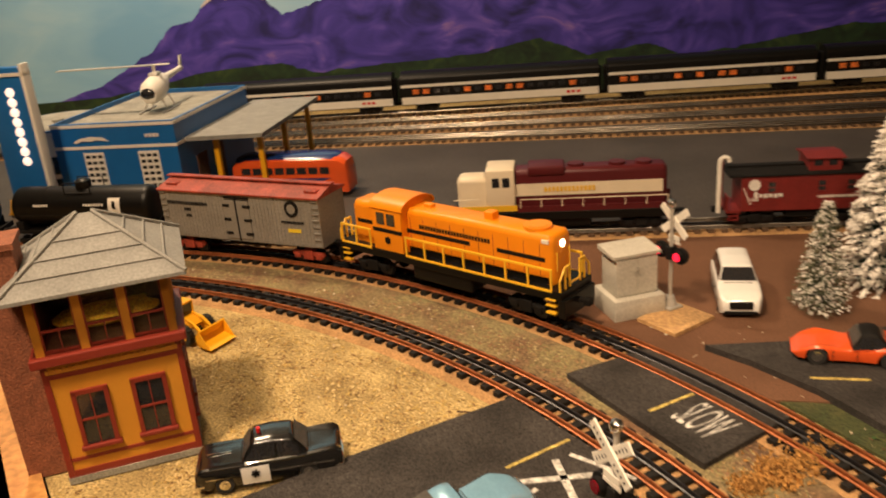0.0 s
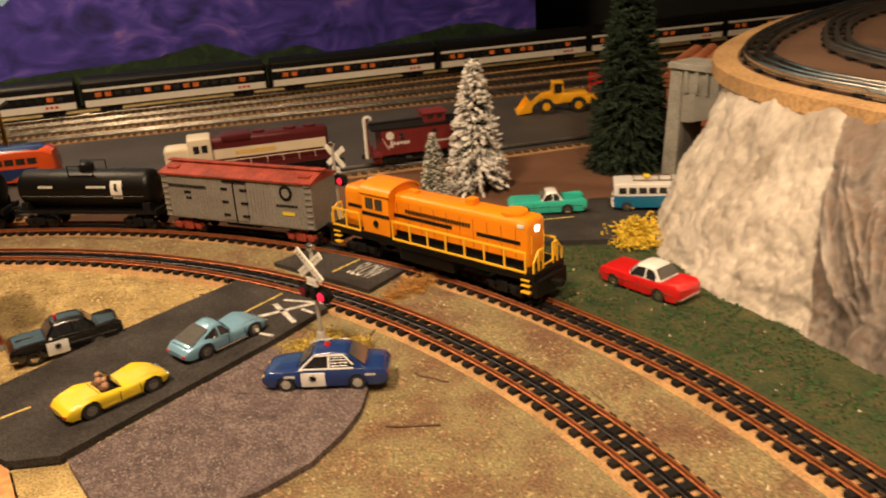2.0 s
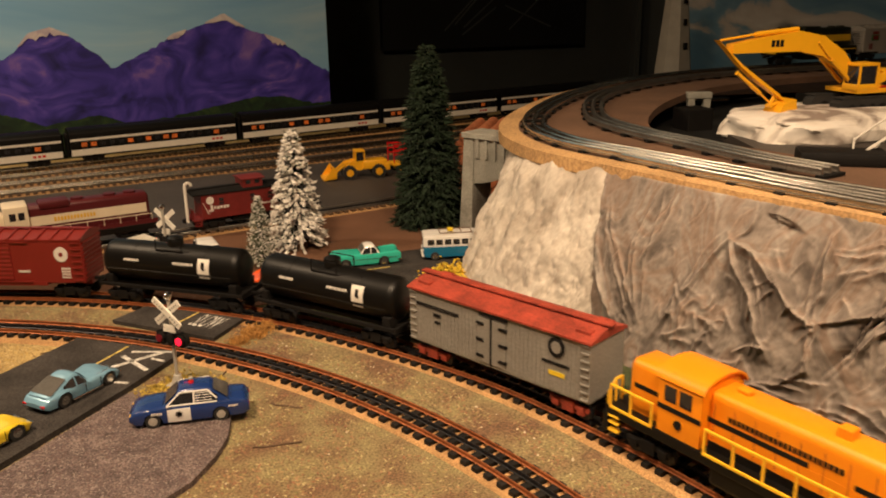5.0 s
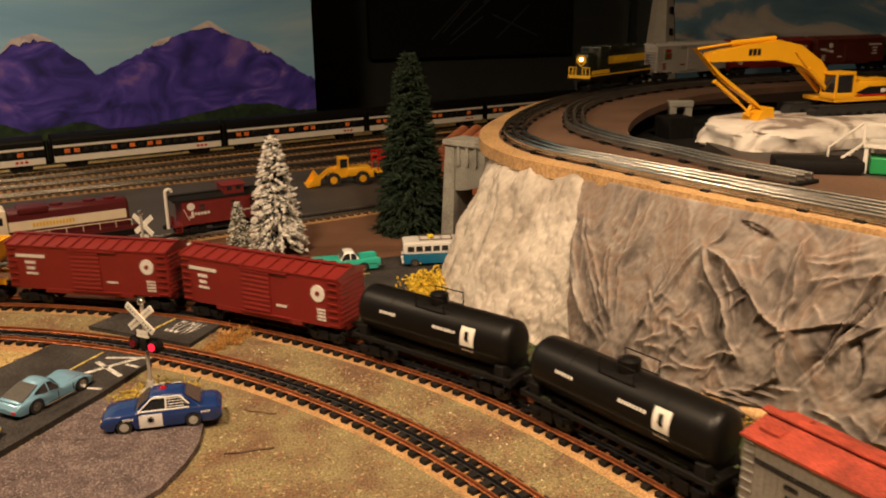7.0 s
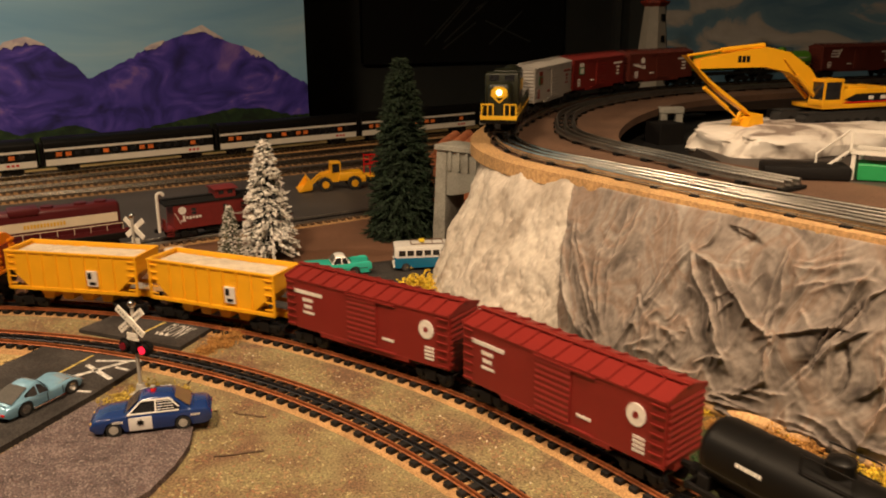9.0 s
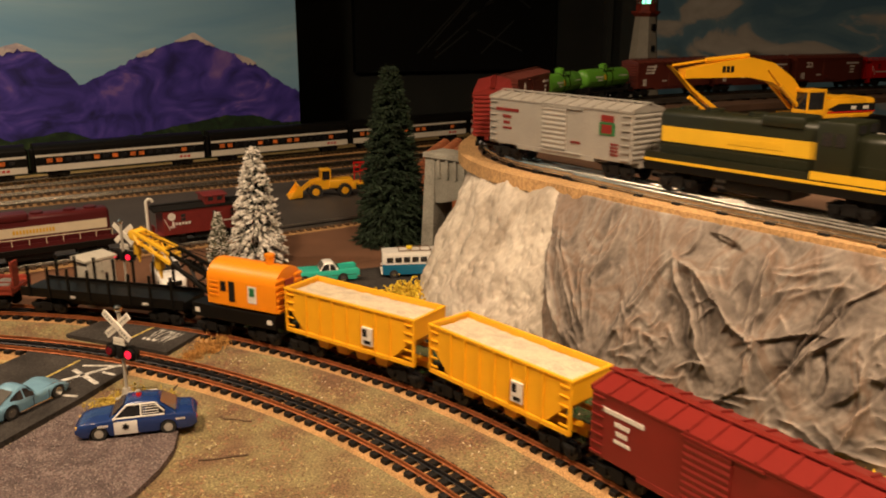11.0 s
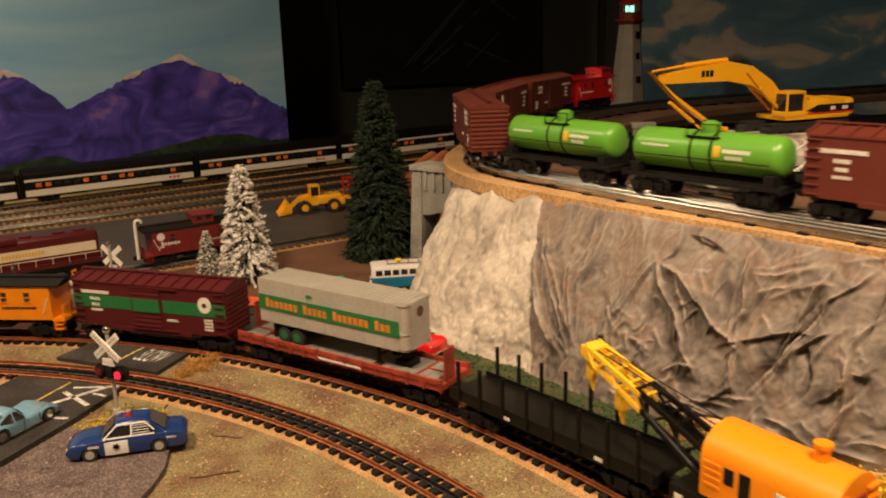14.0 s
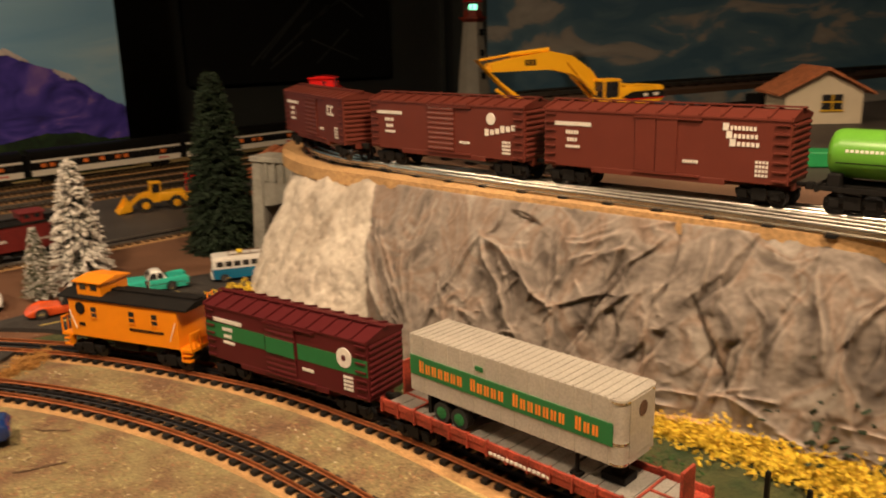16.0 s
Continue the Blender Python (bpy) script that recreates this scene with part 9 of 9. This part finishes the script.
def conifer(name, m, height, radius, label, twigs, needle_m, snow_share, seed, droop=0.35, trunk=0.05, base_m=None, taper=0.75, fat=1.0):
    """Tapered trunk, whorls of drooping twigs set with small needle tufts, some of them flocked white."""
    rng = random.Random(seed)
    t = thing(name, m, label, "tree", "trees on the layout")
    solid("trunk", lambda b: tube(b, (0, 0, 0), (0, 0, height * 0.97), radius * 0.11, 0.0008, n=10), M["bark"], t, "brown tapered trunk")
    gv, gf, sv, sf = [], [], [], []

    def tuft(vs, fs, c, d, ln, wd):
        side = d.cross(Vector((rng.uniform(-1, 1), rng.uniform(-1, 1), rng.uniform(-1, 1)))).normalized() * wd
        up = d.cross(side).normalized() * wd
        n = len(vs)
        vs += [c - d * ln * 0.3 + side, c - d * ln * 0.3 - side, c - d * ln * 0.3 + up, c + d * ln]
        fs += [(n, n + 1, n + 3), (n + 1, n + 2, n + 3), (n + 2, n, n + 3), (n, n + 2, n + 1)]
    for i in range(twigs):
        k = (i + rng.random()) / twigs
        z = height * (trunk + (1 - trunk) * k ** 1.15)
        r = radius * (1 - k ** 1.15) ** taper * rng.uniform(0.72, 1.08) + 0.003
        a = rng.uniform(0, 2 * math.pi)
        d = Vector((math.cos(a), math.sin(a), -droop * rng.uniform(0.4, 1.2) + 0.5 * k))
        steps = max(3, int(r / 0.0042))
        for j in range(steps):
            q = (j + 1) / steps
            c = Vector((0, 0, z)) + d * r * q
            for _ in range(2):
                dd = (d.normalized() + Vector((rng.uniform(-0.9, 0.9), rng.uniform(-0.9, 0.9), rng.uniform(-0.6, 0.5)))).normalized()
                snowy = rng.random() < snow_share * (0.25 + 0.95 * q)
                sz = rng.uniform(0.7, 1.3) * radius * 0.075 * fat
                tuft(sv if snowy else gv, sf if snowy else gf, c + Vector((0, 0, 0.0012 if snowy else 0)), dd, sz * (1.1 if snowy else 1.7), sz * (0.62 if snowy else 0.34))
    for nm, vs, fs, mm, lb in (("crown", gv, gf, needle_m, "crown of needle tufts"), ("snow", sv, sf, M["snow"], "white flocking")):
        if fs:
            me = bpy.data.meshes.new(nm)
            me.from_pydata(vs, [], fs)
            me.materials.append(mm)
            o = new(nm, me)
            o.parent = t
            tagged(o, lb)
    solid("stand", lambda b: tube(b, (0, 0, 0), (0, 0, height * trunk * 0.9), radius * 0.34, radius * 0.3, n=18), base_m or M["bark"], t, "brown wooden foot")
    return t


conifer("fir_tree", pose(0.190, 1.465, 0.0035), 0.214, 0.051, "snow-flocked fir tree on a wooden foot", 620, M["needle"], 0.74, 4, 0.45, 0.09, None, 0.68, 1.3)
conifer("fir_tree", pose(0.116, 1.378, 0.0035), 0.120, 0.027, "small frosted fir tree on a wooden foot", 900, M["needle2"], 0.30, 8, 0.25, 0.09, None, 0.85, 1.0)
conifer("spruce_tree", pose(0.465, 1.535, 0.0035), 0.345, 0.074, "tall dark green spruce tree", 1500, M["needle"], 0.0, 6, 0.5, 0.02, None, 0.68, 1.25)

# ---- scenery clumps ----


def clump(m, size, material, label, seed, n=760, flat=0.6):
    rng = random.Random(seed)
    vs, fs = [], []
    for i in range(n):
        p = Vector((rng.gauss(0, 0.45), rng.gauss(0, 0.45), abs(rng.gauss(0, 0.42)) * flat)) * size
        d = Vector((rng.uniform(-1, 1), rng.uniform(-1, 1), rng.uniform(-0.4, 1))).normalized()
        q = d.orthogonal().normalized()
        r = d.cross(q)
        w = size * rng.uniform(0.025, 0.055)
        l = size * rng.uniform(0.08, 0.20)
        k = len(vs)
        vs += [p + q * w, p - q * w * 0.5 + r * w, p - q * w * 0.5 - r * w, p + d * l + q * w, p + d * l - q * w * 0.5 + r * w, p + d * l - q * w * 0.5 - r * w]
        fs += [(k, k + 1, k + 4, k + 3), (k + 1, k + 2, k + 5, k + 4), (k + 2, k, k + 3, k + 5), (k + 3, k + 4, k + 5), (k, k + 2, k + 1)]
    me = bpy.data.meshes.new("bush")
    me.from_pydata(vs, [], fs)
    me.materials.append(material)
    ob = new("bush", me)
    ob.matrix_world = m
    return tagged(ob, label, "bush", "lichen bushes")


for i, (x, y, s) in enumerate(((0.395, 1.185, 0.040), (0.375, 1.165, 0.026), (0.66, 0.475, 0.026), (0.685, 0.445, 0.03), (0.70, 0.405, 0.034), (0.715, 0.365, 0.034), (0.73, 0.325, 0.034), (0.735, 0.285, 0.036), (0.745, 0.24, 0.034), (0.672, 0.44, 0.034), (0.692, 0.375, 0.038), (0.708, 0.315, 0.038), (0.652, 0.50, 0.024), (0.62, 0.60, 0.018), (0.645, 0.545, 0.020), (0.60, 0.645, 0.016), (0.765, 0.19, 0.034), (-0.235, 1.35, 0.009), (0.575, 0.685, 0.014))):
    clump(pose(x, y, 0.003, 0, 0, i * 47), s, M["lichen"], "bright yellow lichen bush at the foot of the cliff", 20 + i)
for i, (x, y, s) in enumerate(((0.072, 1.068, 0.020), (0.094, 1.092, 0.018), (0.050, 1.048, 0.014), (0.108, 1.116, 0.011), (0.600, 0.600, 0.022), (0.615, 0.575, 0.024), (0.560, 0.650, 0.014))):
    clump(pose(x, y, 0.003, 0, 0, i * 61), s, M["rustmoss"], "rust-brown lichen bush beside the track", 50 + i)
for i, (x, y, s) in enumerate(((-0.045, 0.925, 0.022), (-0.018, 0.935, 0.022), (-0.060, 0.918, 0.016), (0.008, 0.925, 0.018), (-0.03, 0.945, 0.016))):
    clump(pose(x, y, 0.006, 0, 0, i * 33), s, mat("olive_yellow_turf", (0.42, 0.30, 0.05), 0.95, var=0.45, scale=140) if i == 0 else bpy.data.materials["olive_yellow_turf"], "olive-yellow turf round the signal's foot", 70 + i, 420, 0.28)
for i, (x, y, s) in enumerate(((0.715, 0.34, 0.05), (0.735, 0.235, 0.05))):
    clump(pose(x + 0.02, y + 0.02, 0.01, 0, 0, i * 33), s, M["needle"], "dark green foliage against the cliff", 90 + i, 160, 1.5)
lb = nb()
for (x0, y0), (x1, y1) in (((0.565, 0.702), (0.70, 0.425)),):
    tube(lb, (x0, y0, 0.012), (x1, y1, 0.012), 0.0085, 0.0065, n=12)
tagged(link("fallen_log", lb, M["ply"], True), "pale fallen log at the cliff's foot", "log")
for x, y, a, ln in ((0.041, 0.768, -10, 0.05), (0.07, 0.86, -35, 0.04), (0.10, 0.93, -40, 0.05), (0.02, 0.95, 60, 0.03), (0.235, 0.80, -60, 0.035), (-0.2, 1.10, 5, 0.04)):
    bm = nb()
    p = Vector((0, 0, 0.0012))
    for i in range(5):
        q = p + Vector((ln / 5, noise.noise((x * 90, i, y)) * 0.006, 0.0))
        tube(bm, p, q, 0.0009, n=5)
        p = q
    ob = tagged(link("twig", bm, M["twig"]), "thin dry twig lying on the ground", "twig", "twigs")
    ob.matrix_world = pose(x, y, 0.0025, 0, 0, a)
rng = random.Random(12)
pv, pf = [], []
for i in range(420):
    a, r = radians(rng.uniform(-5, 105)), rng.choice((rng.uniform(1.075, 1.115), rng.uniform(0.8, 1.0), rng.uniform(1.19, 1.3)))
    c = Vector((RING[0] + r * math.sin(a), RING[1] + r * math.cos(a), 0.0045))
    s = rng.uniform(0.0006, 0.0022)
    k = len(pv)
    pv += [c + Vector((rng.uniform(0.5, 1) * s * dx, rng.uniform(0.5, 1) * s * dy, rng.uniform(0.4, 0.9) * s * dz)) for dx, dy, dz in ((1, 0, 0), (-1, 0, 0), (0, 1, 0), (0, -1, 0), (0, 0, 1), (0, 0, -1))]
    pf += [(k + f[0], k + f[1], k + f[2]) for f in ((0, 2, 4), (2, 1, 4), (1, 3, 4), (3, 0, 4), (2, 0, 5), (1, 2, 5), (3, 1, 5), (0, 3, 5))]
me = bpy.data.meshes.new("pebbles")
me.from_pydata(pv, [], pf)
me.materials.append(M["sandload"])
tagged(new("pebbles", me), "scattered pale pebbles along the tracks", "gravel", kind="stuff")


# ---- loose flecks on the ground: chips, grains and tufts too many to count ----


def flecks(name, spots, sizes, tones, label, flat=0.35):
    """Many small chips, each of one tone picked by chance."""
    m = mat(name + "_mix", tones[0], 0.95, var=0.1)
    nt = m.node_tree
    geo, ramp = nt.nodes.new("ShaderNodeNewGeometry"), nt.nodes.new("ShaderNodeValToRGB")
    ramp.color_ramp.interpolation = "CONSTANT"
    while len(ramp.color_ramp.elements) < len(tones):
        ramp.color_ramp.elements.new(0.5)
    for i, (e, c) in enumerate(zip(ramp.color_ramp.elements, tones)):
        e.position, e.color = i / len(tones), (*c, 1)
    nt.links.new(geo.outputs["Random Per Island"], ramp.inputs[0])
    nt.links.new(ramp.outputs[0], nt.nodes["Principled BSDF"].inputs["Base Color"])
    rng = random.Random(len(name) * 7)
    vs, fs = [], []
    for x, y, z in spots:
        r, a = rng.uniform(*sizes), rng.uniform(0, 2 * math.pi)
        ln, up = r * rng.uniform(1.0, 2.6), r * flat
        u, v = Vector((math.cos(a), math.sin(a), rng.uniform(-0.25, 0.25))), Vector((-math.sin(a), math.cos(a), rng.uniform(-0.25, 0.25)))
        c, k = Vector((x, y, z + up * 0.4)), len(vs)
        vs += [c + u * ln, c + v * r, c - u * ln, c - v * r, c + Vector((0, 0, up)), c - Vector((0, 0, up))]
        fs += [(k + i, k + (i + 1) % 4, k + 4) for i in range(4)] + [(k + (i + 1) % 4, k + i, k + 5) for i in range(4)]
    me = bpy.data.meshes.new(name)
    me.from_pydata(vs, [], fs)
    me.materials.append(m)
    return tagged(new(name, me), label, "ground cover", kind="stuff")


def on_ring(n, seed, a0, a1, r0, r1, z, patch=0.0):
    """Chance spots between two radii of the ring, gathered in patches."""
    rng = random.Random(seed)
    out = []
    while len(out) < n:
        a, r = radians(rng.uniform(a0, a1)), rng.uniform(r0, r1)
        x, y = RING[0] + r * math.sin(a), RING[1] + r * math.cos(a)
        if noise.noise((x * 22, y * 22, seed)) > patch:
            out.append((x, y, z))
    return out


def inside(x, y, outline):
    hit = False
    for (x0, y0), (x1, y1) in zip(outline, outline[1:] + outline[:1]):
        if (y0 > y) != (y1 > y) and x < (x1 - x0) * (y - y0) / (y1 - y0) + x0:
            hit = not hit
    return hit


ROADWAY = [(-0.155, 1.125), (-0.03, 1.02), (-0.245, 0.752), (-0.29, 0.75), (-0.40, 0.838)]
APRON = list(disc)
bare = lambda p: not any(inside(p[0], p[1], o) for o in (ROADWAY, APRON, AISLE))
TAN = [(0.58, 0.42, 0.17), (0.66, 0.50, 0.24), (0.42, 0.27, 0.09), (0.52, 0.36, 0.11), (0.22, 0.125, 0.05)]
OLIVE = [(0.30, 0.24, 0.10), (0.20, 0.17, 0.07), (0.36, 0.22, 0.11), (0.15, 0.09, 0.05), (0.42, 0.34, 0.17), (0.28, 0.13, 0.07)]
flecks("sawdust", [p for p in on_ring(15000, 3, -12, 37, 0.62, 1.0, 0.0005, -0.35) if bare(p) and not inside(p[0], p[1], [(-0.56, 0.86), (-0.38, 1.0), (-0.44, 1.09), (-0.62, 0.95)])], (0.0006, 0.0015), TAN, "tan sawdust chips strewn on the ground")
flecks("ground_scatter", [p for p in on_ring(15000, 4, 37, 96, 0.70, 1.0, 0.0028, -0.25) if bare(p)], (0.0005, 0.0014), OLIVE, "olive and brown scatter strewn inside the curve")
flecks("track_scatter", on_ring(6500, 5, -12, 100, 1.074, 1.122, 0.0042, -0.2), (0.0005, 0.0014), OLIVE, "olive and brown scatter strewn between the tracks")
flecks("turf_tufts", [p for p in on_ring(7000, 6, 44, 84, 1.205, 1.40, 0.003, -0.2) if p[0] < 0.62], (0.0006, 0.0016), [(0.02, 0.07, 0.015), (0.03, 0.10, 0.025), (0.07, 0.09, 0.03), (0.015, 0.04, 0.012), (0.12, 0.08, 0.04)], "green turf fibres beside the cliff", 1.2)
rng = random.Random(31)
grains = [(rng.uniform(-0.235, 0.024), rng.uniform(0.65, 0.93), 0.0092) for i in range(11000)]
flecks("gravel_grains", [p for p in grains if inside(p[0], p[1], APRON) and not inside(p[0], p[1], ROADWAY)], (0.0005, 0.0010), [(0.16, 0.11, 0.11), (0.22, 0.17, 0.16), (0.09, 0.065, 0.065), (0.28, 0.23, 0.21), (0.13, 0.08, 0.07)], "purple-grey gravel grains on the apron", 0.6)


def motions():
    """The lower train runs round the ring; the upper one along the raised line."""
    lower_t = [0, 0.5, 1, 1.5, 2, 2.5, 3, 3.5, 4, 7, 9, 12, 12.5, 13.5, 14.5, 15.5, 16]
    lower_s = [0.243, 0.357, 0.470, 0.589, 0.707, 0.824, 0.942, 1.060, 1.176, 1.891, 2.380, 3.125, 3.248, 3.504, 3.746, 4.002, 4.134]
    upper_t = [0, 7, 8, 8.5, 9, 9.5, 12, 12.5, 13, 13.5, 14, 14.5, 15, 16]
    upper_s = [-0.95, 1.572, 1.97, 2.135, 2.265, 2.395, 3.290, 3.50, 3.705, 3.888, 4.056, 4.236, 4.42, 4.757]
    times = [i * 0.5 for i in range(33)]

    def keyed(ob, path, z, offset, ts, ss):
        rows = []
        for t in times:
            p, a = path.at(path_start + float(np.interp(t, ts, ss)) + offset)
            rows.append((t, pose(p[0], p[1], z, 0, 0, math.degrees(a))))
        walk(ob, rows)

    path_start = 0.0
    at = BLUE[0][1] * 1.0125
    for ob, length in BLUE:
        length *= 1.0125
        at -= length
        keyed(ob, LOWER, RAIL_LOW, at + length / 2, lower_t, lower_s)
        if ob is BLUE[10][0]:
            keyed(HIGHWAY, LOWER, RAIL_LOW, at + length / 2 - 0.003, lower_t, lower_s)
    at = sum(length for _, length in UP[:3])
    for ob, length in UP:
        at -= length
        keyed(ob, UPPER, RAIL_UP, at + length / 2, upper_t, upper_s)


motions()
